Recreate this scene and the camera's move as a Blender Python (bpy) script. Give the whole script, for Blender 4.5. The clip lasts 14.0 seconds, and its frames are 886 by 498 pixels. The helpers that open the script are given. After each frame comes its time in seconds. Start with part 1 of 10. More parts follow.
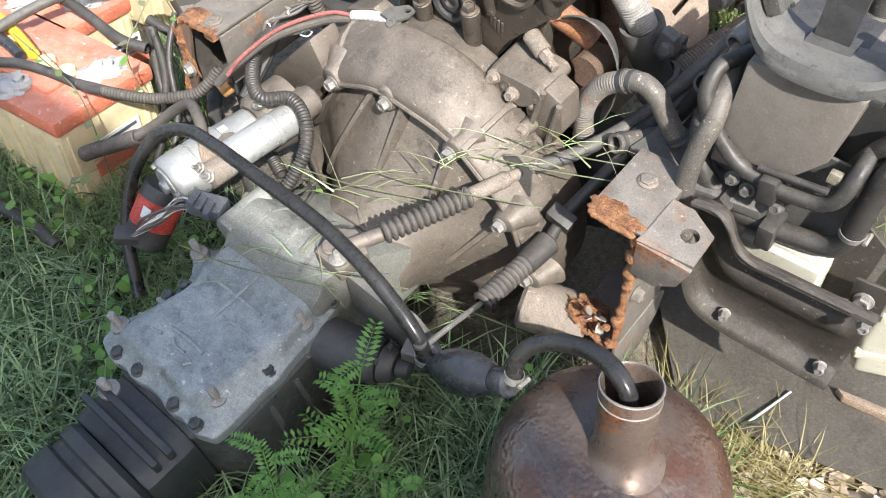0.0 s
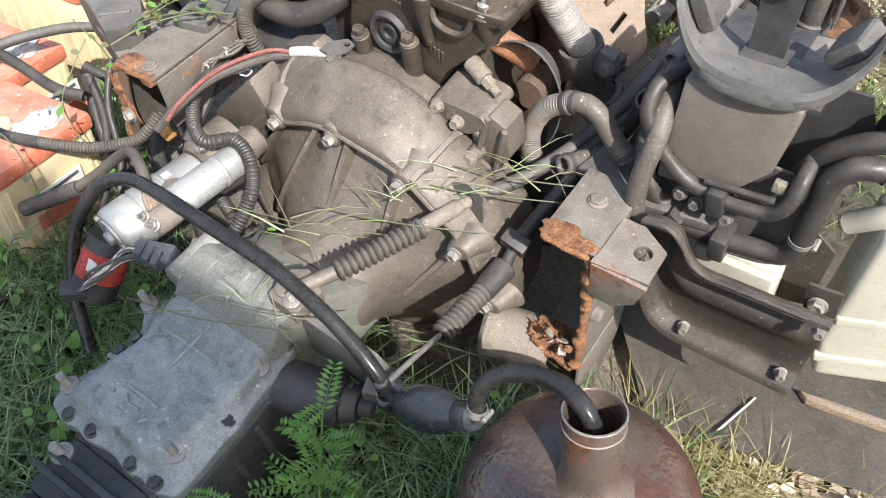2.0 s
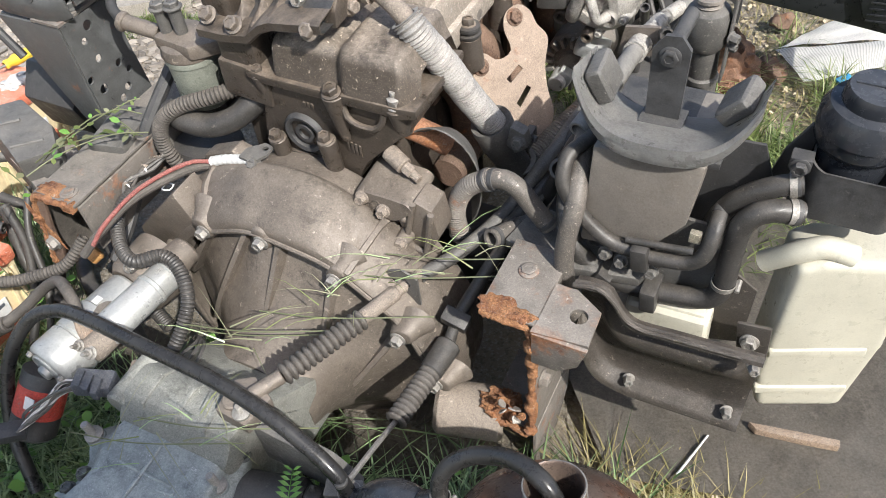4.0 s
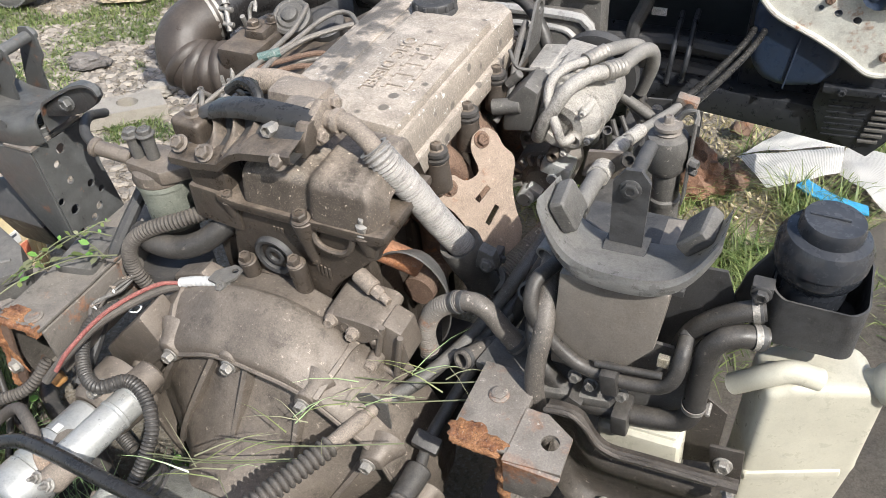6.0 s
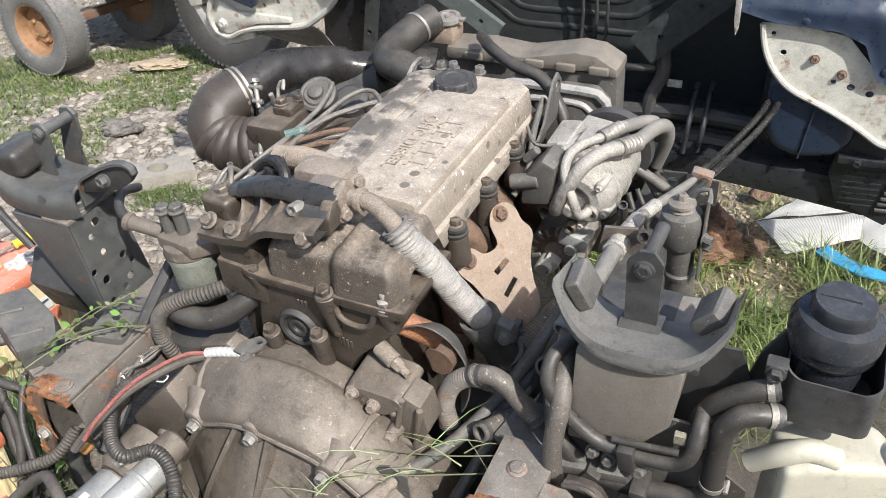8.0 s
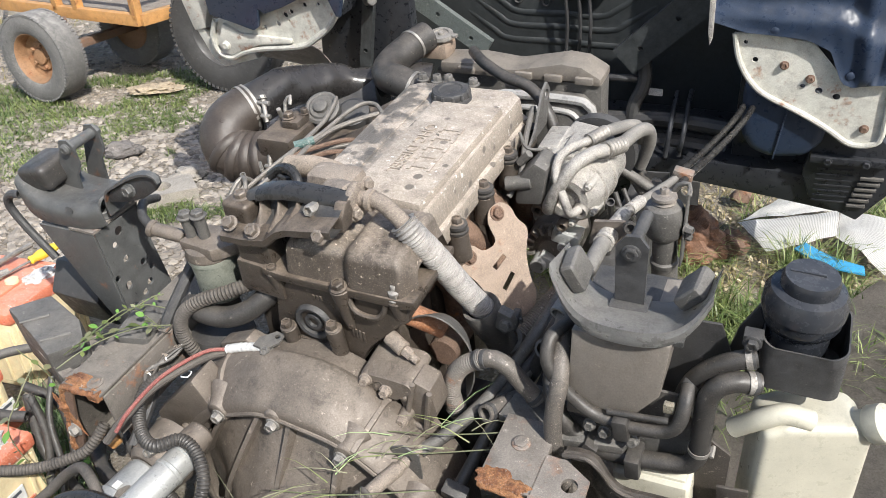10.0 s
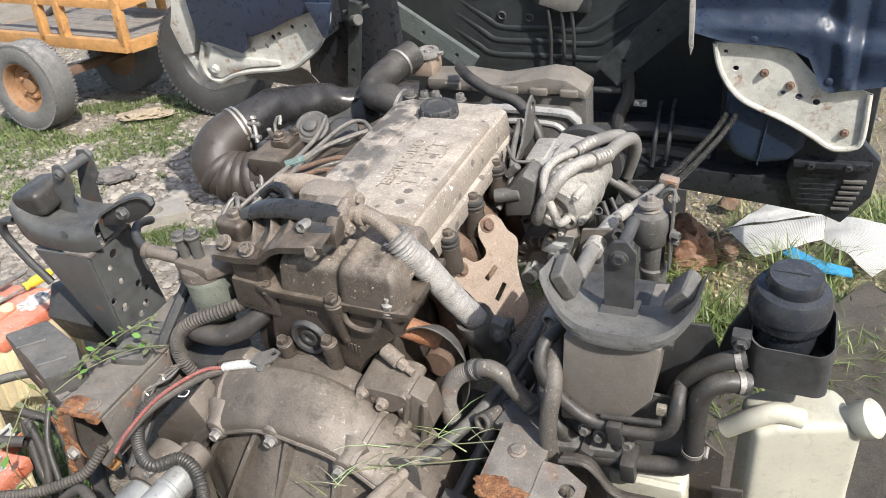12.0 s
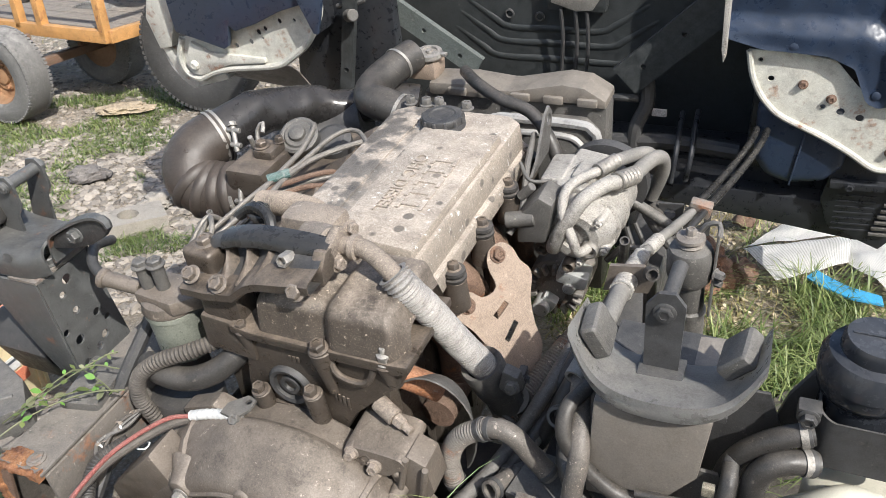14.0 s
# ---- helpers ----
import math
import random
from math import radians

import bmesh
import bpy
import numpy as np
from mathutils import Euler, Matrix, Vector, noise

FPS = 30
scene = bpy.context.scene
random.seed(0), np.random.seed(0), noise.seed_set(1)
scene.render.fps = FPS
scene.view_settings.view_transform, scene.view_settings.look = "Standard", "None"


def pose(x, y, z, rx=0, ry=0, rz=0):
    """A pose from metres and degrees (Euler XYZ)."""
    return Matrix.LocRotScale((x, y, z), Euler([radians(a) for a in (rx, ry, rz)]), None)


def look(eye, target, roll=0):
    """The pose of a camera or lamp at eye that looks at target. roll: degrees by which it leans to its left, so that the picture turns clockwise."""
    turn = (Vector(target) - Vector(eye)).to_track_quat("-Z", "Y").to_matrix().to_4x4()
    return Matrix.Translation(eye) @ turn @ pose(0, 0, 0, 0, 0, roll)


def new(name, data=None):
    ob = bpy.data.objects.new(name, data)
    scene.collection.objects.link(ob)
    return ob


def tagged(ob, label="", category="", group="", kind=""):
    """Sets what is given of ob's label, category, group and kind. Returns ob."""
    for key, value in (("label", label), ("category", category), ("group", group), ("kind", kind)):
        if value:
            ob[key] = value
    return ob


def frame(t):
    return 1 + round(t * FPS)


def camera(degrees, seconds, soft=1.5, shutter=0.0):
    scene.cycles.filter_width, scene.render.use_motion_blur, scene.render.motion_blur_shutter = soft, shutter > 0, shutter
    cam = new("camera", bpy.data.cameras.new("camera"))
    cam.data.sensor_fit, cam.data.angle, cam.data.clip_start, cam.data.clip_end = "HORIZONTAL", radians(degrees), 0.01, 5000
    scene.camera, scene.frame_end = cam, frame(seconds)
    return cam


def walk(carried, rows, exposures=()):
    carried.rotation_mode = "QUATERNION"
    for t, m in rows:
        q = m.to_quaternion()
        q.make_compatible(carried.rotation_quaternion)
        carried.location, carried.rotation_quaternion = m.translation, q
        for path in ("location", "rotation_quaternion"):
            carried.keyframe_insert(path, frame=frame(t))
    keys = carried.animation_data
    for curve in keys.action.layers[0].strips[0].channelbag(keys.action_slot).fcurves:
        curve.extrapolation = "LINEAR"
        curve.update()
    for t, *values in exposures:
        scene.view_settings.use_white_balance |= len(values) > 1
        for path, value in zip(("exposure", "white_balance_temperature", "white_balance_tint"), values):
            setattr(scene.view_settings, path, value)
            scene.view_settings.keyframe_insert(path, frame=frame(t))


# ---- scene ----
cam = camera(58.8, 14.0, 0.55)
PATH = [
    (0, (0.121, 0.077, 1.328), (0.135, 1.436, -0.14), 3.4),
    (0.5, (0.124, 0.081, 1.326), (0.154, 1.443, -0.138), 3.4),
    (1, (0.125, 0.086, 1.332), (0.171, 1.45, -0.13), 2.9),
    (1.5, (0.133, 0.098, 1.331), (0.2, 1.472, -0.121), 2.3),
    (2, (0.138, 0.104, 1.334), (0.241, 1.495, -0.099), 2.0),
    (2.5, (0.145, 0.114, 1.334), (0.294, 1.523, -0.077), 1.6),
    (2.7, (0.146, 0.113, 1.341), (0.306, 1.532, -0.059), 0.6),
    (4.8, (0.149, 0.119, 1.395), (0.46, 1.653, 0.15), -1.4),
    (5, (0.152, 0.13, 1.4), (0.472, 1.682, 0.179), -1.2),
    (5.5, (0.161, 0.134, 1.411), (0.499, 1.712, 0.23), -1.0),
    (6, (0.169, 0.145, 1.427), (0.52, 1.745, 0.281), -0.9),
    (6.5, (0.165, 0.139, 1.447), (0.525, 1.763, 0.336), -0.9),
    (7, (0.164, 0.125, 1.455), (0.517, 1.771, 0.376), -1.1),
    (7.5, (0.16, 0.113, 1.47), (0.5, 1.778, 0.416), -1.4),
    (8, (0.172, 0.133, 1.476), (0.487, 1.819, 0.447), -1.7),
    (8.2, (0.179, 0.14, 1.469), (0.48, 1.835, 0.451), -2.1),
    (10.3, (0.117, -0.003, 1.5), (0.474, 1.705, 0.523), -3.0),
    (10.5, (0.12, -0.01, 1.498), (0.48, 1.702, 0.53), -3.3),
    (11, (0.114, -0.018, 1.503), (0.482, 1.7, 0.547), -3.8),
    (11.5, (0.114, -0.016, 1.502), (0.486, 1.704, 0.551), -4.1),
    (12, (0.117, -0.011, 1.5), (0.489, 1.71, 0.552), -4.1),
    (12.5, (0.12, 0.037, 1.485), (0.494, 1.756, 0.534), -4.0),
    (13, (0.128, 0.115, 1.468), (0.507, 1.829, 0.509), -3.8),
    (13.5, (0.126, 0.157, 1.465), (0.518, 1.868, 0.505), -3.5),
    (14, (0.142, 0.22, 1.458), (0.54, 1.93, 0.498), -2.6),
]
walk(cam, [(t, look(eye, target, roll)) for t, eye, target, roll in PATH], [(0, 1.01), (2.5, 0.79), (6, 0.58), (14, 0.55)])

from mathutils import geometry

# ---- light ----
SUN_AZ, SUN_EL = radians(164), radians(42)   # azimuth from +y towards +x
world = bpy.data.worlds.new("sky")
scene.world = world
world.use_nodes = True
wt = world.node_tree
sky = wt.nodes.new("ShaderNodeTexSky")
sky.sky_type, sky.sun_disc, sky.sun_elevation, sky.sun_rotation = "NISHITA", False, SUN_EL, SUN_AZ
sky.dust_density = 2.5
wt.links.new(sky.outputs[0], wt.nodes["Background"].inputs[0])
wt.nodes["Background"].inputs[1].default_value = 0.15
sun = new("sun", bpy.data.lights.new("sun", "SUN"))
sun.data.energy, sun.data.angle, sun.data.color = 4.2, radians(0.6), (1.0, 0.98, 0.94)
to_sun = Vector((math.sin(SUN_AZ) * math.cos(SUN_EL), math.cos(SUN_AZ) * math.cos(SUN_EL), math.sin(SUN_EL)))
sun.matrix_world = look(to_sun * 20, (0, 0, 0))

# ---- materials ----


def nodes_of(name):
    m = bpy.data.materials.new(name)
    m.use_nodes = True
    t = m.node_tree
    return m, t, t.nodes["Principled BSDF"]


def n_add(t, kind, **kw):
    n = t.nodes.new(kind)
    for k, v in kw.items():
        n.inputs[k].default_value = v
    return n


def coords(t):
    """Object coordinates, shifted by a random step for each object."""
    c, o, a = t.nodes.new("ShaderNodeTexCoord"), t.nodes.new("ShaderNodeObjectInfo"), t.nodes.new("ShaderNodeVectorMath")
    s = t.nodes.new("ShaderNodeMath")
    s.operation, s.inputs[1].default_value = "MULTIPLY", 7.0
    t.links.new(o.outputs["Random"], s.inputs[0])
    t.links.new(c.outputs["Object"], a.inputs[0])
    t.links.new(s.outputs[0], a.inputs[1])
    return a.outputs[0]


def noise_of(t, vec, scale, detail=5.0, rough=0.6, lo=0.4, hi=0.6):
    n = n_add(t, "ShaderNodeTexNoise", Scale=scale, Detail=detail, Roughness=rough)
    r = n_add(t, "ShaderNodeMapRange", **{"From Min": lo, "From Max": hi})
    t.links.new(vec, n.inputs["Vector"])
    t.links.new(n.outputs["Fac"], r.inputs["Value"])
    return r.outputs[0]


def times(t, a, b, op="MULTIPLY"):
    m = t.nodes.new("ShaderNodeMath")
    m.operation, m.use_clamp = op, True
    for i, v in enumerate((a, b)):
        if isinstance(v, (int, float)):
            m.inputs[i].default_value = v
        else:
            t.links.new(v, m.inputs[i])
    return m.outputs[0]


def mixed(t, fac, a, b):
    m = t.nodes.new("ShaderNodeMix")
    m.data_type = "RGBA"
    for i, v in ((0, fac), (6, a), (7, b)):
        if isinstance(v, (int, float)):
            m.inputs[i].default_value = v
        elif isinstance(v, tuple):
            m.inputs[i].default_value = (*v, 1.0)
        else:
            t.links.new(v, m.inputs[i])
    return m.outputs[2]


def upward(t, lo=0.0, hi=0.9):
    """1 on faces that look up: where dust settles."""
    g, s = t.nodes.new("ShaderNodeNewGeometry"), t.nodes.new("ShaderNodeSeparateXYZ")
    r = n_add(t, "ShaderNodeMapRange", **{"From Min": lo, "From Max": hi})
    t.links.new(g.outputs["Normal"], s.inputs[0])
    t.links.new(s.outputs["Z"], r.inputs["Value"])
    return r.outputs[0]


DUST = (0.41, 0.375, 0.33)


def worn(name, base, rough=0.6, metal=0.0, dust=0.5, dust_col=DUST, rust=0.0, spots=0.15, grain=1.0, bump=0.5, scale=1.0, spec=0.5, grime=0.5, oil=0.0):
    """A used surface: colour change at three scales, grime, dust that lies on upward faces, rust patches, specks and fine grain."""
    m, t, p = nodes_of(name)
    v = coords(t)
    big = noise_of(t, v, 9 * scale, 5, 0.65, 0.35, 0.68)
    mid = noise_of(t, v, 42 * scale, 7, 0.7, 0.34, 0.68)
    fine = noise_of(t, v, 260 * scale, 8, 0.8, 0.36, 0.66)
    swing = min(1.0, grain * 2.2)
    col = mixed(t, big, tuple(c * (1 - 0.5 * swing) for c in base), tuple(c * (1 + 0.15 * swing) for c in base))
    col = mixed(t, times(t, mid, 0.85 * grain), col, tuple(c * 0.38 for c in base))
    col = mixed(t, times(t, fine, 0.7 * grain), col, tuple(min(0.9, c * 1.9 + 0.03) for c in base))
    if rust:
        rm = times(t, noise_of(t, v, 16 * scale, 7, 0.7, 0.62 - 0.25 * rust, 0.70 - 0.2 * rust), 1.0)
        rc = mixed(t, noise_of(t, v, 80 * scale, 5, 0.7, 0.35, 0.65), (0.085, 0.026, 0.012), (0.36, 0.14, 0.05))
        col = mixed(t, rm, col, rc)
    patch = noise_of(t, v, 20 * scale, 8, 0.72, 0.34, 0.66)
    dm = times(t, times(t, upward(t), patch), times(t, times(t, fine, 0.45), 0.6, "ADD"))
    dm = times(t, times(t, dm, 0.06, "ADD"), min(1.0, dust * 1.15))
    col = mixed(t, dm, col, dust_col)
    if grime:
        gm = noise_of(t, v, 27 * scale, 8, 0.75, 0.545, 0.66)
        col = mixed(t, times(t, gm, min(0.95, grime) * (0.35 + 0.65 * grain)), col, tuple(c * 0.25 for c in base))
        dk = noise_of(t, v, 300 * scale, 5, 0.7, 0.56, 0.64)
        col = mixed(t, times(t, dk, min(0.9, grime) * grain), col, tuple(c * 0.2 for c in base))
    if spots:
        sp = times(t, noise_of(t, v, 420 * scale, 4, 0.65, 0.57, 0.66), min(0.7, spots * 1.8) * grain)
        col = mixed(t, sp, col, tuple(min(1.0, c * 1.5) for c in dust_col))
        flake = times(t, noise_of(t, v, 75 * scale, 7, 0.75, 0.622, 0.64), min(0.9, spots * 2.4) * min(1.0, grain * 2.2))
        col = mixed(t, flake, col, tuple(min(0.8, c * 1.7) for c in dust_col))
    if oil:
        vo = n_add(t, "ShaderNodeTexVoronoi", Scale=26.0)
        t.links.new(v, vo.inputs["Vector"])
        drop = n_add(t, "ShaderNodeMapRange", **{"From Min": 0.30, "From Max": 0.22})
        t.links.new(vo.outputs["Distance"], drop.inputs["Value"])
        sep = t.nodes.new("ShaderNodeSeparateColor")
        t.links.new(vo.outputs["Color"], sep.inputs[0])
        pick = n_add(t, "ShaderNodeMapRange", **{"From Min": 0.68, "From Max": 0.74})
        t.links.new(sep.outputs[0], pick.inputs["Value"])
        col = mixed(t, times(t, times(t, drop.outputs[0], pick.outputs[0]), oil), col, (0.10, 0.09, 0.08))
    # bare lighter metal or scuffed plastic along raised edges
    pt = n_add(t, "ShaderNodeMapRange", **{"From Min": 0.515, "From Max": 0.60})
    t.links.new(t.nodes.new("ShaderNodeNewGeometry").outputs["Pointiness"], pt.inputs["Value"])
    col = mixed(t, times(t, times(t, pt.outputs[0], mid), 0.55), col, tuple(min(0.8, c * 1.5 + 0.06) for c in base))
    # fine salt and pepper grain
    pep = n_add(t, "ShaderNodeTexNoise", Scale=520 * scale, Detail=3.0, Roughness=0.7)
    t.links.new(v, pep.inputs["Vector"])
    pr = n_add(t, "ShaderNodeMapRange", **{"From Min": 0.36, "From Max": 0.64, "To Min": 1.0 - 0.17 * min(1.0, grain * 1.2), "To Max": 1.0 + 0.19 * min(1.0, grain * 1.2)})
    t.links.new(pep.outputs["Fac"], pr.inputs["Value"])
    vs = t.nodes.new("ShaderNodeVectorMath")
    vs.operation = "SCALE"
    t.links.new(col, vs.inputs[0])
    t.links.new(pr.outputs[0], vs.inputs["Scale"])
    col = vs.outputs[0]
    t.links.new(col, p.inputs["Base Color"])
    rr = n_add(t, "ShaderNodeMapRange", **{"To Min": max(0.05, rough - 0.14), "To Max": min(1, rough + 0.22)})
    t.links.new(times(t, dm, mid, "ADD"), rr.inputs["Value"])
    t.links.new(rr.outputs[0], p.inputs["Roughness"])
    p.inputs["Specular IOR Level"].default_value = spec
    if metal:
        inv = t.nodes.new("ShaderNodeMath")
        inv.operation = "SUBTRACT"
        inv.inputs[0].default_value = 1.0
        t.links.new(dm, inv.inputs[1])
        t.links.new(times(t, inv.outputs[0], metal), p.inputs["Metallic"])
    b = n_add(t, "ShaderNodeBump", Strength=min(1.0, bump * 1.4 * grain), Distance=0.003)
    t.links.new(times(t, times(t, fine, 0.45), times(t, mid, 0.55), "ADD"), b.inputs["Height"])
    t.links.new(b.outputs[0], p.inputs["Normal"])
    return m


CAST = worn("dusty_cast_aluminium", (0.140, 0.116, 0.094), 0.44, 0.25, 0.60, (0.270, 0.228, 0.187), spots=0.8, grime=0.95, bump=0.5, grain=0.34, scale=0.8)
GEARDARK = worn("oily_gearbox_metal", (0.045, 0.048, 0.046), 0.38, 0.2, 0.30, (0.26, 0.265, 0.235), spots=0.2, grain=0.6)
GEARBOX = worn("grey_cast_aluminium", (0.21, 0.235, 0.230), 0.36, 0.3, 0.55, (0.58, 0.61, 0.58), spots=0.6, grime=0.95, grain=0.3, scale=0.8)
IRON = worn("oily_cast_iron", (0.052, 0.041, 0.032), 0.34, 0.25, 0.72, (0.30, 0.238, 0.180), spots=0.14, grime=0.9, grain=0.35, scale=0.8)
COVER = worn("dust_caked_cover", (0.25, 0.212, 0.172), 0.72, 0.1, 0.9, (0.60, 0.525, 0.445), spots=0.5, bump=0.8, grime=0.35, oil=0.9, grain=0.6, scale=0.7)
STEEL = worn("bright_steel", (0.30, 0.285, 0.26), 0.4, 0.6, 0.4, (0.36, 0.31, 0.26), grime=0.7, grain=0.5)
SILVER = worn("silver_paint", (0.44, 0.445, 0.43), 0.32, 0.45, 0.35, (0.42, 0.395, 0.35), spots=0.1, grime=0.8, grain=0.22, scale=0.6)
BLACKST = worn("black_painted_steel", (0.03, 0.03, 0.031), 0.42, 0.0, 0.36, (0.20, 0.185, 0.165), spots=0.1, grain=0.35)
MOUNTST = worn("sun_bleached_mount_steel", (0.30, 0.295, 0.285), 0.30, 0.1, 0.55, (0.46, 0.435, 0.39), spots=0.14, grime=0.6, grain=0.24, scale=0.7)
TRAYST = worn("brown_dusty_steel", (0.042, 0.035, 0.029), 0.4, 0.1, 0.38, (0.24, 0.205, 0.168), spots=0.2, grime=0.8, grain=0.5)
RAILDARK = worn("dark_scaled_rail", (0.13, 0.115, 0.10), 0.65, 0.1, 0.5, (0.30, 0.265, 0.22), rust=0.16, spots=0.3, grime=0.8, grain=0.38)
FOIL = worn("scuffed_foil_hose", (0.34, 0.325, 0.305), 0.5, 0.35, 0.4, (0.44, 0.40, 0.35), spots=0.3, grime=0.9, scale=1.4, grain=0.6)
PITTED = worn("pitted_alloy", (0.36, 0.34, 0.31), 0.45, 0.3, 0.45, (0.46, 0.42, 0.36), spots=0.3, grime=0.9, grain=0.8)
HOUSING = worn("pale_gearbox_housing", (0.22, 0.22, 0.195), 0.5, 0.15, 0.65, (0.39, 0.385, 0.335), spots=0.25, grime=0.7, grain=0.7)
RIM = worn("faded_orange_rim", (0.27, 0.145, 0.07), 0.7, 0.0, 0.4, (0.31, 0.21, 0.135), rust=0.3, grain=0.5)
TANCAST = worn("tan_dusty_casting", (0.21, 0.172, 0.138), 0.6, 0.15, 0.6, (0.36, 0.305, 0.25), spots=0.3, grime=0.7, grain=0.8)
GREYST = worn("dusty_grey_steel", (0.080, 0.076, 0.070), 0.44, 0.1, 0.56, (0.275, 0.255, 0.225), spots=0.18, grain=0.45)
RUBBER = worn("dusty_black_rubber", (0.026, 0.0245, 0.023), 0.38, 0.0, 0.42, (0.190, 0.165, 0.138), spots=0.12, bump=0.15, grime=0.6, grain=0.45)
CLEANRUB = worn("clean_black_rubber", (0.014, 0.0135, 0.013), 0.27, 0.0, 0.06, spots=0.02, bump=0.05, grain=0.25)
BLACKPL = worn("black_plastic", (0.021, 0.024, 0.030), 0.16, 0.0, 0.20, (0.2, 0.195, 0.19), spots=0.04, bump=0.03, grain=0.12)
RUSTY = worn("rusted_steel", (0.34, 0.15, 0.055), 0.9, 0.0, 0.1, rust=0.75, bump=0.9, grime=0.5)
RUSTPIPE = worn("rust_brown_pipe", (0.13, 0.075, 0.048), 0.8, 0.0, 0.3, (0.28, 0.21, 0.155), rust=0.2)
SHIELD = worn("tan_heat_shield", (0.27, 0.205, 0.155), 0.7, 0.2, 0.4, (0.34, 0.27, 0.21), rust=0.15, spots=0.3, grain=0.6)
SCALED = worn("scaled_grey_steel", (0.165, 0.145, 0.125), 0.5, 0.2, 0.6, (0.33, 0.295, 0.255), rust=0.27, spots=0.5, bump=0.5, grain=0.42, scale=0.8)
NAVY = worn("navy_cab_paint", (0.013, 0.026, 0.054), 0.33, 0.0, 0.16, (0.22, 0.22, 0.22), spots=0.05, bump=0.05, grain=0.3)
# near-black that carries the shade under the cab's overhang in its colour
CABSHADE = worn("shaded_sill_black", (0.010, 0.012, 0.016), 0.33, 0.0, 0.10, (0.15, 0.14, 0.13), spots=0.05, bump=0.1, grain=0.25)
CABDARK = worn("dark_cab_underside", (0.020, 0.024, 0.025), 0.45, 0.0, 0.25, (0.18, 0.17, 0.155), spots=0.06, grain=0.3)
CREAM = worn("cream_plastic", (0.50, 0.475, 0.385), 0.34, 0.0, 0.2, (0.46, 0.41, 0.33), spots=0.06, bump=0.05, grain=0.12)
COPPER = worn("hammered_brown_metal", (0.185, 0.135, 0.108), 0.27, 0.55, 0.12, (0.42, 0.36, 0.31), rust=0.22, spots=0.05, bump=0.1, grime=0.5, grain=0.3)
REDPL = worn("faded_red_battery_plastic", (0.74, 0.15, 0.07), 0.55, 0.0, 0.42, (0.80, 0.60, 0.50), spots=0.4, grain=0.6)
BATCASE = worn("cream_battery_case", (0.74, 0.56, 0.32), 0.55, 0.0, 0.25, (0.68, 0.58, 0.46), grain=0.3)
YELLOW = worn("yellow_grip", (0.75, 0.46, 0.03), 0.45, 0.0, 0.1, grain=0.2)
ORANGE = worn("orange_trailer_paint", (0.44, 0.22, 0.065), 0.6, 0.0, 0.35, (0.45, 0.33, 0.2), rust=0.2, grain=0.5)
# dark tread, made darker than TYRE to hold the cab's shade
SHADETYRE = worn("shaded_truck_tyre", (0.035, 0.034, 0.033), 0.75, 0.0, 0.4, (0.16, 0.15, 0.14), bump=0.4, grain=0.4)
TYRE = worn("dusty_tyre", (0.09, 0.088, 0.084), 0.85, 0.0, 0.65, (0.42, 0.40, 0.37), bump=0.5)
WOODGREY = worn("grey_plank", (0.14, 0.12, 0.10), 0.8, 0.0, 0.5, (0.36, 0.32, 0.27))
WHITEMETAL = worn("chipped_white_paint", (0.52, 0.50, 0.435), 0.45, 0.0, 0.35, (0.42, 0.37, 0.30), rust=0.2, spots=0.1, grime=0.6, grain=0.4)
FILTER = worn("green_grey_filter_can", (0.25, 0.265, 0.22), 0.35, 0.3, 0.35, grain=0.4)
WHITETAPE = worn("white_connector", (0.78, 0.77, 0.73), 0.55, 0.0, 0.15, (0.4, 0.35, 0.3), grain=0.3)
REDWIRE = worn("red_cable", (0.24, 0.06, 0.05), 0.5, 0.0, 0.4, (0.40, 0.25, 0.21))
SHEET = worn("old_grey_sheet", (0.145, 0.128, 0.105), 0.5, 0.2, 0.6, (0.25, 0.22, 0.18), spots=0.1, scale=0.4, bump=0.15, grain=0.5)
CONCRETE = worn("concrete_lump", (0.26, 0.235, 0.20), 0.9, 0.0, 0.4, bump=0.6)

# ---- mesh helpers, in the engine's own axes: x to its side, y along the crankshaft, z up ----
ENG = pose(0.03, 1.22, 0.30, 0, 0, -38) @ pose(0, 0, 0, 8, 0, 0)
WORLD = Matrix.Identity(4)
BASE = {}


def thing(name, base=(0, 0, 0), label="", category="", group="", kind="", m=None):
    """An Empty at the thing's base; its parts keep the axes of m (the engine's by default)."""
    ob = new(name)
    ob.empty_display_size = 0.05
    ob.matrix_world = (ENG if m is None else m) @ Matrix.Translation(base)
    BASE[ob.name] = Vector(base)
    return tagged(ob, label, category, group, kind)


def part(name, bm, material, parent, label="", angle=35):
    """Links bm as one mesh under a thing or a part."""
    me = bpy.data.meshes.new(name)
    base = BASE[parent.name]
    bmesh.ops.translate(bm, verts=bm.verts, vec=-base)
    bm.to_mesh(me)
    bm.free()
    me.shade_smooth()
    me.set_sharp_from_angle(angle=radians(angle))
    me.materials.append(material)
    ob = new(name, me)
    ob.parent = parent
    BASE[ob.name] = base
    if label:
        tagged(ob, label)
    return ob


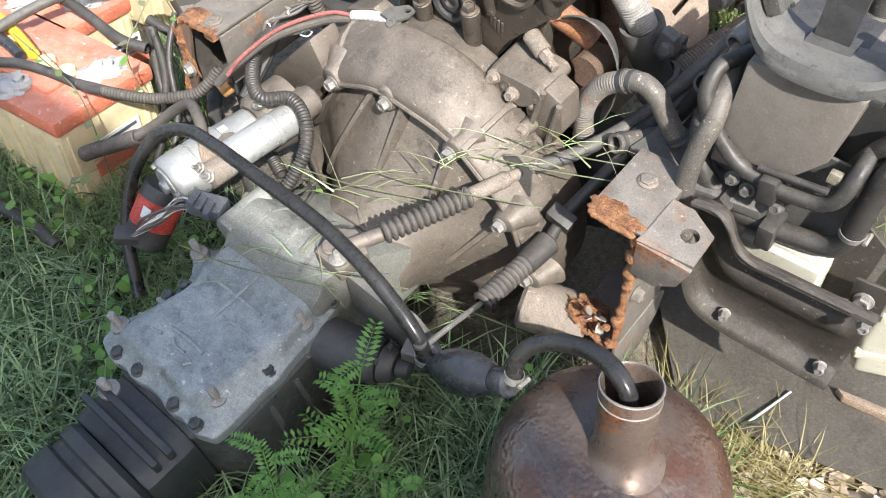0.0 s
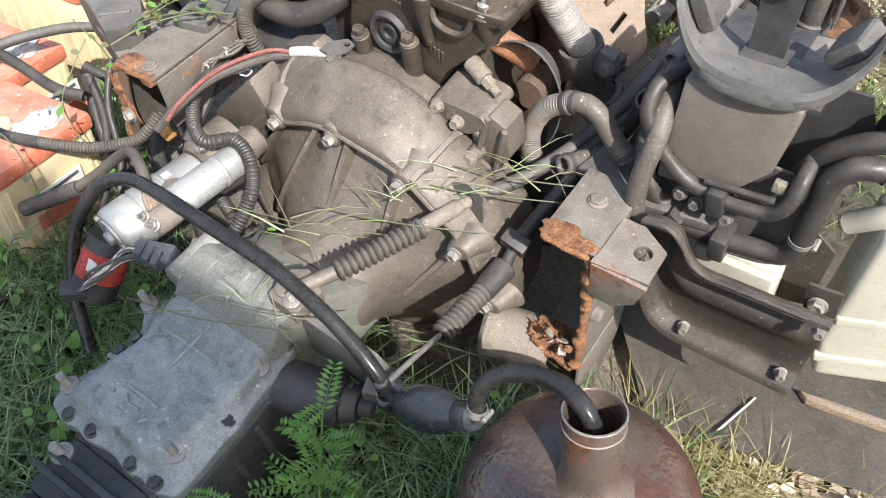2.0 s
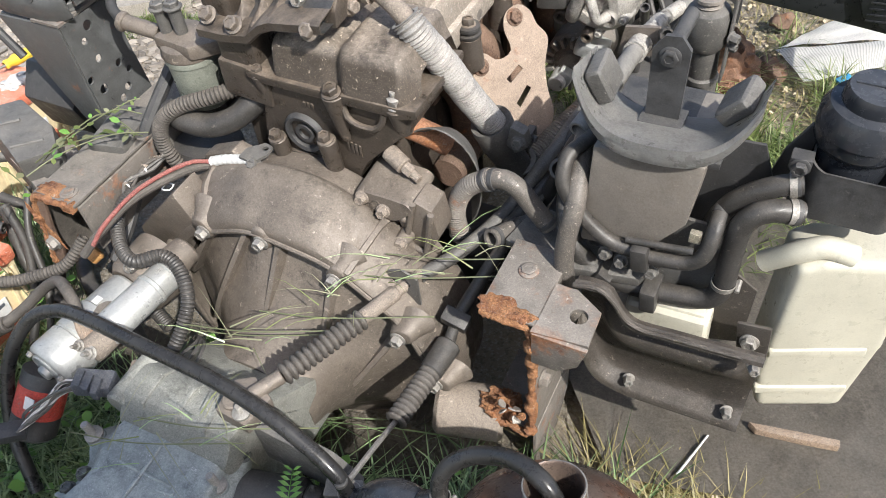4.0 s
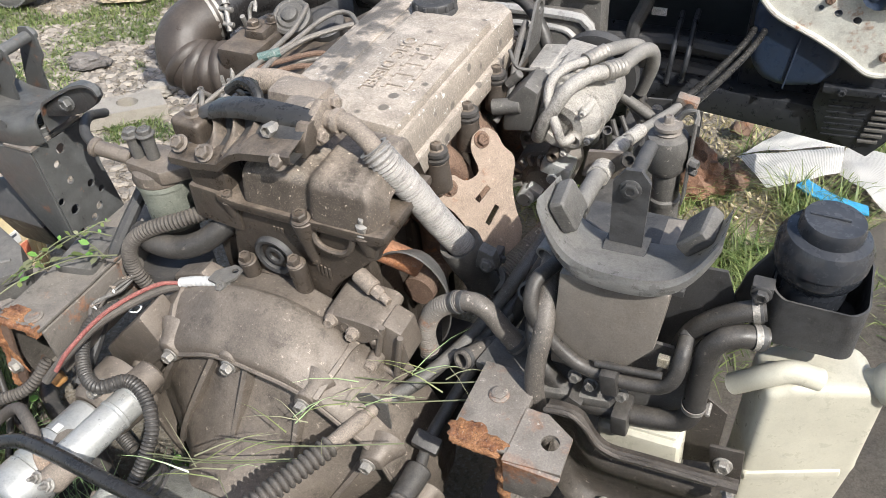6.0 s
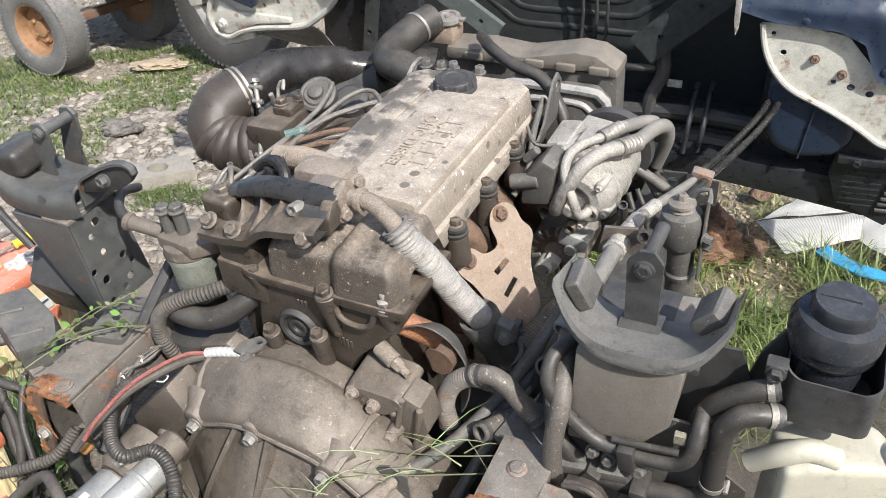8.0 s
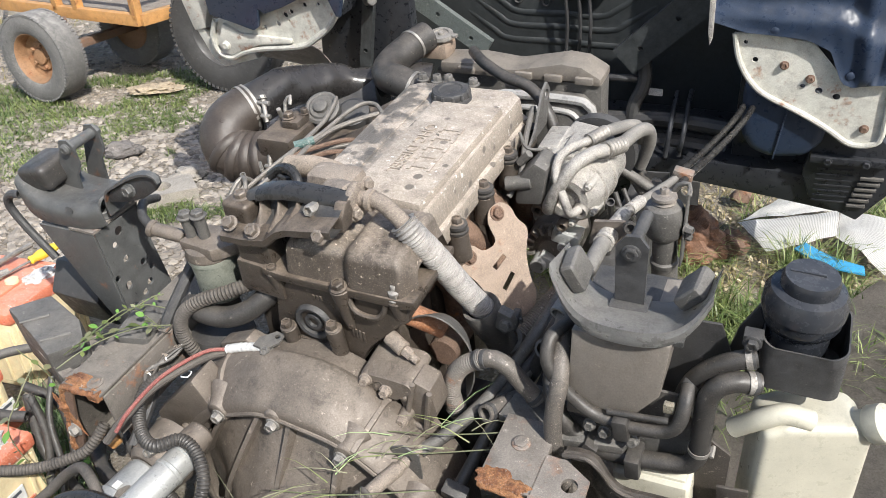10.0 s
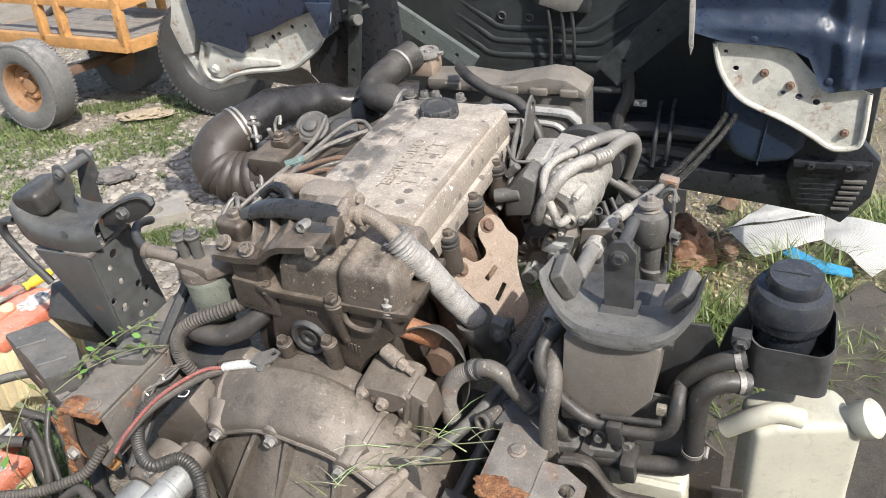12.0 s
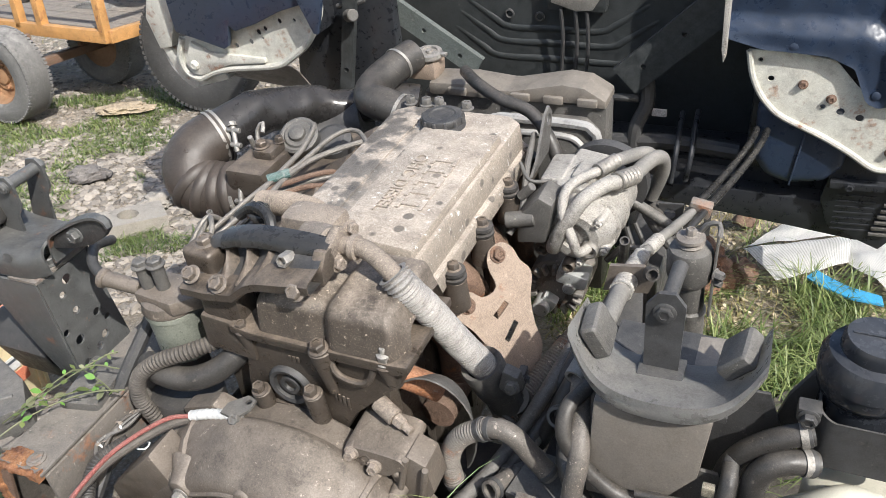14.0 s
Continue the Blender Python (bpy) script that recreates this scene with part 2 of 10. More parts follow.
def solo(name, bm, material, label, category, group="", kind="", m=None, base=(0, 0, 0), angle=35):
    """A thing of one single mesh."""
    me = bpy.data.meshes.new(name)
    bmesh.ops.translate(bm, verts=bm.verts, vec=-Vector(base))
    bm.to_mesh(me)
    bm.free()
    me.shade_smooth()
    me.set_sharp_from_angle(angle=radians(angle))
    me.materials.append(material)
    ob = new(name, me)
    ob.matrix_world = (ENG if m is None else m) @ Matrix.Translation(base)
    BASE[ob.name] = Vector(base)
    return tagged(ob, label, category, group, kind)


def B():
    return bmesh.new()


def bevel(bm, faces, w, seg=2):
    if w > 0:
        edges = list({e for f in faces for e in f.edges})
        bmesh.ops.bevel(bm, geom=edges, offset=w, segments=seg, profile=0.6, affect="EDGES", clamp_overlap=True)


def box(bm, lo, hi, bev=0.004, rot=None, seg=2):
    """A box between two corners, turned by rot = (rx, ry, rz) degrees about its middle."""
    lo, hi = Vector(lo), Vector(hi)
    c, s = (lo + hi) / 2, hi - lo
    m = Matrix.Translation(c) @ (pose(0, 0, 0, *rot) if rot else Matrix()) @ Matrix.Diagonal((*s, 1))
    vs = bmesh.ops.create_cube(bm, size=1, matrix=m)["verts"]
    bevel(bm, list({f for v in vs for f in v.link_faces}), bev, seg)


def axis_point(axis, a, b, h):
    return {"x": Vector((h, a, b)), "y": Vector((a, h, b)), "z": Vector((a, b, h))}[axis]


def prism(bm, pts, axis, lo, hi, bev=0.004, inset=0.0, seg=2):
    """A polygon pulled along an axis; inset shrinks the far end towards its middle."""
    n = len(pts)
    cx, cy = sum(p[0] for p in pts) / n, sum(p[1] for p in pts) / n
    k = 1 - inset
    a = [bm.verts.new(axis_point(axis, *p, lo)) for p in pts]
    b = [bm.verts.new(axis_point(axis, cx + (p[0] - cx) * k, cy + (p[1] - cy) * k, hi)) for p in pts]
    fs = [bm.faces.new(a[::-1]), bm.faces.new(b)]
    fs += [bm.faces.new((a[i], a[(i + 1) % n], b[(i + 1) % n], b[i])) for i in range(n)]
    bmesh.ops.recalc_face_normals(bm, faces=fs)
    bevel(bm, fs, bev, seg)


def plate(bm, outer, holes, axis, lo, hi):
    """A flat plate with holes that go through it. holes: (a, b, radius) or lists of points."""
    from_loop = [list(outer)]
    for h in holes:
        from_loop.append([(h[0] + h[2] * math.cos(k * math.tau / 12), h[1] + h[2] * math.sin(k * math.tau / 12)) for k in range(12)] if isinstance(h[0], (int, float)) else list(h))
    flat = [p for loop in from_loop for p in loop]
    edges, at = [], 0
    va, vb = [bm.verts.new(axis_point(axis, *p, lo)) for p in flat], [bm.verts.new(axis_point(axis, *p, hi)) for p in flat]
    for loop in from_loop:
        edges += [(at + i, at + (i + 1) % len(loop)) for i in range(len(loop))]
        at += len(loop)

    fs = []
    for tri in geometry.tessellate_polygon([[Vector((*p, 0)) for p in loop] for loop in from_loop]):
        try:
            fs.append(bm.faces.new([va[i] for i in tri]))
            fs.append(bm.faces.new([vb[i] for i in reversed(tri)]))
        except ValueError:
            pass
    for i, j in edges:
        fs.append(bm.faces.new((va[i], va[j], vb[j], vb[i])))
    bmesh.ops.recalc_face_normals(bm, faces=fs)


def frame_of(d):
    d = Vector(d).normalized()
    return d.to_track_quat("Z", "Y").to_matrix().to_4x4()


def lathe(bm, prof, p0=(0, 0, 0), d=(0, 0, 1), seg=28, closed=False, squash=None):
    """Turns a profile of (radius, height) about the axis d through p0."""
    m = Matrix.Translation(p0) @ frame_of(d)
    if squash:
        m = m @ Matrix.Diagonal((*squash, 1, 1))
    rings = []
    for r, h in prof:
        if r < 1e-5:
            rings.append([bm.verts.new(m @ Vector((0, 0, h)))])
        else:
            rings.append([bm.verts.new(m @ Vector((r * math.cos(k * math.tau / seg), r * math.sin(k * math.tau / seg), h))) for k in range(seg)])
    fs = []
    for a, b in zip(rings, rings[1:]):
        for k in range(seg):
            q = [a[k % len(a)], a[(k + 1) % len(a)], b[(k + 1) % len(b)], b[k % len(b)]]
            q = list(dict.fromkeys(q))
            if len(q) > 2:
                fs.append(bm.faces.new(q))
    bmesh.ops.recalc_face_normals(bm, faces=fs)


def cyl(bm, p0, p1, r0, r1=None, seg=20, bev=0.15):
    """A capped cylinder or cone whose rims are rounded by bev times its radius."""
    r1 = r0 if r1 is None else r1
    p0, p1 = Vector(p0), Vector(p1)
    h = (p1 - p0).length
    e = min(bev * min(r0, r1), h * 0.3)
    prof = [(0, 0), (r0 - e, 0), (r0, e), (r1, h - e), (r1 - e, h), (0, h)] if e > 0 else [(0, 0), (r0, 0), (r1, h), (0, h)]
    lathe(bm, prof, p0, p1 - p0, seg)


def spline(pts, step=0.012):
    """A smooth line through points."""
    p = [Vector(q) for q in pts]
    if len(p) == 2:
        p = [p[0], p[0].lerp(p[1], 0.5), p[1]]
    p = [p[0] * 2 - p[1], *p, p[-1] * 2 - p[-2]]
    out = []
    for a, b, c, d in zip(p, p[1:], p[2:], p[3:]):
        n = max(2, int((c - b).length / step))
        for i in range(n):
            t = i / n
            out.append(0.5 * ((2 * b) + (c - a) * t + (2 * a - 5 * b + 4 * c - d) * t * t + (3 * b - a - 3 * c + d) * t ** 3))
    return out + [p[-2]]


def tube(bm, pts, r, seg=12, step=0.01, pitch=0.0, depth=0.12, hollow=True, r1=None):
    """A pipe or hose along a smooth line. pitch: the length of one corrugation, depth: how far it cuts in, as a share of r."""
    if pitch:
        step = pitch / 4
    line = spline(pts, step)
    length = [0.0]
    for a, b in zip(line, line[1:]):
        length.append(length[-1] + (b - a).length)
    up = Vector((0.13, 0.21, 0.97))
    rings = []
    n = len(line)
    for i, p in enumerate(line):
        d = (line[min(i + 1, n - 1)] - line[max(i - 1, 0)]).normalized()
        side = d.cross(up)
        side = (side if side.length > 1e-4 else d.cross(Vector((1, 0, 0)))).normalized()
        up = side.cross(d)
        rr = r if r1 is None else r + (r1 - r) * length[i] / length[-1]
        if pitch:
            rr *= 1 - depth * (0.5 - 0.5 * math.cos(math.tau * length[i] / pitch))
        rings.append([bm.verts.new(p + rr * (side * math.cos(k * math.tau / seg) + up * math.sin(k * math.tau / seg))) for k in range(seg)])
    fs = []
    for a, b in zip(rings, rings[1:]):
        fs += [bm.faces.new((a[k], a[(k + 1) % seg], b[(k + 1) % seg], b[k])) for k in range(seg)]
    for ring, q in ((rings[0], line[0] - line[1]), (rings[-1], line[-1] - line[-2])):
        if hollow and r > 0.006:
            c = sum((v.co for v in ring), Vector()) / seg
            inner = [bm.verts.new(c + (v.co - c) * 0.72) for v in ring]
            deep = [bm.verts.new(c + (v.co - c) * 0.70 - q.normalized() * r * 1.2) for v in ring]
            for k in range(seg):
                j = (k + 1) % seg
                fs += [bm.faces.new((ring[k], ring[j], inner[j], inner[k])), bm.faces.new((inner[k], inner[j], deep[j], deep[k]))]
            fs.append(bm.faces.new(deep))
        else:
            fs.append(bm.faces.new(ring))
    bmesh.ops.recalc_face_normals(bm, faces=fs)


def bolt(bm, p, d, s=0.009, h=0.010, washer=True):
    """A hexagon head on a washer; s is half of its width."""
    d = Vector(d).normalized()
    p = Vector(p)
    if washer:
        lathe(bm, [(0, 0), (s * 1.45, 0), (s * 1.45, s * 0.2), (s * 1.2, s * 0.35), (0, s * 0.35)], p, d, 16)
    lathe(bm, [(0, 0), (s * 1.12, 0), (s * 1.12, h * 0.82), (s * 0.95, h), (s * 0.6, h), (s * 0.55, h * 0.86), (0, h * 0.86)], p + d * s * 0.3, d, 6)


def stud(bm, p, d, r=0.007, h=0.03):
    """A threaded stud on a collar."""
    d = Vector(d).normalized()
    lathe(bm, [(0, 0), (r * 2.2, 0), (r * 2.2, r * 0.8), (r * 1.2, r * 1.3), (0, r * 1.3)], p, d, 14)
    prof = [(0, 0)]
    n = int(h / 0.003)
    for i in range(n):
        prof += [(r, h * i / n), (r * 0.86, h * (i + 0.5) / n)]
    lathe(bm, prof + [(r, h), (r * 0.8, h + 0.002), (0, h + 0.002)], p, d, 12)


def ring_clamp(bm, p, d, r, w=0.009):
    """A hose clamp with its screw box."""
    lathe(bm, [(r, -w / 2), (r + 0.0015, -w / 2), (r + 0.0015, w / 2), (r, w / 2)], p, d, 20)
    m = Matrix.Translation(p) @ frame_of(d)
    c = m @ Vector((r + 0.004, 0, 0))
    cyl(bm, m @ Vector((r + 0.004, -0.012, 0)), m @ Vector((r + 0.004, 0.012, 0)), 0.004, seg=8)

def loft(bm, loops, cap=True):
    """Skins closed loops of equally many points; the first and last are capped."""
    rings = [[bm.verts.new(q) for q in loop] for loop in loops]
    n = len(rings[0])
    fs = [bm.faces.new((a[k], a[(k + 1) % n], b[(k + 1) % n], b[k])) for a, b in zip(rings, rings[1:]) for k in range(n)]
    if cap:
        fs += [bm.faces.new(rings[0][::-1]), bm.faces.new(rings[-1])]
    bmesh.ops.recalc_face_normals(bm, faces=fs)


def skin(bm, rows, thick=0.0):
    """A sheet through rows of points, made solid by thick."""
    g = [[bm.verts.new(q) for q in row] for row in rows]
    fs = [bm.faces.new((a[k], a[k + 1], b[k + 1], b[k])) for a, b in zip(g, g[1:]) for k in range(len(a) - 1)]
    bmesh.ops.recalc_face_normals(bm, faces=fs)
    if thick:
        bmesh.ops.solidify(bm, geom=fs, thickness=thick)
        bmesh.ops.recalc_face_normals(bm, faces=bm.faces[:])


def ease(a, b, x):
    """0 below a, 1 above b, smooth between."""
    t = max(0.0, min(1.0, (x - a) / (b - a)))
    return t * t * (3 - 2 * t)


def around(pts, n, step=0.004):
    """n points at even distances along a rounded closed outline."""
    p = [Vector((*q, 0)) for q in pts]
    line = spline([p[-1], *p, p[0], p[1]], step)
    a = min(range(len(line) // 3), key=lambda i: (line[i] - p[0]).length)
    b = max(range(len(line) // 2, len(line)), key=lambda i: -(line[i] - p[0]).length)
    line = line[a:b + 1]
    d = [0.0]
    for u, v in zip(line, line[1:]):
        d.append(d[-1] + (v - u).length)
    out, k = [], 0
    for i in range(n):
        want = d[-1] * i / n
        while d[k + 1] < want:
            k += 1
        out.append(line[k].lerp(line[k + 1], (want - d[k]) / max(1e-9, d[k + 1] - d[k])))
    return out

# ---- ground ----


def ground_height(x, y):
    v = Vector((x * 0.6, y * 0.6, 0.3))
    return 0.035 * noise.noise(v) + 0.012 * noise.noise(v * 4.3) - 0.015


def ground_sheet():
    """One sheet: fine near the place, coarse out to the horizon."""
    xs = [-900, -300, -100, -40, -20, -12, -8] + [-6 + 0.15 * i for i in range(81)] + [8, 12, 20, 40, 100, 300, 900]
    ys = [-900, -300, -100, -40, -20, -10, -5] + [-3 + 0.15 * i for i in range(87)] + [12, 16, 25, 50, 100, 300, 900]
    me = bpy.data.meshes.new("ground")
    verts = [(x, y, ground_height(x, y) if abs(x) < 8 and -5 < y < 12 else -0.02) for y in ys for x in xs]
    n = len(xs)
    faces = [(j * n + i, j * n + i + 1, (j + 1) * n + i + 1, (j + 1) * n + i) for j in range(len(ys) - 1) for i in range(n - 1)]
    me.from_pydata(verts, [], faces)
    me.shade_smooth()
    m, t, p = nodes_of("yard_soil")
    c = t.nodes.new("ShaderNodeTexCoord").outputs["Object"]
    col = mixed(t, noise_of(t, c, 1.1, 5, 0.6, 0.35, 0.65), (0.26, 0.205, 0.145), (0.42, 0.345, 0.26))
    col = mixed(t, noise_of(t, c, 14, 6, 0.7, 0.35, 0.7), col, (0.30, 0.265, 0.215))
    col = mixed(t, times(t, noise_of(t, c, 120, 4, 0.6, 0.5, 0.62), 0.6), col, (0.50, 0.46, 0.40))
    col = mixed(t, times(t, noise_of(t, c, 70, 5, 0.7, 0.52, 0.6), 0.7), col, (0.16, 0.13, 0.10))
    col = mixed(t, times(t, noise_of(t, c, 2.6, 5, 0.6, 0.5, 0.6), 0.28), col, (0.12, 0.125, 0.06))
    # much darker soil where the grass is thick, round the gearbox
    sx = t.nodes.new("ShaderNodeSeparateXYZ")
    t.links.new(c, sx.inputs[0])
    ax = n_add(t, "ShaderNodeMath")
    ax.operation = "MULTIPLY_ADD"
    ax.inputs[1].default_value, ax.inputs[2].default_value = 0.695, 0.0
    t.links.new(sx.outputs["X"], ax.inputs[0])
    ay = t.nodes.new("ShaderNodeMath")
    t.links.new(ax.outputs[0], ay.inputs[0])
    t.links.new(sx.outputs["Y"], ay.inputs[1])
    dark_soil = n_add(t, "ShaderNodeMapRange", **{"From Min": 1.45, "From Max": 1.15})
    t.links.new(ay.outputs[0], dark_soil.inputs["Value"])
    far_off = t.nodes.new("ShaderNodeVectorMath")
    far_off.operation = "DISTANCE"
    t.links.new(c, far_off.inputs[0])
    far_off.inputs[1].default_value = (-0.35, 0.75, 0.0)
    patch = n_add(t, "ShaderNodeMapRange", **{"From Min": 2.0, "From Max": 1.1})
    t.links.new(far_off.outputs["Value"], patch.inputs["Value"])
    col = mixed(t, times(t, times(t, dark_soil.outputs[0], patch.outputs[0]), 0.9), col, (0.022, 0.02, 0.014))
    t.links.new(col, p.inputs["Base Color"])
    p.inputs["Roughness"].default_value = 0.95
    b = n_add(t, "ShaderNodeBump", Strength=0.9, Distance=0.02)
    t.links.new(noise_of(t, c, 45, 6, 0.75, 0.2, 0.8), b.inputs["Height"])
    t.links.new(b.outputs[0], p.inputs["Normal"])
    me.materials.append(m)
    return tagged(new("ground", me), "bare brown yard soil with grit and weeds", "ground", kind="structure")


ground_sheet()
# unseen plain wall added behind the camera to throw shade over the gearbox
bm = B()
box(bm, (-2.6, -0.15, 0.0), (0.9, 0.15, 4.2), 0.01)
solo("wall_south", bm, worn("plain_render", (0.7, 0.69, 0.66), 0.9, 0, 0.1), "plain grey rendered wall, unseen, added to cast shade", "wall", kind="structure", m=pose(0.04 + 4.2 * math.sin(SUN_AZ) / math.tan(SUN_EL), 0.95 + 4.2 * math.cos(SUN_AZ) / math.tan(SUN_EL), 0, 0, 0, -36.0))

# ---- the engine with its gearbox ----
engine = thing("engine", (0, 0.0, -0.30), "dust-covered diesel engine with gearbox standing on weedy ground", "engine")

# block, mostly hidden below the covers
bm = B()
box(bm, (-0.15, 0.27, -0.12), (0.15, 0.94, 0.36), 0.012)
block = part("block", bm, IRON, engine, "dark oily cast iron block")
for i in range(5):
    bm = B()
    box(bm, (-0.18, 0.24 + i * 0.16, -0.10), (0.165, 0.275 + i * 0.16, 0.33), 0.006)
    part("rib", bm, IRON, block)
bm = B()
box(bm, (-0.14, 0.24, -0.30), (0.12, 0.85, -0.10), 0.03)
part("oil_pan", bm, IRON, engine)

# bell housing, turned about the crankshaft line
CX, CZ = 0.0, -0.13
bm = B()
lathe(bm, [(0.30, 0.200), (0.352, 0.200), (0.356, 0.195), (0.362, 0.150), (0.374, 0.138), (0.377, 0.130), (0.376, 0.112), (0.368, 0.092), (0.350, 0.062), (0.333, 0.036), (0.326, 0.028), (0.316, 0.024), (0.306, 0.024), (0.301, 0.028),
           (0.297, 0.050), (0.290, 0.056), (0.245, 0.030), (0.205, 0.002), (0.165, -0.030), (0.135, -0.062), (0.124, -0.09), (0.118, -0.13), (0.0, -0.13)], (CX, 0, CZ), (0, 1, 0), 128)
for v in bm.verts:
    # the shoulder draws in towards the bolted bracket
    r, a = math.hypot(v.co.x - CX, v.co.z - CZ), math.degrees(math.atan2(v.co.x - CX, v.co.z - CZ))
    if r > 0.305 and a > 5:
        k = (0.305 + (r - 0.305) * (1 - 0.6 * ease(5, 45, a))) / r
        v.co.x, v.co.z = CX + (v.co.x - CX) * k, CZ + (v.co.z - CZ) * k
    # the face sinks a little between the ribs
    r = math.hypot(v.co.x - CX, v.co.z - CZ)
    if 0.15 < r < 0.28:
        v.co.y += 0.006 * math.sin(9 * math.atan2(v.co.x - CX, v.co.z - CZ)) * math.sin((r - 0.15) / 0.13 * math.pi)
bell = part("bell_housing", bm, CAST, engine, "dusty ribbed cast aluminium bell housing", 28)


def bell_point(a, r, y):
    """A point of the bell at the angle a (degrees, from straight up, clockwise seen from the gearbox)."""
    return Vector((CX + r * math.sin(radians(a)), y, CZ + r * math.cos(radians(a))))


def bell_rib(a0, prof, w, a1=None):
    """A raised rib that runs over the bell along a profile of (radius, y)."""
    bm = B()
    n = len(prof)
    top, low = [], []
    for i, (r, y) in enumerate(prof):
        a = a0 + ((a1 if a1 is not None else a0) - a0) * i / (n - 1)
        side = Vector((math.cos(radians(a)), 0, -math.sin(radians(a)))) * w / 2
        p, q = bell_point(a, r, y), bell_point(a, r - 0.008, y + 0.03)
        top.append((bm.verts.new(p - side * 0.7), bm.verts.new(p + side * 0.7)))
        low.append((bm.verts.new(q - side * 1.5), bm.verts.new(q + side * 1.5)))
    fs = []
    for i in range(n - 1):
        fs += [bm.faces.new((top[i][0], top[i][1], top[i + 1][1], top[i + 1][0])), bm.faces.new((low[i][0], top[i][0], top[i + 1][0], low[i + 1][0])),
               bm.faces.new((top[i][1], low[i][1], low[i + 1][1], top[i + 1][1]))]
    for i in (0, -1):
        fs.append(bm.faces.new((top[i][0], top[i][1], low[i][1], low[i][0])))
    bmesh.ops.recalc_face_normals(bm, faces=fs)
    part("rib", bm, CAST, bell, angle=50)


def face_rib(p0, p1, w=0.0125, tall=0.027):
    """A slim upright rib across the bell's face between two (x, z) places."""
    bm = B()
    n = 8
    d = (Vector(p1) - Vector(p0)).normalized()
    side = Vector((d.y, 0, -d.x))
    rows = []
    for i in range(n + 1):
        x, z = Vector(p0).lerp(Vector(p1), i / n)
        r = math.hypot(x - CX, z - CZ)
        y = 0.052 - 0.150 * (1 - r / 0.285)
        low, top = Vector((x, y + 0.006, z)), Vector((x, y - tall, z))
        rows.append([bm.verts.new(q) for q in (low - side * w * 1.1, top - side * w * 0.42, top + side * w * 0.42, low + side * w * 1.1)])
    for a, b in zip(rows, rows[1:]):
        for k in range(3):
            bm.faces.new((a[k], a[k + 1], b[k + 1], b[k]))
    bm.faces.new(rows[0])
    bm.faces.new(rows[-1])
    bmesh.ops.recalc_face_normals(bm, faces=bm.faces[:])
    part("rib", bm, CAST, bell, angle=50)


for p0, p1 in (((-0.062, 0.160), (-0.185, -0.10)), ((0.012, 0.166), (-0.03, -0.12)), ((-0.165, 0.118), (-0.255, -0.03)), ((0.120, 0.135), (0.105, -0.05)), ((0.245, 0.02), (0.155, -0.12))):
    face_rib(p0, p1, 0.011, 0.024)
bell_rib(-40.5, [(0.384, 0.130), (0.372, 0.085), (0.336, 0.030)], 0.012, -34.6)
bell_rib(-31.0, [(0.384, 0.128), (0.372, 0.085), (0.336, 0.030)], 0.012, -29.5)
bell_rib(29.5, [(0.352, 0.125), (0.345, 0.080), (0.322, 0.022)], 0.013)
# thin lip along the edge that joins the bolt bosses
bm = B()
tube(bm, [bell_point(a, 0.304 - 0.003 * math.sin(a * 0.2), 0.024) for a in range(-34, 76, 4)], 0.0055, 8)
part("edge_lip", bm, CAST, bell)
for a, r, y in ((-30.5, 0.309, 0.018), (-3.3, 0.293, 0.020), (27.0, 0.290, 0.018), (57.5, 0.300, 0.006), (-60, 0.31, 0.018), (85, 0.31, 0.018)):
    bm = B()
    p = bell_point(a, r, y)
    # teardrop boss that grows out of the edge above the bolt
    out = Vector((math.sin(radians(a)), 0, math.cos(radians(a))))
    side = Vector((math.cos(radians(a)), 0, -math.sin(radians(a))))
    loops = []
    for h, k in ((0.045, 1.9), (0.022, 1.3), (0.010, 1.10), (0.002, 1.0), (0.0, 0.9)):
        loops.append([p + Vector((0, h, 0)) + side * 0.0185 * k * math.cos(q * math.tau / 20) + out * k * (0.0185 * math.sin(q * math.tau / 20) + (0.012 if math.sin(q * math.tau / 20) > 0.3 else 0)) for q in range(20)])
    loft(bm, loops)
    part("boss", bm, CAST, bell, angle=50)
    bm = B()
    bolt(bm, p, (0, -1, 0.05), 0.0105, 0.013)
    part("bolt", bm, STEEL, bell, "flanged steel bolt head")
for x, z, h in ((-0.115, 0.045, 0.05), (-0.05, 0.03, 0.07)):
    # worn oval casting pads between the ribs
    bm = B()
    r = math.hypot(x - CX, z - CZ)
    y = 0.052 - 0.150 * (1 - r / 0.285)
    lathe(bm, [(0, -0.004), (0.012, -0.0035), (0.017, 0.0), (0.018, 0.008)], (x, y + 0.003, z), (0, 1, -0.55), 24, squash=(1.0, h / 0.036))
    part("pad", bm, CAST, bell)
# flange that carries the starter
bm = B()
prism(bm, [(-0.215, 0.205), (-0.305, 0.115), (-0.365, 0.055), (-0.36, 0.0), (-0.28, -0.03), (-0.205, 0.075), (-0.185, 0.13)], "y", 0.028, 0.10, 0.010)
part("starter_flange", bm, CAST, bell)

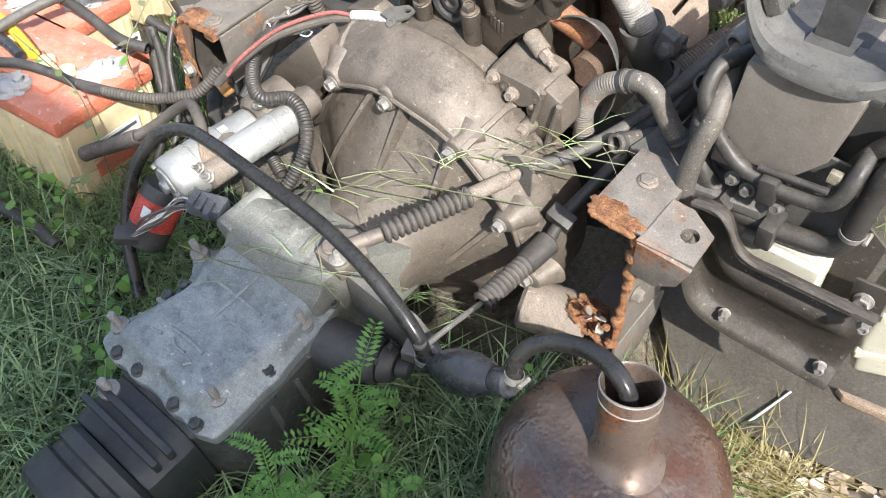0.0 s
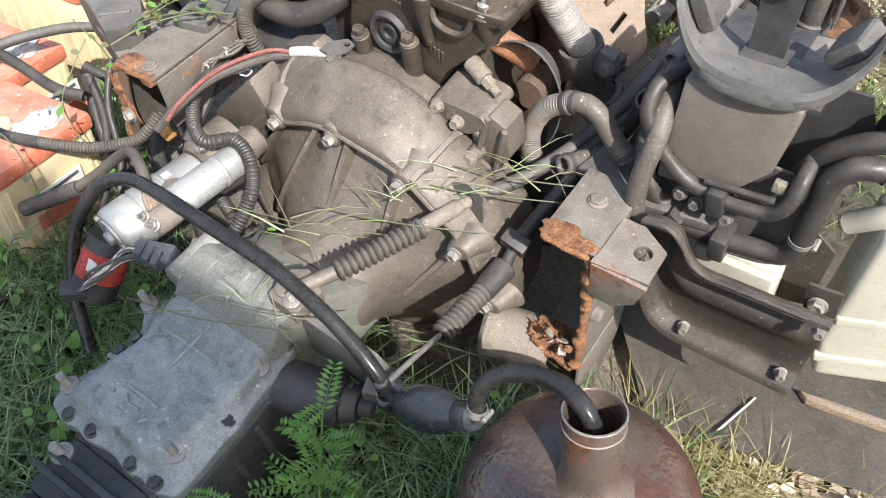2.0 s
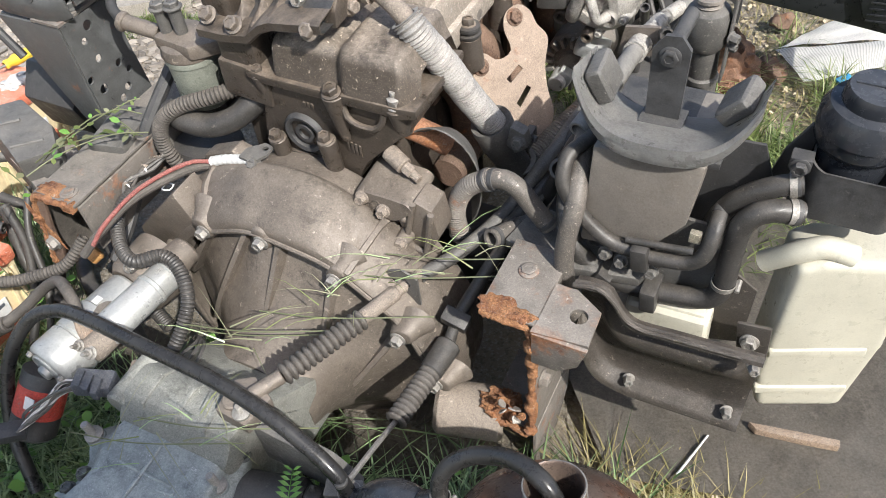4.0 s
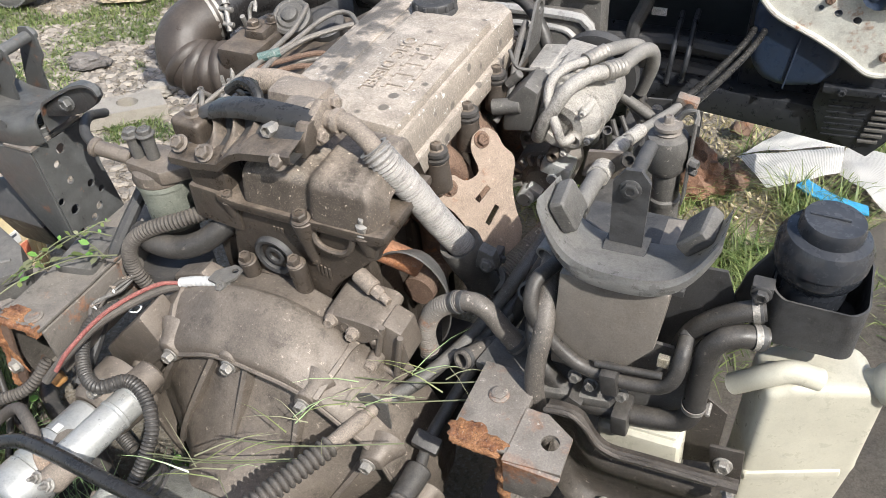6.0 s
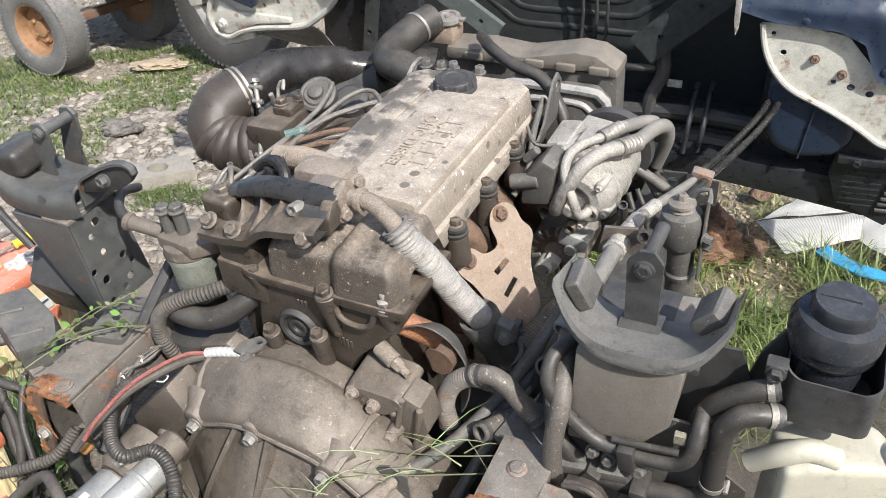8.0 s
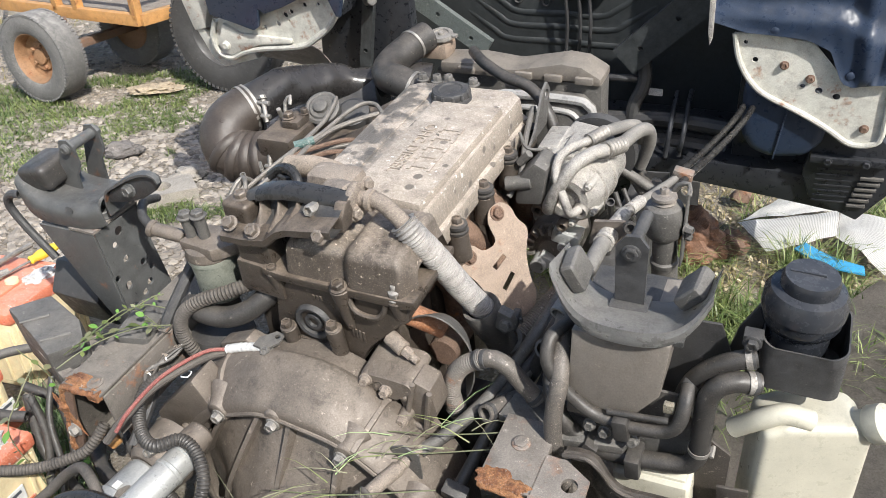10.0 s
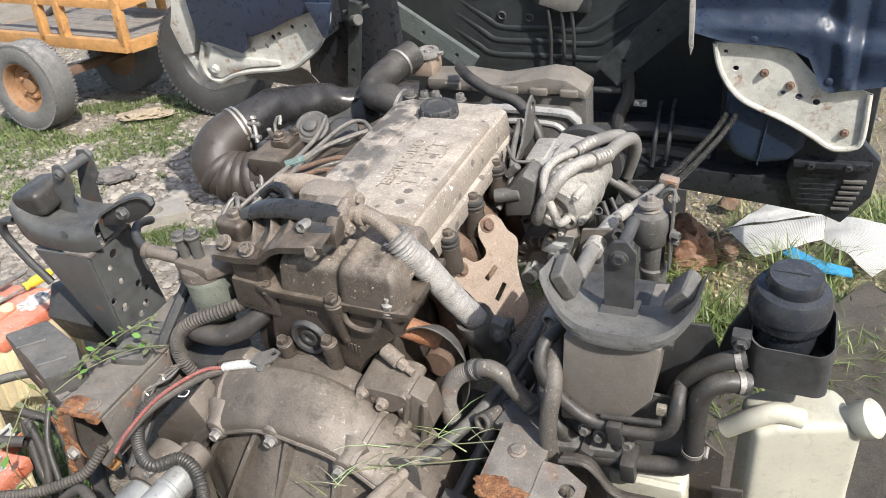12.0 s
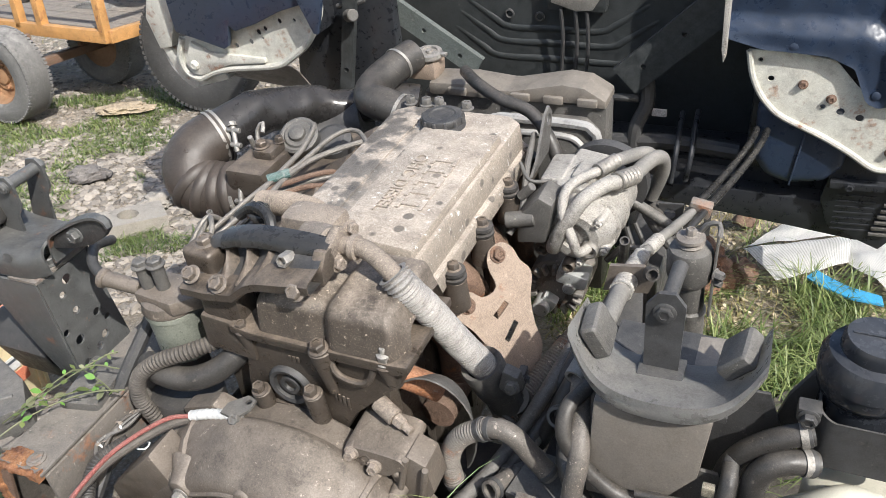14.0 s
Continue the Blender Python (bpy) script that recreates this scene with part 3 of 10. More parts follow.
# gearbox
bm = B()
prism(bm, [(-0.115, -0.59), (-0.112, -0.42), (-0.09, -0.30), (0.13, -0.285), (0.145, -0.37), (0.155, -0.56), (0.09, -0.61), (-0.06, -0.615)], "z", -0.28, -0.03, 0.02)
gearbox = part("gearbox_case", bm, GEARDARK, engine, "dark grey aluminium gearbox case")
for y in (-0.36, -0.42, -0.48, -0.54):
    bm = B()
    prism(bm, [(0.10, -0.04), (0.150, -0.045), (0.165, -0.10), (0.160, -0.20), (0.10, -0.22)], "y", y - 0.006, y + 0.006, 0.004)
    part("flank_rib", bm, GEARDARK, gearbox)
bm = B()
prism(bm, [(-0.33, -0.20), (-0.33, 0.02), (-0.295, 0.066), (-0.235, 0.068), (-0.17, 0.01), (-0.08, -0.06), (-0.06, -0.20)], "x", -0.125, 0.115, 0.02)
housing = part("front_housing", bm, HOUSING, engine, "pale dusty housing between gearbox and bell")
bm = B()
cyl(bm, (-0.13, -0.31, 0.03), (-0.13, -0.20, 0.03), 0.028)
part("boss", bm, HOUSING, housing)
for x in (-0.07, 0.0, 0.06):
    bm = B()
    prism(bm, [(-0.335, -0.03), (-0.30, 0.066), (-0.24, 0.072), (-0.16, 0.01), (-0.16, 0.0), (-0.30, -0.03)], "x", x - 0.004, x + 0.004, 0.002)
    part("rib", bm, HOUSING, housing)
STUDS = ((-0.140, -0.548), (-0.152, -0.363), (0.106, -0.349), (0.098, -0.532))
CAPS = ((-0.052, -0.580), (0.045, -0.582), (0.121, -0.446), (0.108, -0.285), (-0.124, -0.424), (-0.130, -0.456), (0.100, -0.583), (-0.107, -0.582))
N = 144
rim = around([(-0.158, -0.566), (-0.150, -0.520), (-0.132, -0.46), (-0.126, -0.42), (-0.152, -0.385), (-0.162, -0.355), (-0.140, -0.322), (-0.110, -0.300), (-0.02, -0.290), (0.075, -0.280), (0.118, -0.290), (0.132, -0.33), (0.140, -0.40), (0.146, -0.500), (0.146, -0.572), (0.130, -0.588), (0.07, -0.592), (-0.05, -0.594), (-0.145, -0.592)], N)
crown = around([(-0.110, -0.543), (-0.104, -0.48), (-0.092, -0.412), (-0.106, -0.355), (-0.100, -0.310), (-0.03, -0.285), (0.060, -0.290), (0.100, -0.335), (0.104, -0.385), (0.101, -0.43), (0.093, -0.49), (0.088, -0.536), (0.070, -0.549), (0.015, -0.551), (-0.081, -0.552)], N)
mid = Vector((-0.003, -0.43, 0))
# the rim swells out round each bolt
for q in rim:
    near = min((Vector((*b, 0)) - q).length for b in STUDS + CAPS)
    q += (q - mid).normalized() * (0.010 * math.exp(-(near / 0.024) ** 2) - 0.005)
loops = [[(q.x, q.y, z) for q in rim] for z in (-0.030, -0.012)]
loops.append([(q.x * 0.985, -0.43 + (q.y + 0.43) * 0.985, -0.008) for q in rim])
for k, z in ((0.35, -0.005), (0.55, 0.003), (0.72, 0.014), (0.86, 0.020), (1.0, 0.0225)):
    loops.append([(*(q.lerp(c, k)).xy, z + 0.0025 * noise.noise(Vector((q.x * 38, q.y * 38, k * 3)))) for q, c in zip(rim, crown)])
for k in (0.85, 0.6, 0.3, 0.1):
    loops.append([(mid.x + (c.x - mid.x) * k, mid.y + (c.y - mid.y) * k, 0.0235 + 0.003 * noise.noise(Vector((c.x * k * 30, c.y * k * 30, 5)))) for c in crown])
bm = B()
loft(bm, loops)
cover = part("gearbox_cover", bm, GEARBOX, engine, "grey cast cover with bolts along its rim", 60)
# raised casting lines and dimples of the cover
for pts, r in (([(-0.012, -0.443), (-0.012, -0.390), (-0.014, -0.339)], 0.0042), ([(-0.060, -0.388), (0.0, -0.388), (0.050, -0.388)], 0.003), ([(0.019, -0.429), (0.050, -0.428), (0.083, -0.429)], 0.0026), ([(0.030, -0.402), (0.050, -0.400), (0.062, -0.396)], 0.003),
               ([(-0.052, -0.499), (-0.010, -0.496), (0.030, -0.498)], 0.005), ([(-0.034, -0.510), (-0.018, -0.518), (0.004, -0.516)], 0.0035), ([(-0.075, -0.520), (-0.055, -0.516)], 0.003), ([(-0.030, -0.535), (-0.012, -0.533)], 0.0025), ([(0.020, -0.532), (0.028, -0.520)], 0.004)):
    bm = B()
    tube(bm, [(x, y, 0.0235) for x, y in pts], r, 8, hollow=False)
    part("casting_line", bm, GEARBOX, cover)
for i in range(5):
    # broken edge of the plateau: small lumps in a row
    bm = B()
    x, y = 0.098 - 0.004 * i, -0.405 - 0.024 * i
    box(bm, (x - 0.006, y - 0.008, 0.010), (x + 0.008, y + 0.006, 0.021), 0.004, (0, 12, 20 * i))
    part("lump", bm, GEARBOX, cover)
for y in (-0.375, -0.47, -0.51):
    bm = B()
    prism(bm, [(-0.150, -0.012), (-0.10, 0.012), (-0.085, 0.018), (-0.085, -0.012)], "y", y - 0.005, y + 0.005, 0.003)
    part("web", bm, GEARBOX, cover)
for x, y in STUDS:
    bm = B()
    cyl(bm, (x, y, -0.03), (x, y, 0.002), 0.020, 0.0165)
    part("lug", bm, GEARBOX, cover)
    bm = B()
    stud(bm, (x, y, 0.002), (0, -0.05, 1), 0.0075, 0.040)
    part("stud", bm, STEEL, engine, "rusty threaded stud")
bm = B()
stud(bm, (-0.068, -0.632, -0.02), (0, -0.05, 1), 0.0085, 0.036)
part("stud", bm, STEEL, engine, "rusty threaded stud")
for x, y in CAPS:
    bm = B()
    bolt(bm, (x, y, -0.008), (0, 0, 1), 0.0095, 0.010)
    part("cover_bolt", bm, GEARDARK, engine)
bm = B()
prism(bm, [(-0.10, -0.18), (0.11, -0.18), (0.11, -0.04), (0.08, -0.02), (-0.07, -0.02), (-0.10, -0.05)], "y", -0.70, -0.60, 0.012)
box(bm, (-0.085, -0.645, -0.03), (0.105, -0.632, -0.006), 0.004)
box(bm, (-0.09, -0.672, -0.03), (0.105, -0.66, -0.004), 0.004)
part("rear_extension", bm, CABDARK, engine, "black oily rear extension of the gearbox")
bm = B()
lathe(bm, [(0, 0), (0.10, 0), (0.112, 0.01), (0.112, 0.03), (0.105, 0.035), (0.105, 0.05), (0.112, 0.055), (0.112, 0.10), (0.10, 0.11), (0, 0.11)], (0.01, -0.70, -0.10), (0, -1, 0), 40)
part("brake_drum", bm, CABDARK, engine, "black parking brake drum")

# rear gear case: dark body with bolt columns, a flange, and a two-humped cover
bm = B()
prism(bm, [(-0.082, 0.386), (-0.094, 0.32), (-0.108, 0.25), (-0.098, 0.20), (-0.04, 0.168), (0.055, 0.160), (0.085, 0.185), (0.112, 0.235), (0.160, 0.285), (0.212, 0.335), (0.226, 0.386)], "y", 0.204, 0.36, 0.010)
case = part("gear_case", bm, IRON, engine, "dark oily rear gear case")
for x, y, z0, z1, r0, r1 in ((-0.066, 0.186, 0.175, 0.262, 0.015, 0.0175), (0.049, 0.184, 0.165, 0.292, 0.015, 0.0175), (-0.080, 0.205, 0.31, 0.388, 0.011, 0.017), (0.078, 0.196, 0.285, 0.392, 0.011, 0.021), (0.194, 0.208, 0.325, 0.390, 0.015, 0.022)):
    bm = B()
    cyl(bm, (x, y + 0.012, z0), (x, y, z1), r0, r1, 24)
    part("column", bm, IRON, case)
for x, y, z, s in ((-0.066, 0.184, 0.262, 0.0105), (0.049, 0.182, 0.292, 0.0105), (-0.080, 0.203, 0.388, 0.0095), (0.078, 0.193, 0.394, 0.012), (0.194, 0.205, 0.392, 0.0115)):
    bm = B()
    bolt(bm, (x, y, z), (0, -0.2, 1), s, 0.013)
    part("bolt", bm, STEEL if x > 0.19 else IRON, case)
bm = B()
stud(bm, (0.194, 0.202, 0.405), (0, -0.15, 1), 0.0055, 0.016)
part("stud", bm, STEEL, case, "bright worn stud end")
bm = B()
tube(bm, [(0.092, 0.198, 0.372), (0.098, 0.194, 0.350), (0.118, 0.192, 0.338), (0.150, 0.192, 0.338), (0.165, 0.195, 0.350), (0.172, 0.198, 0.372)], 0.006, 8, hollow=False)
part("cast_loop", bm, IRON, case)
bm = B()
prism(bm, [(-0.058, 0.185), (0.04, 0.185), (0.045, 0.225), (-0.058, 0.225)], "y", 0.196, 0.21, 0.006)
part("lower_pad", bm, IRON, case)
# casting figures, worn past reading
for i in range(4):
    bm = B()
    box(bm, (0.078 + 0.008 * i, 0.2015, 0.262 - 0.004 * i), (0.083 + 0.008 * i, 0.206, 0.284 - 0.002 * i), 0.001)
    part("cast_mark", bm, IRON, case)
for i in range(3):
    bm = B()
    box(bm, (0.002 + 0.008 * i, 0.2015, 0.337), (0.007 + 0.008 * i, 0.206, 0.348), 0.001)
    part("cast_mark", bm, IRON, case)
bm = B()
prism(bm, [(-0.098, 0.384), (-0.060, 0.376), (0.05, 0.376), (0.21, 0.374), (0.238, 0.382), (0.238, 0.400), (0.20, 0.396), (0.05, 0.394), (-0.060, 0.394), (-0.098, 0.402)], "y", 0.190, 0.37, 0.005)
part("flange", bm, IRON, case)
bm = B()
rows = []
for i in range(45):
    u = i / 44
    x = -0.062 + 0.288 * u
    left, right = ease(0.0, 0.10, u), ease(0.0, 0.09, 1 - u)
    valley = 0.8 * math.exp(-((x - 0.080) / 0.014) ** 2)
    big = ease(0.078, 0.100, x)
    top = 0.466 + 0.004 * big - 0.014 * valley - 0.060 * (1 - left) ** 2 - 0.045 * (1 - right) ** 2
    front = 0.204 - 0.006 * big + 0.014 * valley + 0.030 * (1 - left) ** 2 + 0.035 * (1 - right) ** 2
    row = [(x, front - 0.004, 0.392), (x, front - 0.003, 0.400)]
    for k in range(7):
        a = k / 6 * math.pi / 2
        rr = 0.022
        row.append((x + (0.5 - u) * 0.016 * k / 6, front + 0.006 + rr * (1 - math.cos(a)), top - rr + rr * math.sin(a)))
    for k in range(1, 6):
        row.append((x + (0.5 - u) * 0.016, front + 0.028 + (0.365 - front - 0.028) * k / 5, top + 0.012 * math.sin(k / 5 * 2.2) * big - 0.008 * k / 5))
    row.append((x, 0.370, 0.392))
    rows.append(row)
skin(bm, rows)
part("gear_case_cover", bm, worn("dust_caked_iron", (0.070, 0.056, 0.045), 0.42, 0.2, 0.85, (0.40, 0.335, 0.27), spots=0.5, grime=0.8, grain=0.45), engine, "dark cast cover, dusty on top", 60)
bm = B()
lathe(bm, [(0.0, -0.004), (0.010, -0.004), (0.012, 0.004), (0.019, 0.004), (0.021, -0.006), (0.029, -0.006), (0.031, 0.006), (0.038, 0.008), (0.042, 0.004), (0.044, -0.004), (0.044, -0.03)], (-0.010, 0.202, 0.275), (0, -1, 0), 36)
part("blank_plug", bm, BLACKST, engine, "round blanking plug")

# rocker cover
bm = B()
prism(bm, [(-0.125, 0.37), (0.195, 0.345), (0.205, 0.90), (0.17, 0.93), (-0.10, 0.93), (-0.13, 0.90)], "z", 0.355, 0.400, 0.006)
prism(bm, [(-0.115, 0.38), (0.185, 0.355), (0.195, 0.89), (0.16, 0.92), (-0.09, 0.92), (-0.12, 0.89)], "z", 0.395, 0.462, 0.012, inset=0.03)
prism(bm, [(0.0, 0.385), (0.172, 0.37), (0.18, 0.80), (0.0, 0.80)], "z", 0.455, 0.478, 0.006, inset=0.03)
prism(bm, [(-0.085, 0.40), (-0.03, 0.395), (-0.03, 0.88), (-0.085, 0.88)], "z", 0.455, 0.466, 0.005, inset=0.03)
rocker = part("rocker_cover", bm, COVER, engine, "light grey rocker cover caked with dust")
WET = COVER.copy()
WET.name = "cover_with_oil_film"
wn = WET.node_tree
wp = wn.nodes["Principled BSDF"]
wc = wn.nodes.new("ShaderNodeTexCoord").outputs["Object"]
wx = wn.nodes.new("ShaderNodeSeparateXYZ")
wn.links.new(wc, wx.inputs[0])
wm = n_add(wn, "ShaderNodeMapRange", **{"From Min": 0.012, "From Max": -0.03})
wn.links.new(wx.outputs["X"], wm.inputs["Value"])
wf = times(wn, wm.outputs[0], noise_of(wn, wc, 17, 6, 0.62, 0.44, 0.52))
old_col = wp.inputs["Base Color"].links[0].from_socket
old_rough = wp.inputs["Roughness"].links[0].from_socket
wn.links.new(mixed(wn, times(wn, wf, 0.75), old_col, (0.10, 0.095, 0.088)), wp.inputs["Base Color"])
wr = n_add(wn, "ShaderNodeMix")
wn.links.new(wf, wr.inputs[0])
wn.links.new(old_rough, wr.inputs[2])
wr.inputs[3].default_value = 0.28
wn.links.new(wr.outputs[0], wp.inputs["Roughness"])
rocker.data.materials[0] = WET
# the flank is bare of dust: varnished ochre alloy
rocker.data.materials.append(worn("ochre_varnished_flank", (0.26, 0.205, 0.135), 0.5, 0.1, 0.5, (0.42, 0.36, 0.285), spots=0.4, grime=0.7, grain=0.5))
for face in rocker.data.polygons:
    if face.normal.x > 0.45 and 0.402 < face.center.z < 0.455 and face.center.x > 0.176:
        face.material_index = 1
bm = B()
lathe(bm, [(0.050, -0.012), (0.050, 0.0), (0.048, 0.004), (0.046, 0.005), (0.046, 0.016), (0.043, 0.021), (0.030, 0.023), (0.026, 0.020), (0, 0.020)], (0.03, 0.835, 0.468), (0, 0, 1), 32)
cap = part("oil_cap", bm, BLACKST, engine, "dusty black oil filler cap")
for k in range(12):
    bm = B()
    a = k * math.tau / 12
    cyl(bm, (0.03 + 0.045 * math.cos(a), 0.835 + 0.045 * math.sin(a), 0.474), (0.03 + 0.0445 * math.cos(a), 0.835 + 0.0445 * math.sin(a), 0.487), 0.005, 0.004, 10)
    part("grip", bm, BLACKST, cap)
for y in (0.456, 0.600, 0.750, 0.88):
    bm = B()
    cyl(bm, (0.205, y, 0.30), (0.205, y, 0.368), 0.026, 0.021)
    boss = part("stud_boss", bm, IRON, engine)
    bm = B()
    lathe(bm, [(0, 0), (0.021, 0), (0.023, 0.003), (0.023, 0.008), (0.019, 0.010), (0.019, 0.013), (0.022, 0.016), (0.021, 0.022), (0.014, 0.024), (0, 0.024)], (0.205, y, 0.366), (0, 0, 1), 26)
    part("grommet", bm, RUBBER, boss, "dark rubber grommet")
    bm = B()
    bolt(bm, (0.205, y, 0.388), (0, 0, 1), 0.010, 0.012)
    part("bolt", bm, IRON, boss)

# ribbed outlet bracket: front lip, arched black top, webs between dark pockets
bracket = thing("outlet_bracket", (0, 0.25, 0.33), "ribbed dark cast bracket with an arched black top", "bracket")
def along(pts, x):
    """The height of a line of (x, z) places."""
    for (a, u), (b, v) in zip(pts, pts[1:]):
        if x <= b:
            return u + (v - u) * max(0.0, (x - a) / (b - a))
    return pts[-1][1]


LIP = ((-0.172, 0.476), (-0.12, 0.476), (-0.066, 0.484), (-0.035, 0.510), (-0.01, 0.521), (0.04, 0.528), (0.092, 0.536))
ARCH = ((-0.172, 0.508), (-0.150, 0.524), (-0.122, 0.538), (-0.085, 0.550), (-0.045, 0.557), (0.0, 0.559), (0.05, 0.558), (0.092, 0.555))
body_rows, cap_rows = [], []
for i in range(41):
    x = -0.172 + 0.264 * i / 40
    zl, zt = along(LIP, x), along(ARCH, x)
    deep = 0.030 * ease(-0.150, -0.125, x) * ease(0.040, 0.015, x)
    body_rows.append([(x, 0.286, zt), (x, 0.262, zt + 0.002), (x, 0.254, zt - 0.003), (x, 0.250, zt - 0.014), (x, 0.252 + deep * 0.7, zt - 0.020), (x, 0.248 + deep, zt * 0.55 + zl * 0.45), (x, 0.236 + deep * 0.9, zl + 0.012),
                      (x, 0.222 + deep * 0.4, zl + 0.004), (x, 0.196, zl), (x, 0.190, zl - 0.004), (x, 0.190, zl - 0.016), (x, 0.196, zl - 0.020), (x, 0.245, zl - 0.022)])
    if i >= 9:
        cap_rows.append([(x, 0.2865, zt + 0.003), (x, 0.2625, zt + 0.0045), (x, 0.2525, zt - 0.001), (x, 0.2480, zt - 0.015), (x, 0.2480, zt - 0.024 * ease(0.0, 0.05, x) - 0.017)])
bm = B()
skin(bm, body_rows)
part("ribbed_wall", bm, BLACKST, bracket, "black wall behind the webs", angle=50)
bm = B()
skin(bm, [[(q[0], y, along(LIP, q[0]) + h) for y, h in ((0.232, 0.0065), (0.222, 0.0055), (0.195, 0.0015), (0.188, -0.003), (0.188, -0.017), (0.195, -0.0215))] for q in (row[0] for row in body_rows)], 0.002)
part("front_lip", bm, IRON, bracket, angle=50)
bm = B()
skin(bm, cap_rows, 0.002)
part("top_bar", bm, CLEANRUB, bracket, "smooth black arched top", 50)
for x, lean in ((-0.100, -0.012), (-0.056, -0.010), (-0.012, -0.006)):
    zl, zt = along(LIP, x), along(ARCH, x)
    bm = B()
    rows = []
    for k in range(9):
        u = k / 8
        # front edge of the web sweeps in and out again towards the lip
        y = 0.251 - 0.052 * u ** 1.7 + 0.010 * math.sin(u * math.pi)
        z = zt - 0.012 + (zl + 0.001 - zt + 0.012) * u
        w = 0.0035 + 0.005 * u ** 3 + 0.003 * (1 - u) ** 4
        xc = x + lean * (1 - u)
        rows.append([(xc - w * 1.6, y + 0.055, z), (xc - w, y + 0.004, z), (xc, y, z + 0.001), (xc + w, y + 0.004, z), (xc + w * 1.6, y + 0.055, z)])
    skin(bm, rows)
    part("web", bm, IRON, bracket, angle=60)
bm = B()
prism(bm, [(0.225, 0.505), (0.288, 0.51), (0.288, 0.555), (0.248, 0.557), (0.230, 0.535)], "x", 0.072, 0.096, 0.005)
part("end_block", bm, IRON, bracket)
bm = B()
lathe(bm, [(0.0, 0.008), (0.006, 0.008), (0.0075, 0), (0.0105, 0), (0.0115, 0.002), (0.0115, 0.05), (0, 0.05)], (0.028, 0.222, 0.545), (0, 1, -0.25), 6)
part("bore", bm, STEEL, bracket, "hollow bright hex nut")
bm = B()
box(bm, (-0.188, 0.228, 0.462), (-0.122, 0.290, 0.522), 0.014, (0, 0, -6), 4)
part("lug", bm, IRON, bracket)
bm = B()
box(bm, (-0.155, 0.205, 0.40), (-0.075, 0.29, 0.472), 0.008)
part("post", bm, IRON, bracket)
bm = B()
prism(bm, [(-0.165, 0.335), (-0.062, 0.325), (-0.058, 0.40), (-0.16, 0.41)], "y", 0.198, 0.29, 0.006)
part("foot", bm, IRON, bracket)
for p, d in (((-0.152, 0.206, 0.493), (0, -0.6, 0.8)), ((-0.094, 0.200, 0.490), (0, -0.6, 0.8)), ((0.066, 0.195, 0.516), (0, -0.8, 0.6)), ((-0.152, 0.256, 0.522), (0, -0.1, 1))):
    bm = B()
    bolt(bm, p, d, 0.0115, 0.012)
    part("bolt", bm, CAST, bracket, "dusty steel bolt head")
bracket.matrix_world = bracket.matrix_world @ Matrix.Translation((-0.004, 0, -0.008))

# gearbox side: dark side plate and rubber-capped boss
bm = B()
prism(bm, [(0.13, -0.04), (0.30, -0.06), (0.32, 0.0), (0.27, 0.05), (0.13, 0.07)], "y", -0.26, -0.235, 0.006)
part("side_plate", bm, GREYST, engine, "dark grey plate beside the gearbox")
bm = B()
cyl(bm, (0.12, -0.335, -0.06), (0.235, -0.300, -0.055), 0.050, 0.044)
cyl(bm, (0.235, -0.300, -0.055), (0.262, -0.292, -0.053), 0.036, 0.030)
cyl(bm, (0.262, -0.292, -0.053), (0.285, -0.285, -0.052), 0.016, 0.015)
for k in range(6):
    a = k * math.tau / 6
    bolt(bm, (0.237, -0.300 + 0.036 * math.cos(a), -0.055 + 0.036 * math.sin(a)), (1, 0.3, 0.05), 0.006, 0.006)
part("side_boss", bm, BLACKST, engine, "black cylinder on the gearbox side")

# clutch cable bracket, bellows and rods over the bell
bm = B()
prism(bm, [(0.075, -0.27), (0.14, -0.275), (0.15, -0.215), (0.10, -0.19), (0.07, -0.21)], "z", 0.07, 0.10, 0.006)
cyl(bm, (0.095, -0.245, 0.09), (0.095, -0.245, 0.108), 0.018)
cyl(bm, (0.115, -0.225, 0.100), (0.145, -0.175, 0.105), 0.013)
part("cable_bracket", bm, CAST, engine, "pale cast bracket for the clutch cable")
bm = B()
stud(bm, (0.122, -0.258, 0.10), (0, 0, 1), 0.007, 0.022)
part("stud", bm, STEEL, engine)


def bellows(name, p0, p1, r, n, parent, mat):
    """A row of round folds between two points."""
    bm = B()
    h = (Vector(p1) - Vector(p0)).length
    prof = [(r * 0.5, 0)]
    for i in range(n):
        a = h / n * i
        prof += [(r * 0.62, a), (r * 0.95, a + h / n * 0.28), (r, a + h / n * 0.5), (r * 0.95, a + h / n * 0.72), (r * 0.62, a + h / n)]
    lathe(bm, prof + [(r * 0.5, h)], p0, Vector(p1) - Vector(p0), 20)
    return part(name, bm, mat, parent, "brown-black ribbed rubber boot", 60)


FADED2 = worn("bleached_rubber", (0.15, 0.142, 0.13), 0.55, 0.0, 0.6, (0.34, 0.32, 0.285), spots=0.1, bump=0.15, grime=0.5, grain=0.4)
FOLD = worn("dusty_brown_rubber", (0.055, 0.047, 0.040), 0.6, 0.0, 0.42, (0.27, 0.235, 0.195), spots=0.08, grain=0.5)
TRUNK = worn("oily_black_rubber", (0.042, 0.033, 0.027), 0.38, 0.0, 0.34, (0.185, 0.148, 0.115), spots=0.03, grain=0.3, scale=0.6)
bellows("boot", (0.145, -0.175, 0.105), (0.208, -0.02, 0.102), 0.020, 14, engine, FOLD)
bm = B()
cyl(bm, (0.205, -0.025, 0.102), (0.232, 0.055, 0.098), 0.014, 0.015)
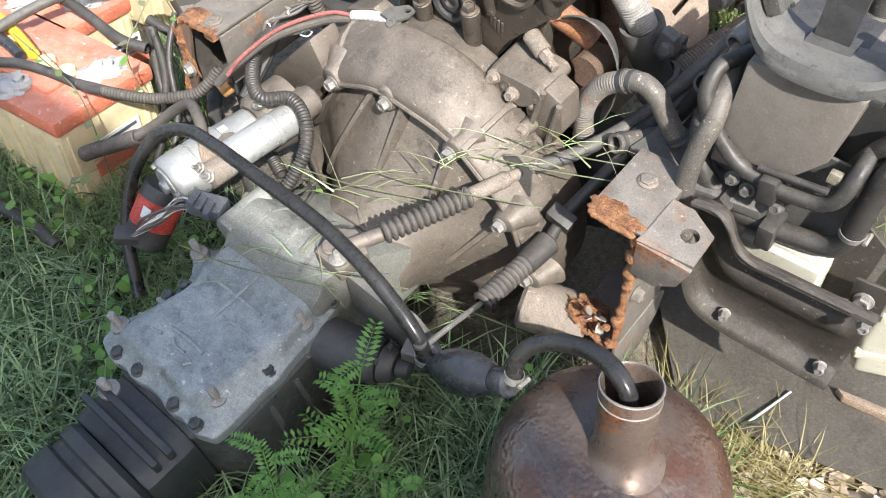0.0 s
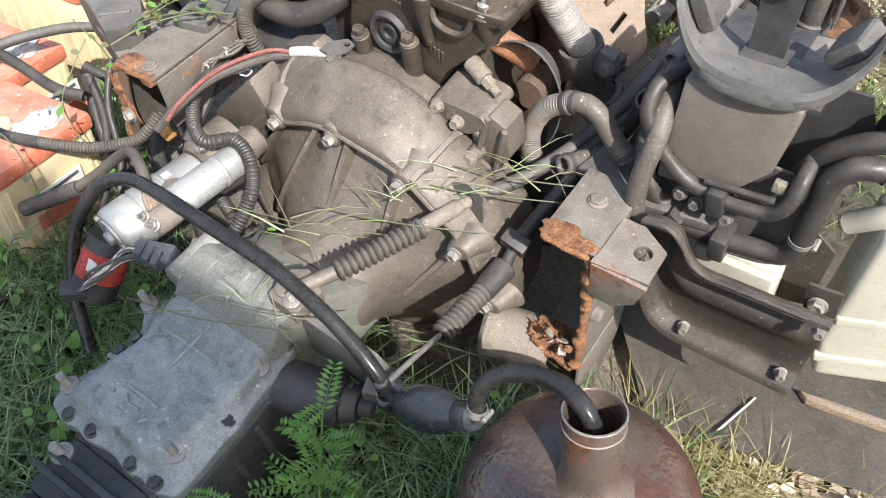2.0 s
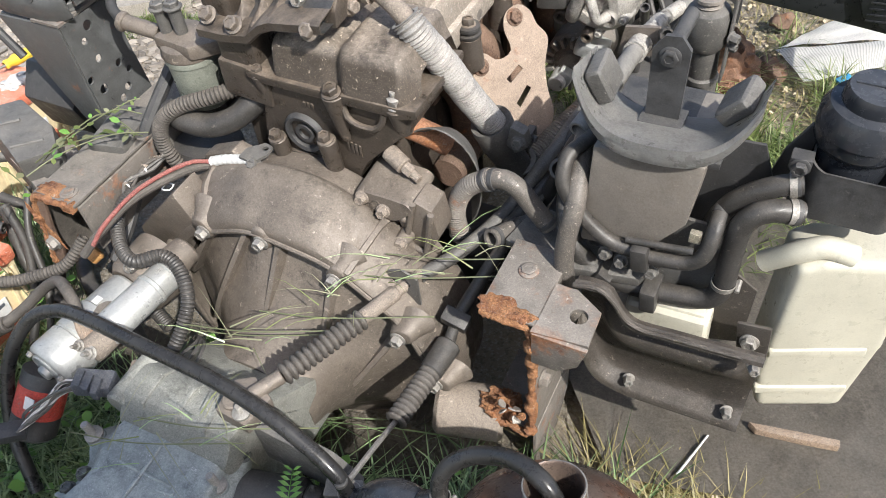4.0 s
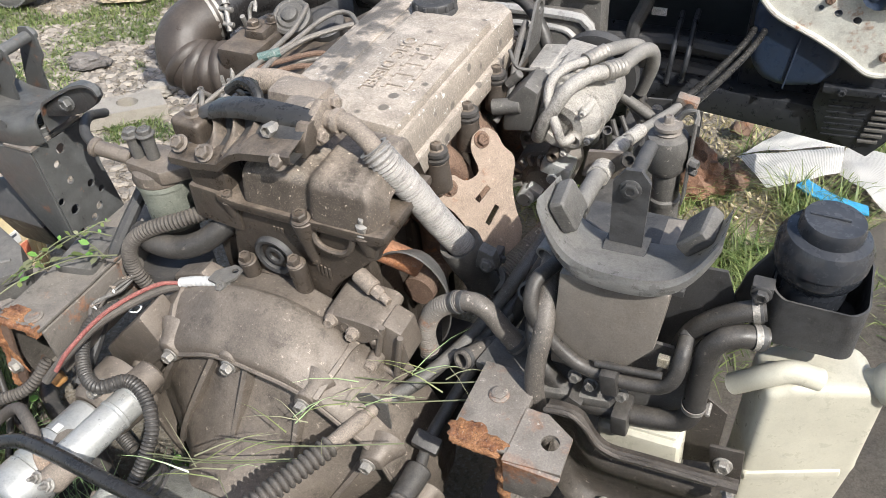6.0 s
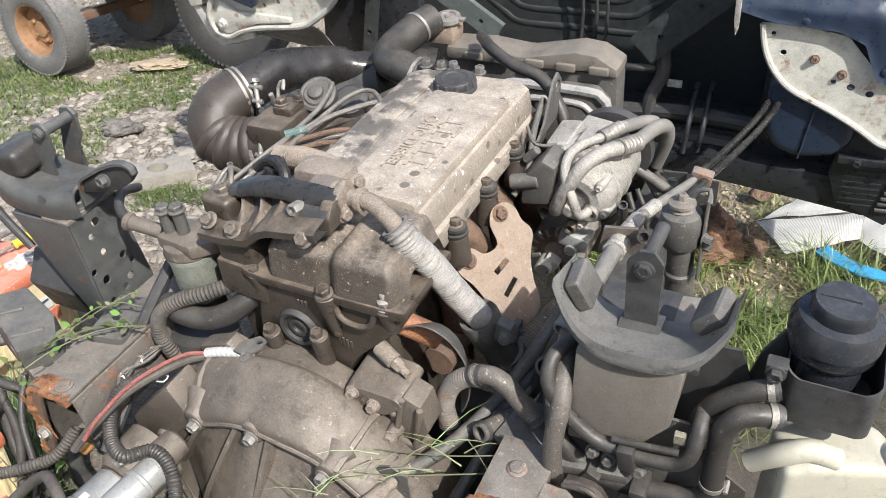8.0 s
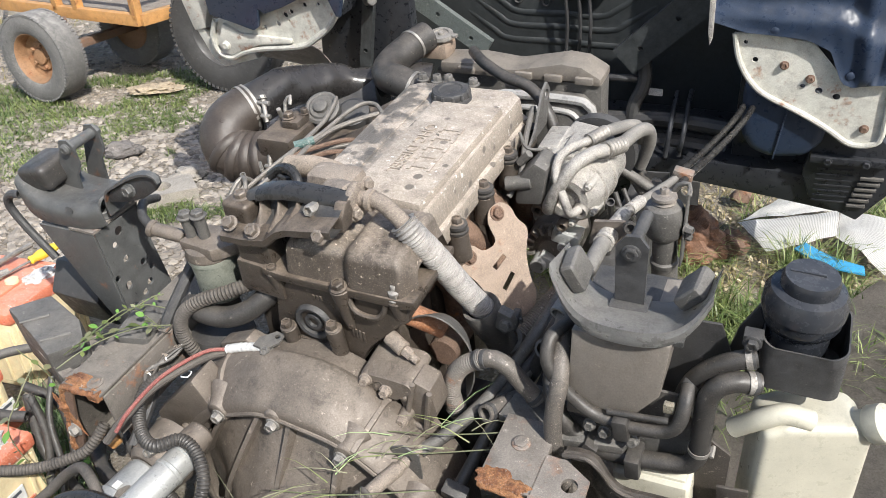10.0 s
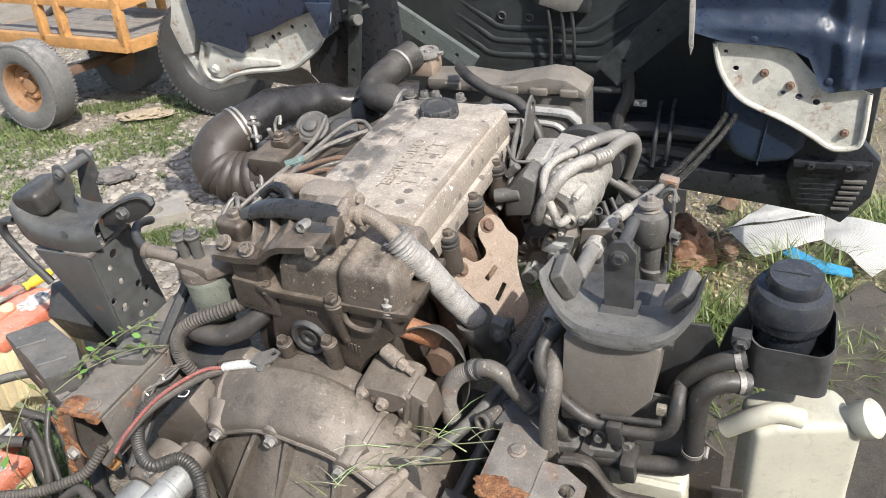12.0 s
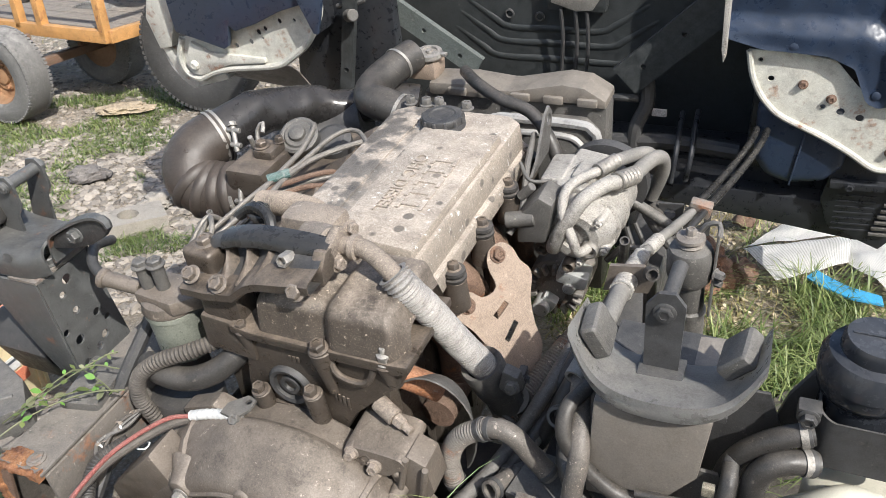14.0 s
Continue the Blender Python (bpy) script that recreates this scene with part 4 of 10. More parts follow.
cyl(bm, (0.232, 0.055, 0.098), (0.256, 0.13, 0.09), 0.011)
part("clutch_cable", bm, TANCAST, engine)
bm = B()
tube(bm, [(0.250, 0.11, 0.088), (0.300, 0.18, 0.105), (0.347, 0.29, 0.127), (0.392, 0.40, 0.192), (0.42, 0.50, 0.235)], 0.0135, 12)
part("clutch_cable", bm, GREYST, engine)
bm = B()
plate(bm, [(-0.03, 0.06), (0.03, 0.06), (0.03, 0.13), (0.0, 0.145), (-0.03, 0.13)], [(0, 0.11, 0.014)], "y", 0.07, 0.074)
bmesh.ops.translate(bm, verts=bm.verts, vec=(0.24, 0, 0))
part("cable_tab", bm, GREYST, engine)
bellows("boot", (0.313, -0.127, -0.008), (0.322, -0.01, -0.012), 0.021, 11, engine, FOLD)
bm = B()
cyl(bm, (0.322, -0.012, -0.012), (0.328, 0.055, -0.008), 0.022, 0.024)
cyl(bm, (0.328, 0.05, -0.008), (0.330, 0.075, 0.02), 0.012, 0.010)
box(bm, (0.305, 0.07, 0.012), (0.355, 0.10, 0.05), 0.004, (20, 15, 0))
tube(bm, [(0.330, 0.08, 0.03), (0.343, 0.13, 0.058), (0.36, 0.18, 0.095), (0.385, 0.26, 0.14)], 0.0125, 12)
part("shift_cable", bm, RUBBER, engine)
bm = B()
tube(bm, [(0.313, -0.125, -0.008), (0.318, -0.20, 0.03), (0.322, -0.275, 0.062)], 0.005, 8)
part("cable_rod", bm, STEEL, engine)
bm = B()
box(bm, (0.29, -0.30, 0.035), (0.35, -0.27, 0.06), 0.004, (0, 0, 20))
cyl(bm, (0.32, -0.285, 0.04), (0.32, -0.285, 0.085), 0.011)
part("cable_clevis", bm, GREYST, engine)

# starter motor
starter_at, starter_dir = Vector((-0.287, -0.312, 0.050)), Vector((0.10, 1, -0.02)).normalized()
s_up = Vector((0, 0, 1)).cross(starter_dir).normalized()
s_top = starter_dir.cross(s_up).normalized()


def on_starter(along_axis, turn, r):
    a = radians(turn)
    return starter_at + starter_dir * along_axis + (s_top * math.cos(a) - s_up * math.sin(a)) * -r


bm = B()
lathe(bm, [(0.020, 0.002), (0.034, 0.0), (0.038, 0.003), (0.044, 0.003), (0.050, 0.008), (0.0525, 0.016), (0.0525, 0.062), (0.0505, 0.064), (0.0505, 0.068), (0.0525, 0.070), (0.0525, 0.128), (0.050, 0.131), (0.050, 0.20), (0.046, 0.205), (0, 0.205)],
      starter_at, starter_dir, 44)
starter = part("starter_motor", bm, SILVER, engine, "dusty silver starter motor")
bm = B()
lathe(bm, [(0, -0.010), (0.012, -0.011), (0.0145, -0.008), (0.015, -0.002), (0.021, 0.000), (0.021, 0.004), (0.0, 0.004)], starter_at, starter_dir, 32)
part("bearing_cap", bm, SILVER, starter, "domed bearing cap")
for turn in (20, 140, 260):
    bm = B()
    bolt(bm, on_starter(0.002, turn, 0.042), -starter_dir, 0.0048, 0.006)
    part("bolt", bm, STEEL, starter)
bm = B()
tube(bm, [on_starter(0.0005, a, 0.034) for a in range(0, 361, 20)], 0.0022, 6)
part("cap_rib", bm, SILVER, starter)
bm = B()
lathe(bm, [(0, 0), (0.029, 0), (0.0315, 0.004), (0.0315, 0.110), (0.0335, 0.112), (0.0335, 0.118), (0.0315, 0.120), (0.0315, 0.150), (0.0335, 0.152), (0.0335, 0.170), (0.030, 0.174), (0, 0.174)], (-0.214, -0.222, 0.088), (0.12, 1, 0.0), 36)
part("solenoid", bm, SILVER, starter)
bm = B()
lathe(bm, [(0, 0), (0.018, 0), (0.024, 0.005), (0.0255, 0.012), (0.0255, 0.045), (0, 0.045)], (-0.219, -0.262, 0.075), (0.12, 1, 0.05), 24)
part("solenoid_cap", bm, TANCAST, starter, "brown plastic terminal cap")
for p, r in (((-0.232, -0.262, 0.093), 0.0055), ((-0.206, -0.264, 0.088), 0.0065)):
    bm = B()
    stud(bm, p, (0.1, -0.7, 0.75), r * 0.7, 0.020)
    bolt(bm, p, (0.1, -0.7, 0.75), r * 1.4, 0.007)
    part("terminal", bm, STEEL, starter, "brassy terminal nut")
bm = B()
lathe(bm, [(0, 0), (0.05, 0), (0.062, 0.012), (0.066, 0.05), (0.07, 0.09), (0, 0.09)], (-0.272, -0.105, 0.045), (0.10, 1, -0.02), 32)
cyl(bm, (-0.205, -0.052, 0.088), (-0.200, 0.0, 0.09), 0.034, 0.03)
part("starter_nose", bm, CAST, starter)
bm = B()
bolt(bm, (-0.245, -0.075, 0.112), (0, -1, 0.4), 0.011, 0.03)
part("bolt", bm, STEEL, starter)
# paper tag and an oily patch on the yoke
for name, a0, a1, w0, w1, m in (("tag", 176, 192, 0.130, 0.146, WHITETAPE), ("oil_patch", 196, 232, 0.108, 0.152, FOLD)):
    bm = B()
    rows = []
    for k in range(9):
        f = k / 8
        half = 0.5 * (w1 - w0) * (1.0 if name == "tag" else math.sqrt(max(0.02, 1 - (2 * f - 1) ** 2)))
        rows.append([on_starter(0.5 * (w0 + w1) - half + 2 * half * j / 4, a0 + (a1 - a0) * f, 0.0533) for j in range(5)])
    skin(bm, rows, 0.0006)
    part(name, bm, m, starter)

# battery cable lug on top of the bell
bm = B()
tube(bm, [(-0.20, 0.135, 0.200), (-0.165, 0.135, 0.216), (-0.120, 0.136, 0.230), (-0.102, 0.137, 0.234)], 0.0105, 12, pitch=0.014, depth=0.12)
part("cable_sleeve", bm, WHITETAPE, engine, "grubby white cable sleeve")
bm = B()
plate(bm, [(-0.118, 0.128), (-0.085, 0.124), (-0.070, 0.150), (-0.072, 0.175), (-0.092, 0.178), (-0.118, 0.152)], [(-0.082, 0.164, 0.006)], "z", 0.240, 0.245)
bolt(bm, (-0.088, 0.132, 0.230), (0, -0.6, 0.8), 0.010, 0.014)
part("cable_lug", bm, GREYST, engine)
bm = B()
tube(bm, [(-0.20, 0.135, 0.200), (-0.235, 0.10, 0.212), (-0.27, 0.01, 0.216), (-0.285, -0.075, 0.20), (-0.30, -0.11, 0.17)], 0.0042, 10)
part("battery_cable", bm, REDWIRE, engine, "faded red battery cable")
bm = B()
tube(bm, [(-0.20, 0.142, 0.186), (-0.235, 0.095, 0.198), (-0.275, 0.0, 0.202), (-0.295, -0.08, 0.185), (-0.33, -0.12, 0.14)], 0.0085, 10)
part("battery_cable", bm, FOLD, engine)

# fuel filter on the side of the block
bm = B()
lathe(bm, [(0, 0), (0.040, 0), (0.048, 0.006), (0.050, 0.014), (0.050, 0.100), (0.053, 0.102), (0.053, 0.112), (0.045, 0.116), (0, 0.116)], (-0.262, 0.235, 0.262), (0, 0, 1), 40)
part("filter_can", bm, FILTER, engine, "grey-green metal fuel filter")
bm = B()
lathe(bm, [(0.054, 0), (0.055, 0.003), (0.05, 0.02), (0.03, 0.035), (0, 0.04)], (-0.262, 0.235, 0.376), (0, 0, 1), 32)
prism(bm, [(-0.31, 0.20), (-0.22, 0.19), (-0.17, 0.24), (-0.20, 0.28), (-0.30, 0.27)], "z", 0.385, 0.415, 0.008)
cyl(bm, (-0.385, 0.213, 0.421), (-0.315, 0.225, 0.405), 0.015)
cyl(bm, (-0.392, 0.212, 0.423), (-0.380, 0.213, 0.420), 0.019)
part("filter_head", bm, CAST, engine, "dirty alloy filter head")
bm = B()
for x, y, h in ((-0.293, 0.225, 0.46), (-0.262, 0.23, 0.465)):
    cyl(bm, (x, y, 0.41), (x, y, h), 0.012)
    bolt(bm, (x, y, h), (0, 0, 1), 0.012, 0.01)
part("filter_bolt", bm, GREYST, engine)
bm = B()
tube(bm, [(-0.385, 0.213, 0.422), (-0.43, 0.235, 0.43), (-0.48, 0.29, 0.42), (-0.52, 0.36, 0.38)], 0.010, 12)
part("fuel_pipe", bm, BLACKST, engine)

# hoses below the filter
bm = B()
tube(bm, [(-0.085, 0.265, 0.320), (-0.125, 0.225, 0.300), (-0.165, 0.190, 0.272), (-0.215, 0.168, 0.258), (-0.265, 0.162, 0.262), (-0.33, 0.19, 0.245)], 0.023, 16)
part("water_hose", bm, RUBBER, engine)
bm = B()
tube(bm, [(-0.145, 0.235, 0.325), (-0.200, 0.185, 0.318), (-0.26, 0.155, 0.300), (-0.305, 0.14, 0.262), (-0.322, 0.135, 0.205), (-0.305, 0.14, 0.14)], 0.016, 14, pitch=0.0075, depth=0.16)
part("conduit", bm, FOLD, engine)
bm = B()
lathe(bm, [(0, 0), (0.06, 0), (0.075, 0.05), (0.07, 0.09), (0, 0.10)], (-0.29, 0.20, 0.07), (0, 0.2, 1), 24)
part("mount_cushion", bm, RUBBER, engine)
bm = B()
prism(bm, [(-0.22, 0.02), (-0.13, 0.02), (-0.10, 0.20), (-0.16, 0.225), (-0.24, 0.19)], "y", 0.15, 0.19, 0.008)
part("side_bracket", bm, CAST, engine)

# wiring conduit beside the bell
bm = B()
tube(bm, [(-0.295, 0.060, 0.180), (-0.325, 0.010, 0.170), (-0.312, -0.036, 0.158), (-0.268, -0.082, 0.150), (-0.222, -0.098, 0.147), (-0.185, -0.066, 0.144), (-0.143, -0.074, 0.130), (-0.106, -0.109, 0.105), (-0.101, -0.152, 0.070), (-0.106, -0.190, 0.042)],
     0.0135, 14, pitch=0.0065, depth=0.15)
conduit = part("wiring_conduit", bm, RUBBER, engine, "dusty ribbed wiring conduit")
bm = B()
for k in range(3):
    tube(bm, [(-0.13, -0.21, 0.05), (-0.09 + 0.012 * k, -0.20, 0.05 - 0.01 * k), (-0.085 + 0.01 * k, -0.15, 0.035), (-0.10, -0.13, 0.02)], 0.0035, 6)
part("wire_loop", bm, RUBBER, engine)
bm = B()
box(bm, (-0.155, -0.275, 0.015), (-0.105, -0.215, 0.045), 0.006, (0, 0, 25))
part("wire_plug", bm, TANCAST, engine, "dusty tan cable joint")
# loom that runs up between bell and rail, its tape in tatters
for k in range(5):
    bm = B()
    a = 0.006 * math.sin(k * 2.1)
    tube(bm, [(-0.318 + a, 0.000, 0.166 + a * 0.5), (-0.345 + a, 0.040, 0.172 - a), (-0.330 - a, 0.090, 0.182 + a), (-0.312 + a, 0.138, 0.188)], 0.0042, 8)
    part("loom_wire", bm, (RUBBER, FOLD, GREYST)[k % 3], engine)
tape = random.Random(77)
for k in range(9):
    bm = B()
    f = tape.random()
    p = Vector((-0.345 + 0.03 * f, 0.02 + 0.11 * f, 0.180 + 0.012 * f))
    q = Vector((tape.uniform(-0.012, 0.018), tape.uniform(-0.012, 0.012), tape.uniform(-0.006, 0.010)))
    w = Vector((tape.uniform(-0.006, 0.006), 0.007, 0.003))
    skin(bm, [[p, p + w], [p + q * 0.5 + Vector((0, 0, 0.004)), p + q * 0.5 + w * 0.8], [p + q, p + q + w * 0.4]], 0.0006)
    part("tape_scrap", bm, (TANCAST, WHITETAPE, TANCAST)[k % 3], engine)
bm = B()
tube(bm, [(-0.274, 0.054, 0.172), (-0.258, 0.058, 0.172), (-0.258, 0.072, 0.174), (-0.274, 0.070, 0.174), (-0.274, 0.054, 0.172)], 0.0017, 6, step=0.02)
part("wire_clip", bm, WHITETAPE, engine, "small white wire clip")
# grey multi-pin plug with loose wires
SLATE = worn("slate_plastic", (0.055, 0.065, 0.085), 0.5, 0, 0.3)
bm = B()
box(bm, (-0.225, -0.315, 0.03), (-0.155, -0.275, 0.062), 0.005, (0, 5, 22))
for i in range(3):
    box(bm, (-0.215 + 0.02 * i, -0.322, 0.045), (-0.203 + 0.02 * i, -0.29, 0.068), 0.002, (0, 5, 22))
part("connector", bm, SLATE, engine, "slate-blue multi-pin wiring plug")
for k in range(14):
    bm = B()
    a, b = random.uniform(-0.02, 0.02), random.uniform(-0.02, 0.02)
    tube(bm, [(-0.215, -0.312 + a * 0.4, 0.045 + b * 0.4), (-0.245, -0.335 + a, 0.040 + b * 0.6), (-0.275 + a, -0.375 + a * 1.3, 0.015 + b), (-0.295 + a, -0.405 + b * 1.2, -0.005 + a)], 0.0022, 6)
    part("wire", bm, WHITETAPE if k % 4 == 0 else GREYST, engine)
bm = B()
box(bm, (-0.33, -0.435, -0.02), (-0.285, -0.40, 0.0), 0.004, (0, 20, 50))
part("wire_end", bm, BLACKST, engine)

# pump and pipes between rocker cover and intake
bm = B()
lathe(bm, [(0, -0.05), (0.042, -0.05), (0.044, 0.0), (0.046, 0.004), (0.046, 0.012), (0.040, 0.016), (0.034, 0.014), (0.030, 0.018), (0.020, 0.018), (0.018, 0.026), (0.010, 0.030), (0, 0.030)], (-0.293, 0.755, 0.435), (0.12, -0.55, 0.85), 36)
part("vacuum_valve", bm, GREYST, engine, "round dusty valve canister")
bm = B()
lathe(bm, [(0.04, -0.05), (0.044, -0.05), (0.044, 0.02), (0.03, 0.03), (0, 0.03)], (-0.235, 0.80, 0.40), (0.1, -0.4, 0.9), 28)
part("valve_body", bm, BLACKST, engine)
bm = B()
box(bm, (-0.40, 0.60, 0.36), (-0.30, 0.72, 0.425), 0.012)
box(bm, (-0.36, 0.66, 0.42), (-0.31, 0.72, 0.445), 0.008)
bolt(bm, (-0.345, 0.68, 0.445), (0, 0, 1), 0.012, 0.012)
bolt(bm, (-0.318, 0.71, 0.445), (0, 0, 1), 0.009, 0.012)
part("intake_flange", bm, IRON, engine)
bm = B()
box(bm, (-0.33, 0.40, 0.30), (-0.13, 0.90, 0.385), 0.02)
for i in range(4):
    cyl(bm, (-0.20, 0.46 + i * 0.13, 0.36), (-0.13, 0.46 + i * 0.13, 0.40), 0.035)
part("intake_manifold", bm, IRON, engine, "dark oily intake manifold")
PIPEST = worn("dull_steel_pipe", (0.19, 0.175, 0.155), 0.4, 0.5, 0.4, (0.34, 0.30, 0.25), spots=0.2, grime=0.8, grain=0.4)
for pts, r, m in (
        ([(-0.300, 0.420, 0.405), (-0.262, 0.500, 0.432), (-0.238, 0.570, 0.444), (-0.217, 0.614, 0.448), (-0.204, 0.671, 0.455), (-0.192, 0.718, 0.462), (-0.172, 0.755, 0.466), (-0.145, 0.765, 0.464), (-0.112, 0.740, 0.456), (-0.090, 0.705, 0.446), (-0.085, 0.670, 0.430)], 0.0055, PIPEST),
        ([(-0.290, 0.400, 0.395), (-0.250, 0.478, 0.425), (-0.245, 0.547, 0.440), (-0.238, 0.609, 0.448), (-0.234, 0.674, 0.456), (-0.240, 0.735, 0.470), (-0.255, 0.765, 0.468)], 0.0058, PIPEST),
        ([(-0.275, 0.395, 0.390), (-0.230, 0.480, 0.425), (-0.222, 0.571, 0.440), (-0.205, 0.642, 0.446), (-0.165, 0.700, 0.450), (-0.120, 0.745, 0.452), (-0.075, 0.775, 0.455)], 0.0062, PIPEST),
        ([(-0.290, 0.440, 0.385), (-0.262, 0.520, 0.405), (-0.210, 0.600, 0.415), (-0.150, 0.640, 0.420), (-0.105, 0.675, 0.425), (-0.085, 0.70, 0.420)], 0.0055, PIPEST),
        ([(-0.335, 0.415, 0.385), (-0.322, 0.440, 0.412), (-0.300, 0.425, 0.425), (-0.285, 0.395, 0.405), (-0.300, 0.375, 0.375)], 0.0055, PIPEST),
        ([(-0.320, 0.455, 0.370), (-0.300, 0.470, 0.405), (-0.272, 0.452, 0.412), (-0.262, 0.420, 0.395)], 0.0050, PIPEST),
        ([(-0.180, 0.455, 0.455), (-0.190, 0.420, 0.470), (-0.160, 0.395, 0.475), (-0.130, 0.410, 0.465)], 0.0095, CLEANRUB),
        ([(-0.27, 0.45, 0.40), (-0.245, 0.53, 0.43), (-0.20, 0.59, 0.435), (-0.16, 0.64, 0.43), (-0.13, 0.66, 0.42)], 0.006, RUSTPIPE),
        ([(-0.26, 0.43, 0.40), (-0.225, 0.51, 0.425), (-0.18, 0.57, 0.43), (-0.14, 0.60, 0.425)], 0.006, RUSTPIPE),
        ([(-0.25, 0.42, 0.39), (-0.21, 0.48, 0.42), (-0.165, 0.54, 0.42), (-0.13, 0.555, 0.41)], 0.006, GREYST),
        ([(-0.36, 0.40, 0.36), (-0.345, 0.46, 0.40), (-0.33, 0.50, 0.36)], 0.006, PIPEST),
        ([(-0.20, 0.40, 0.47), (-0.16, 0.40, 0.495), (-0.115, 0.38, 0.49), (-0.10, 0.35, 0.45)], 0.011, CLEANRUB),
        ([(-0.21, 0.44, 0.455), (-0.17, 0.43, 0.475), (-0.13, 0.40, 0.47)], 0.010, CLEANRUB)):
    bm = B()
    tube(bm, pts, r, 10)
    part("pipe", bm, m, engine)
bm = B()
tube(bm, [(-0.250, 0.560, 0.446), (-0.214, 0.590, 0.450)], 0.010, 10)
part("pipe_clip", bm, worn("green_clip", (0.05, 0.12, 0.11), 0.5), engine, "green plastic pipe clip")
bm = B()
tube(bm, [(-0.225, 0.50, 0.43), (-0.16, 0.49, 0.445), (-0.09, 0.475, 0.45), (-0.03, 0.44, 0.45)], 0.026, 18, pitch=0.006, depth=0.10)
part("breather_hose", bm, TANCAST, engine, "tan ribbed breather hose")
bm = B()
box(bm, (-0.06, 0.335, 0.47), (0.05, 0.40, 0.535), 0.018)
cyl(bm, (0.0, 0.34, 0.50), (0.075, 0.30, 0.525), 0.030)
prism(bm, [(0.27, 0.49), (0.33, 0.485), (0.345, 0.53), (0.30, 0.565), (0.255, 0.545)], "x", 0.075, 0.092, 0.006)
bolt(bm, (0.092, 0.272, 0.512), (1, -0.3, 0.2), 0.010, 0.010)
bolt(bm, (0.092, 0.325, 0.545), (1, -0.3, 0.2), 0.010, 0.010)
part("water_outlet", bm, TANCAST, engine, "brown scaled water outlet elbow")
bm = B()
tube(bm, [(0.09, 0.30, 0.528), (0.13, 0.30, 0.528), (0.17, 0.288, 0.512), (0.19, 0.283, 0.495)], 0.016, 16)
lathe(bm, [(0.016, 0), (0.021, 0.002), (0.021, 0.012), (0.016, 0.014)], (0.105, 0.30, 0.528), (1, 0, 0), 20)
part("bare_pipe", bm, TANCAST, engine)
bm = B()
tube(bm, [(0.183, 0.284, 0.502), (0.200, 0.285, 0.478), (0.225, 0.310, 0.415), (0.257, 0.343, 0.322), (0.287, 0.375, 0.242)], 0.0268, 24, pitch=0.0062, depth=0.15)
part("foil_hose", bm, FOIL, engine, "silver ribbed foil hose")
bm = B()
lathe(bm, [(0.030, -0.01), (0.029, 0.035), (0.038, 0.04), (0.040, 0.034), (0.038, -0.02), (0.032, -0.06), (0.034, -0.10), (0.0, -0.10)], (0.292, 0.375, 0.222), (-0.25, -0.25, 1), 28)
tube(bm, [(0.325, 0.40, 0.15), (0.33, 0.43, 0.11), (0.34, 0.50, 0.09)], 0.032, 16)
elbow = part("elbow_housing", bm, GREYST, engine, "dusty dark elbow with a wide mouth")
bm = B()
prism(bm, [(0.335, 0.285), (0.362, 0.275), (0.368, 0.245), (0.345, 0.225), (0.325, 0.24)], "y", 0.335, 0.36, 0.005)
bolt(bm, (0.352, 0.334, 0.255), (0, -1, 0.3), 0.010, 0.010)
part("ear", bm, GREYST, elbow)
bm = B()
box(bm, (0.345, 0.36, 0.215), (0.36, 0.40, 0.245), 0.003)
bolt(bm, (0.36, 0.38, 0.23), (1, 0, 0), 0.006, 0.006)
part("elbow_clamp", bm, BLACKST, engine)

RUSTORANGE = worn("orange_rust", (0.32, 0.135, 0.06), 0.85, 0.0, 0.2, rust=0.6)
# exhaust side
bm = B()
tube(bm, [(0.185, 0.36, 0.10), (0.188, 0.60, 0.10), (0.185, 0.88, 0.10)], 0.034, 16, hollow=False)
manifold = part("exhaust_manifold", bm, RUSTPIPE, engine, "rust-brown exhaust manifold")
for y in (0.42, 0.56, 0.70, 0.83):
    bm = B()
    tube(bm, [(0.14, y, 0.30), (0.175, y, 0.28), (0.190, y + 0.02, 0.22), (0.187, y + 0.03, 0.10)], 0.029, 14, hollow=False)
    part("runner", bm, RUSTPIPE, manifold)
    bm = B()
    box(bm, (0.13, y - 0.045, 0.25), (0.165, y + 0.045, 0.345), 0.008)
    part("port_flange", bm, RUSTPIPE, manifold)
SH = Matrix(((0.504, -0.476, 0.721, 0.235), (0.864, 0.278, -0.421, 0.585), (0.0, 0.835, 0.551, 0.325), (0, 0, 0, 1)))
bm = B()
outline = [tuple(q.xy) for q in around([(-0.026, -0.008), (-0.010, 0.019), (0.022, 0.024), (0.042, 0.004), (0.046, -0.024), (0.060, -0.057), (0.034, -0.103), (0.021, -0.150), (0.015, -0.200), (-0.030, -0.235), (-0.075, -0.205), (-0.095, -0.149), (-0.110, -0.104), (-0.130, -0.067), (-0.122, -0.043), (-0.087, -0.031), (-0.062, -0.055), (-0.027, -0.050)], 72)]
plate(bm, outline, [[(-0.058, -0.096), (-0.022, -0.081), (-0.016, -0.091), (-0.052, -0.107)], [(-0.056, -0.148), (-0.020, -0.124), (-0.013, -0.133), (-0.050, -0.158)]], "z", 0.0, 0.003)
bm.transform(SH)
shield = part("heat_shield", bm, SHIELD, engine, "tan rust-flecked heat shield with two slots")
for a, b in ((0.004, 0.005), (-0.101, -0.054)):
    bm = B()
    bolt(bm, SH @ Vector((a, b, 0.003)), SH.to_3x3() @ Vector((0, 0, 1)), 0.012, 0.010)
    part("bolt", bm, RUSTPIPE, shield)
bm = B()
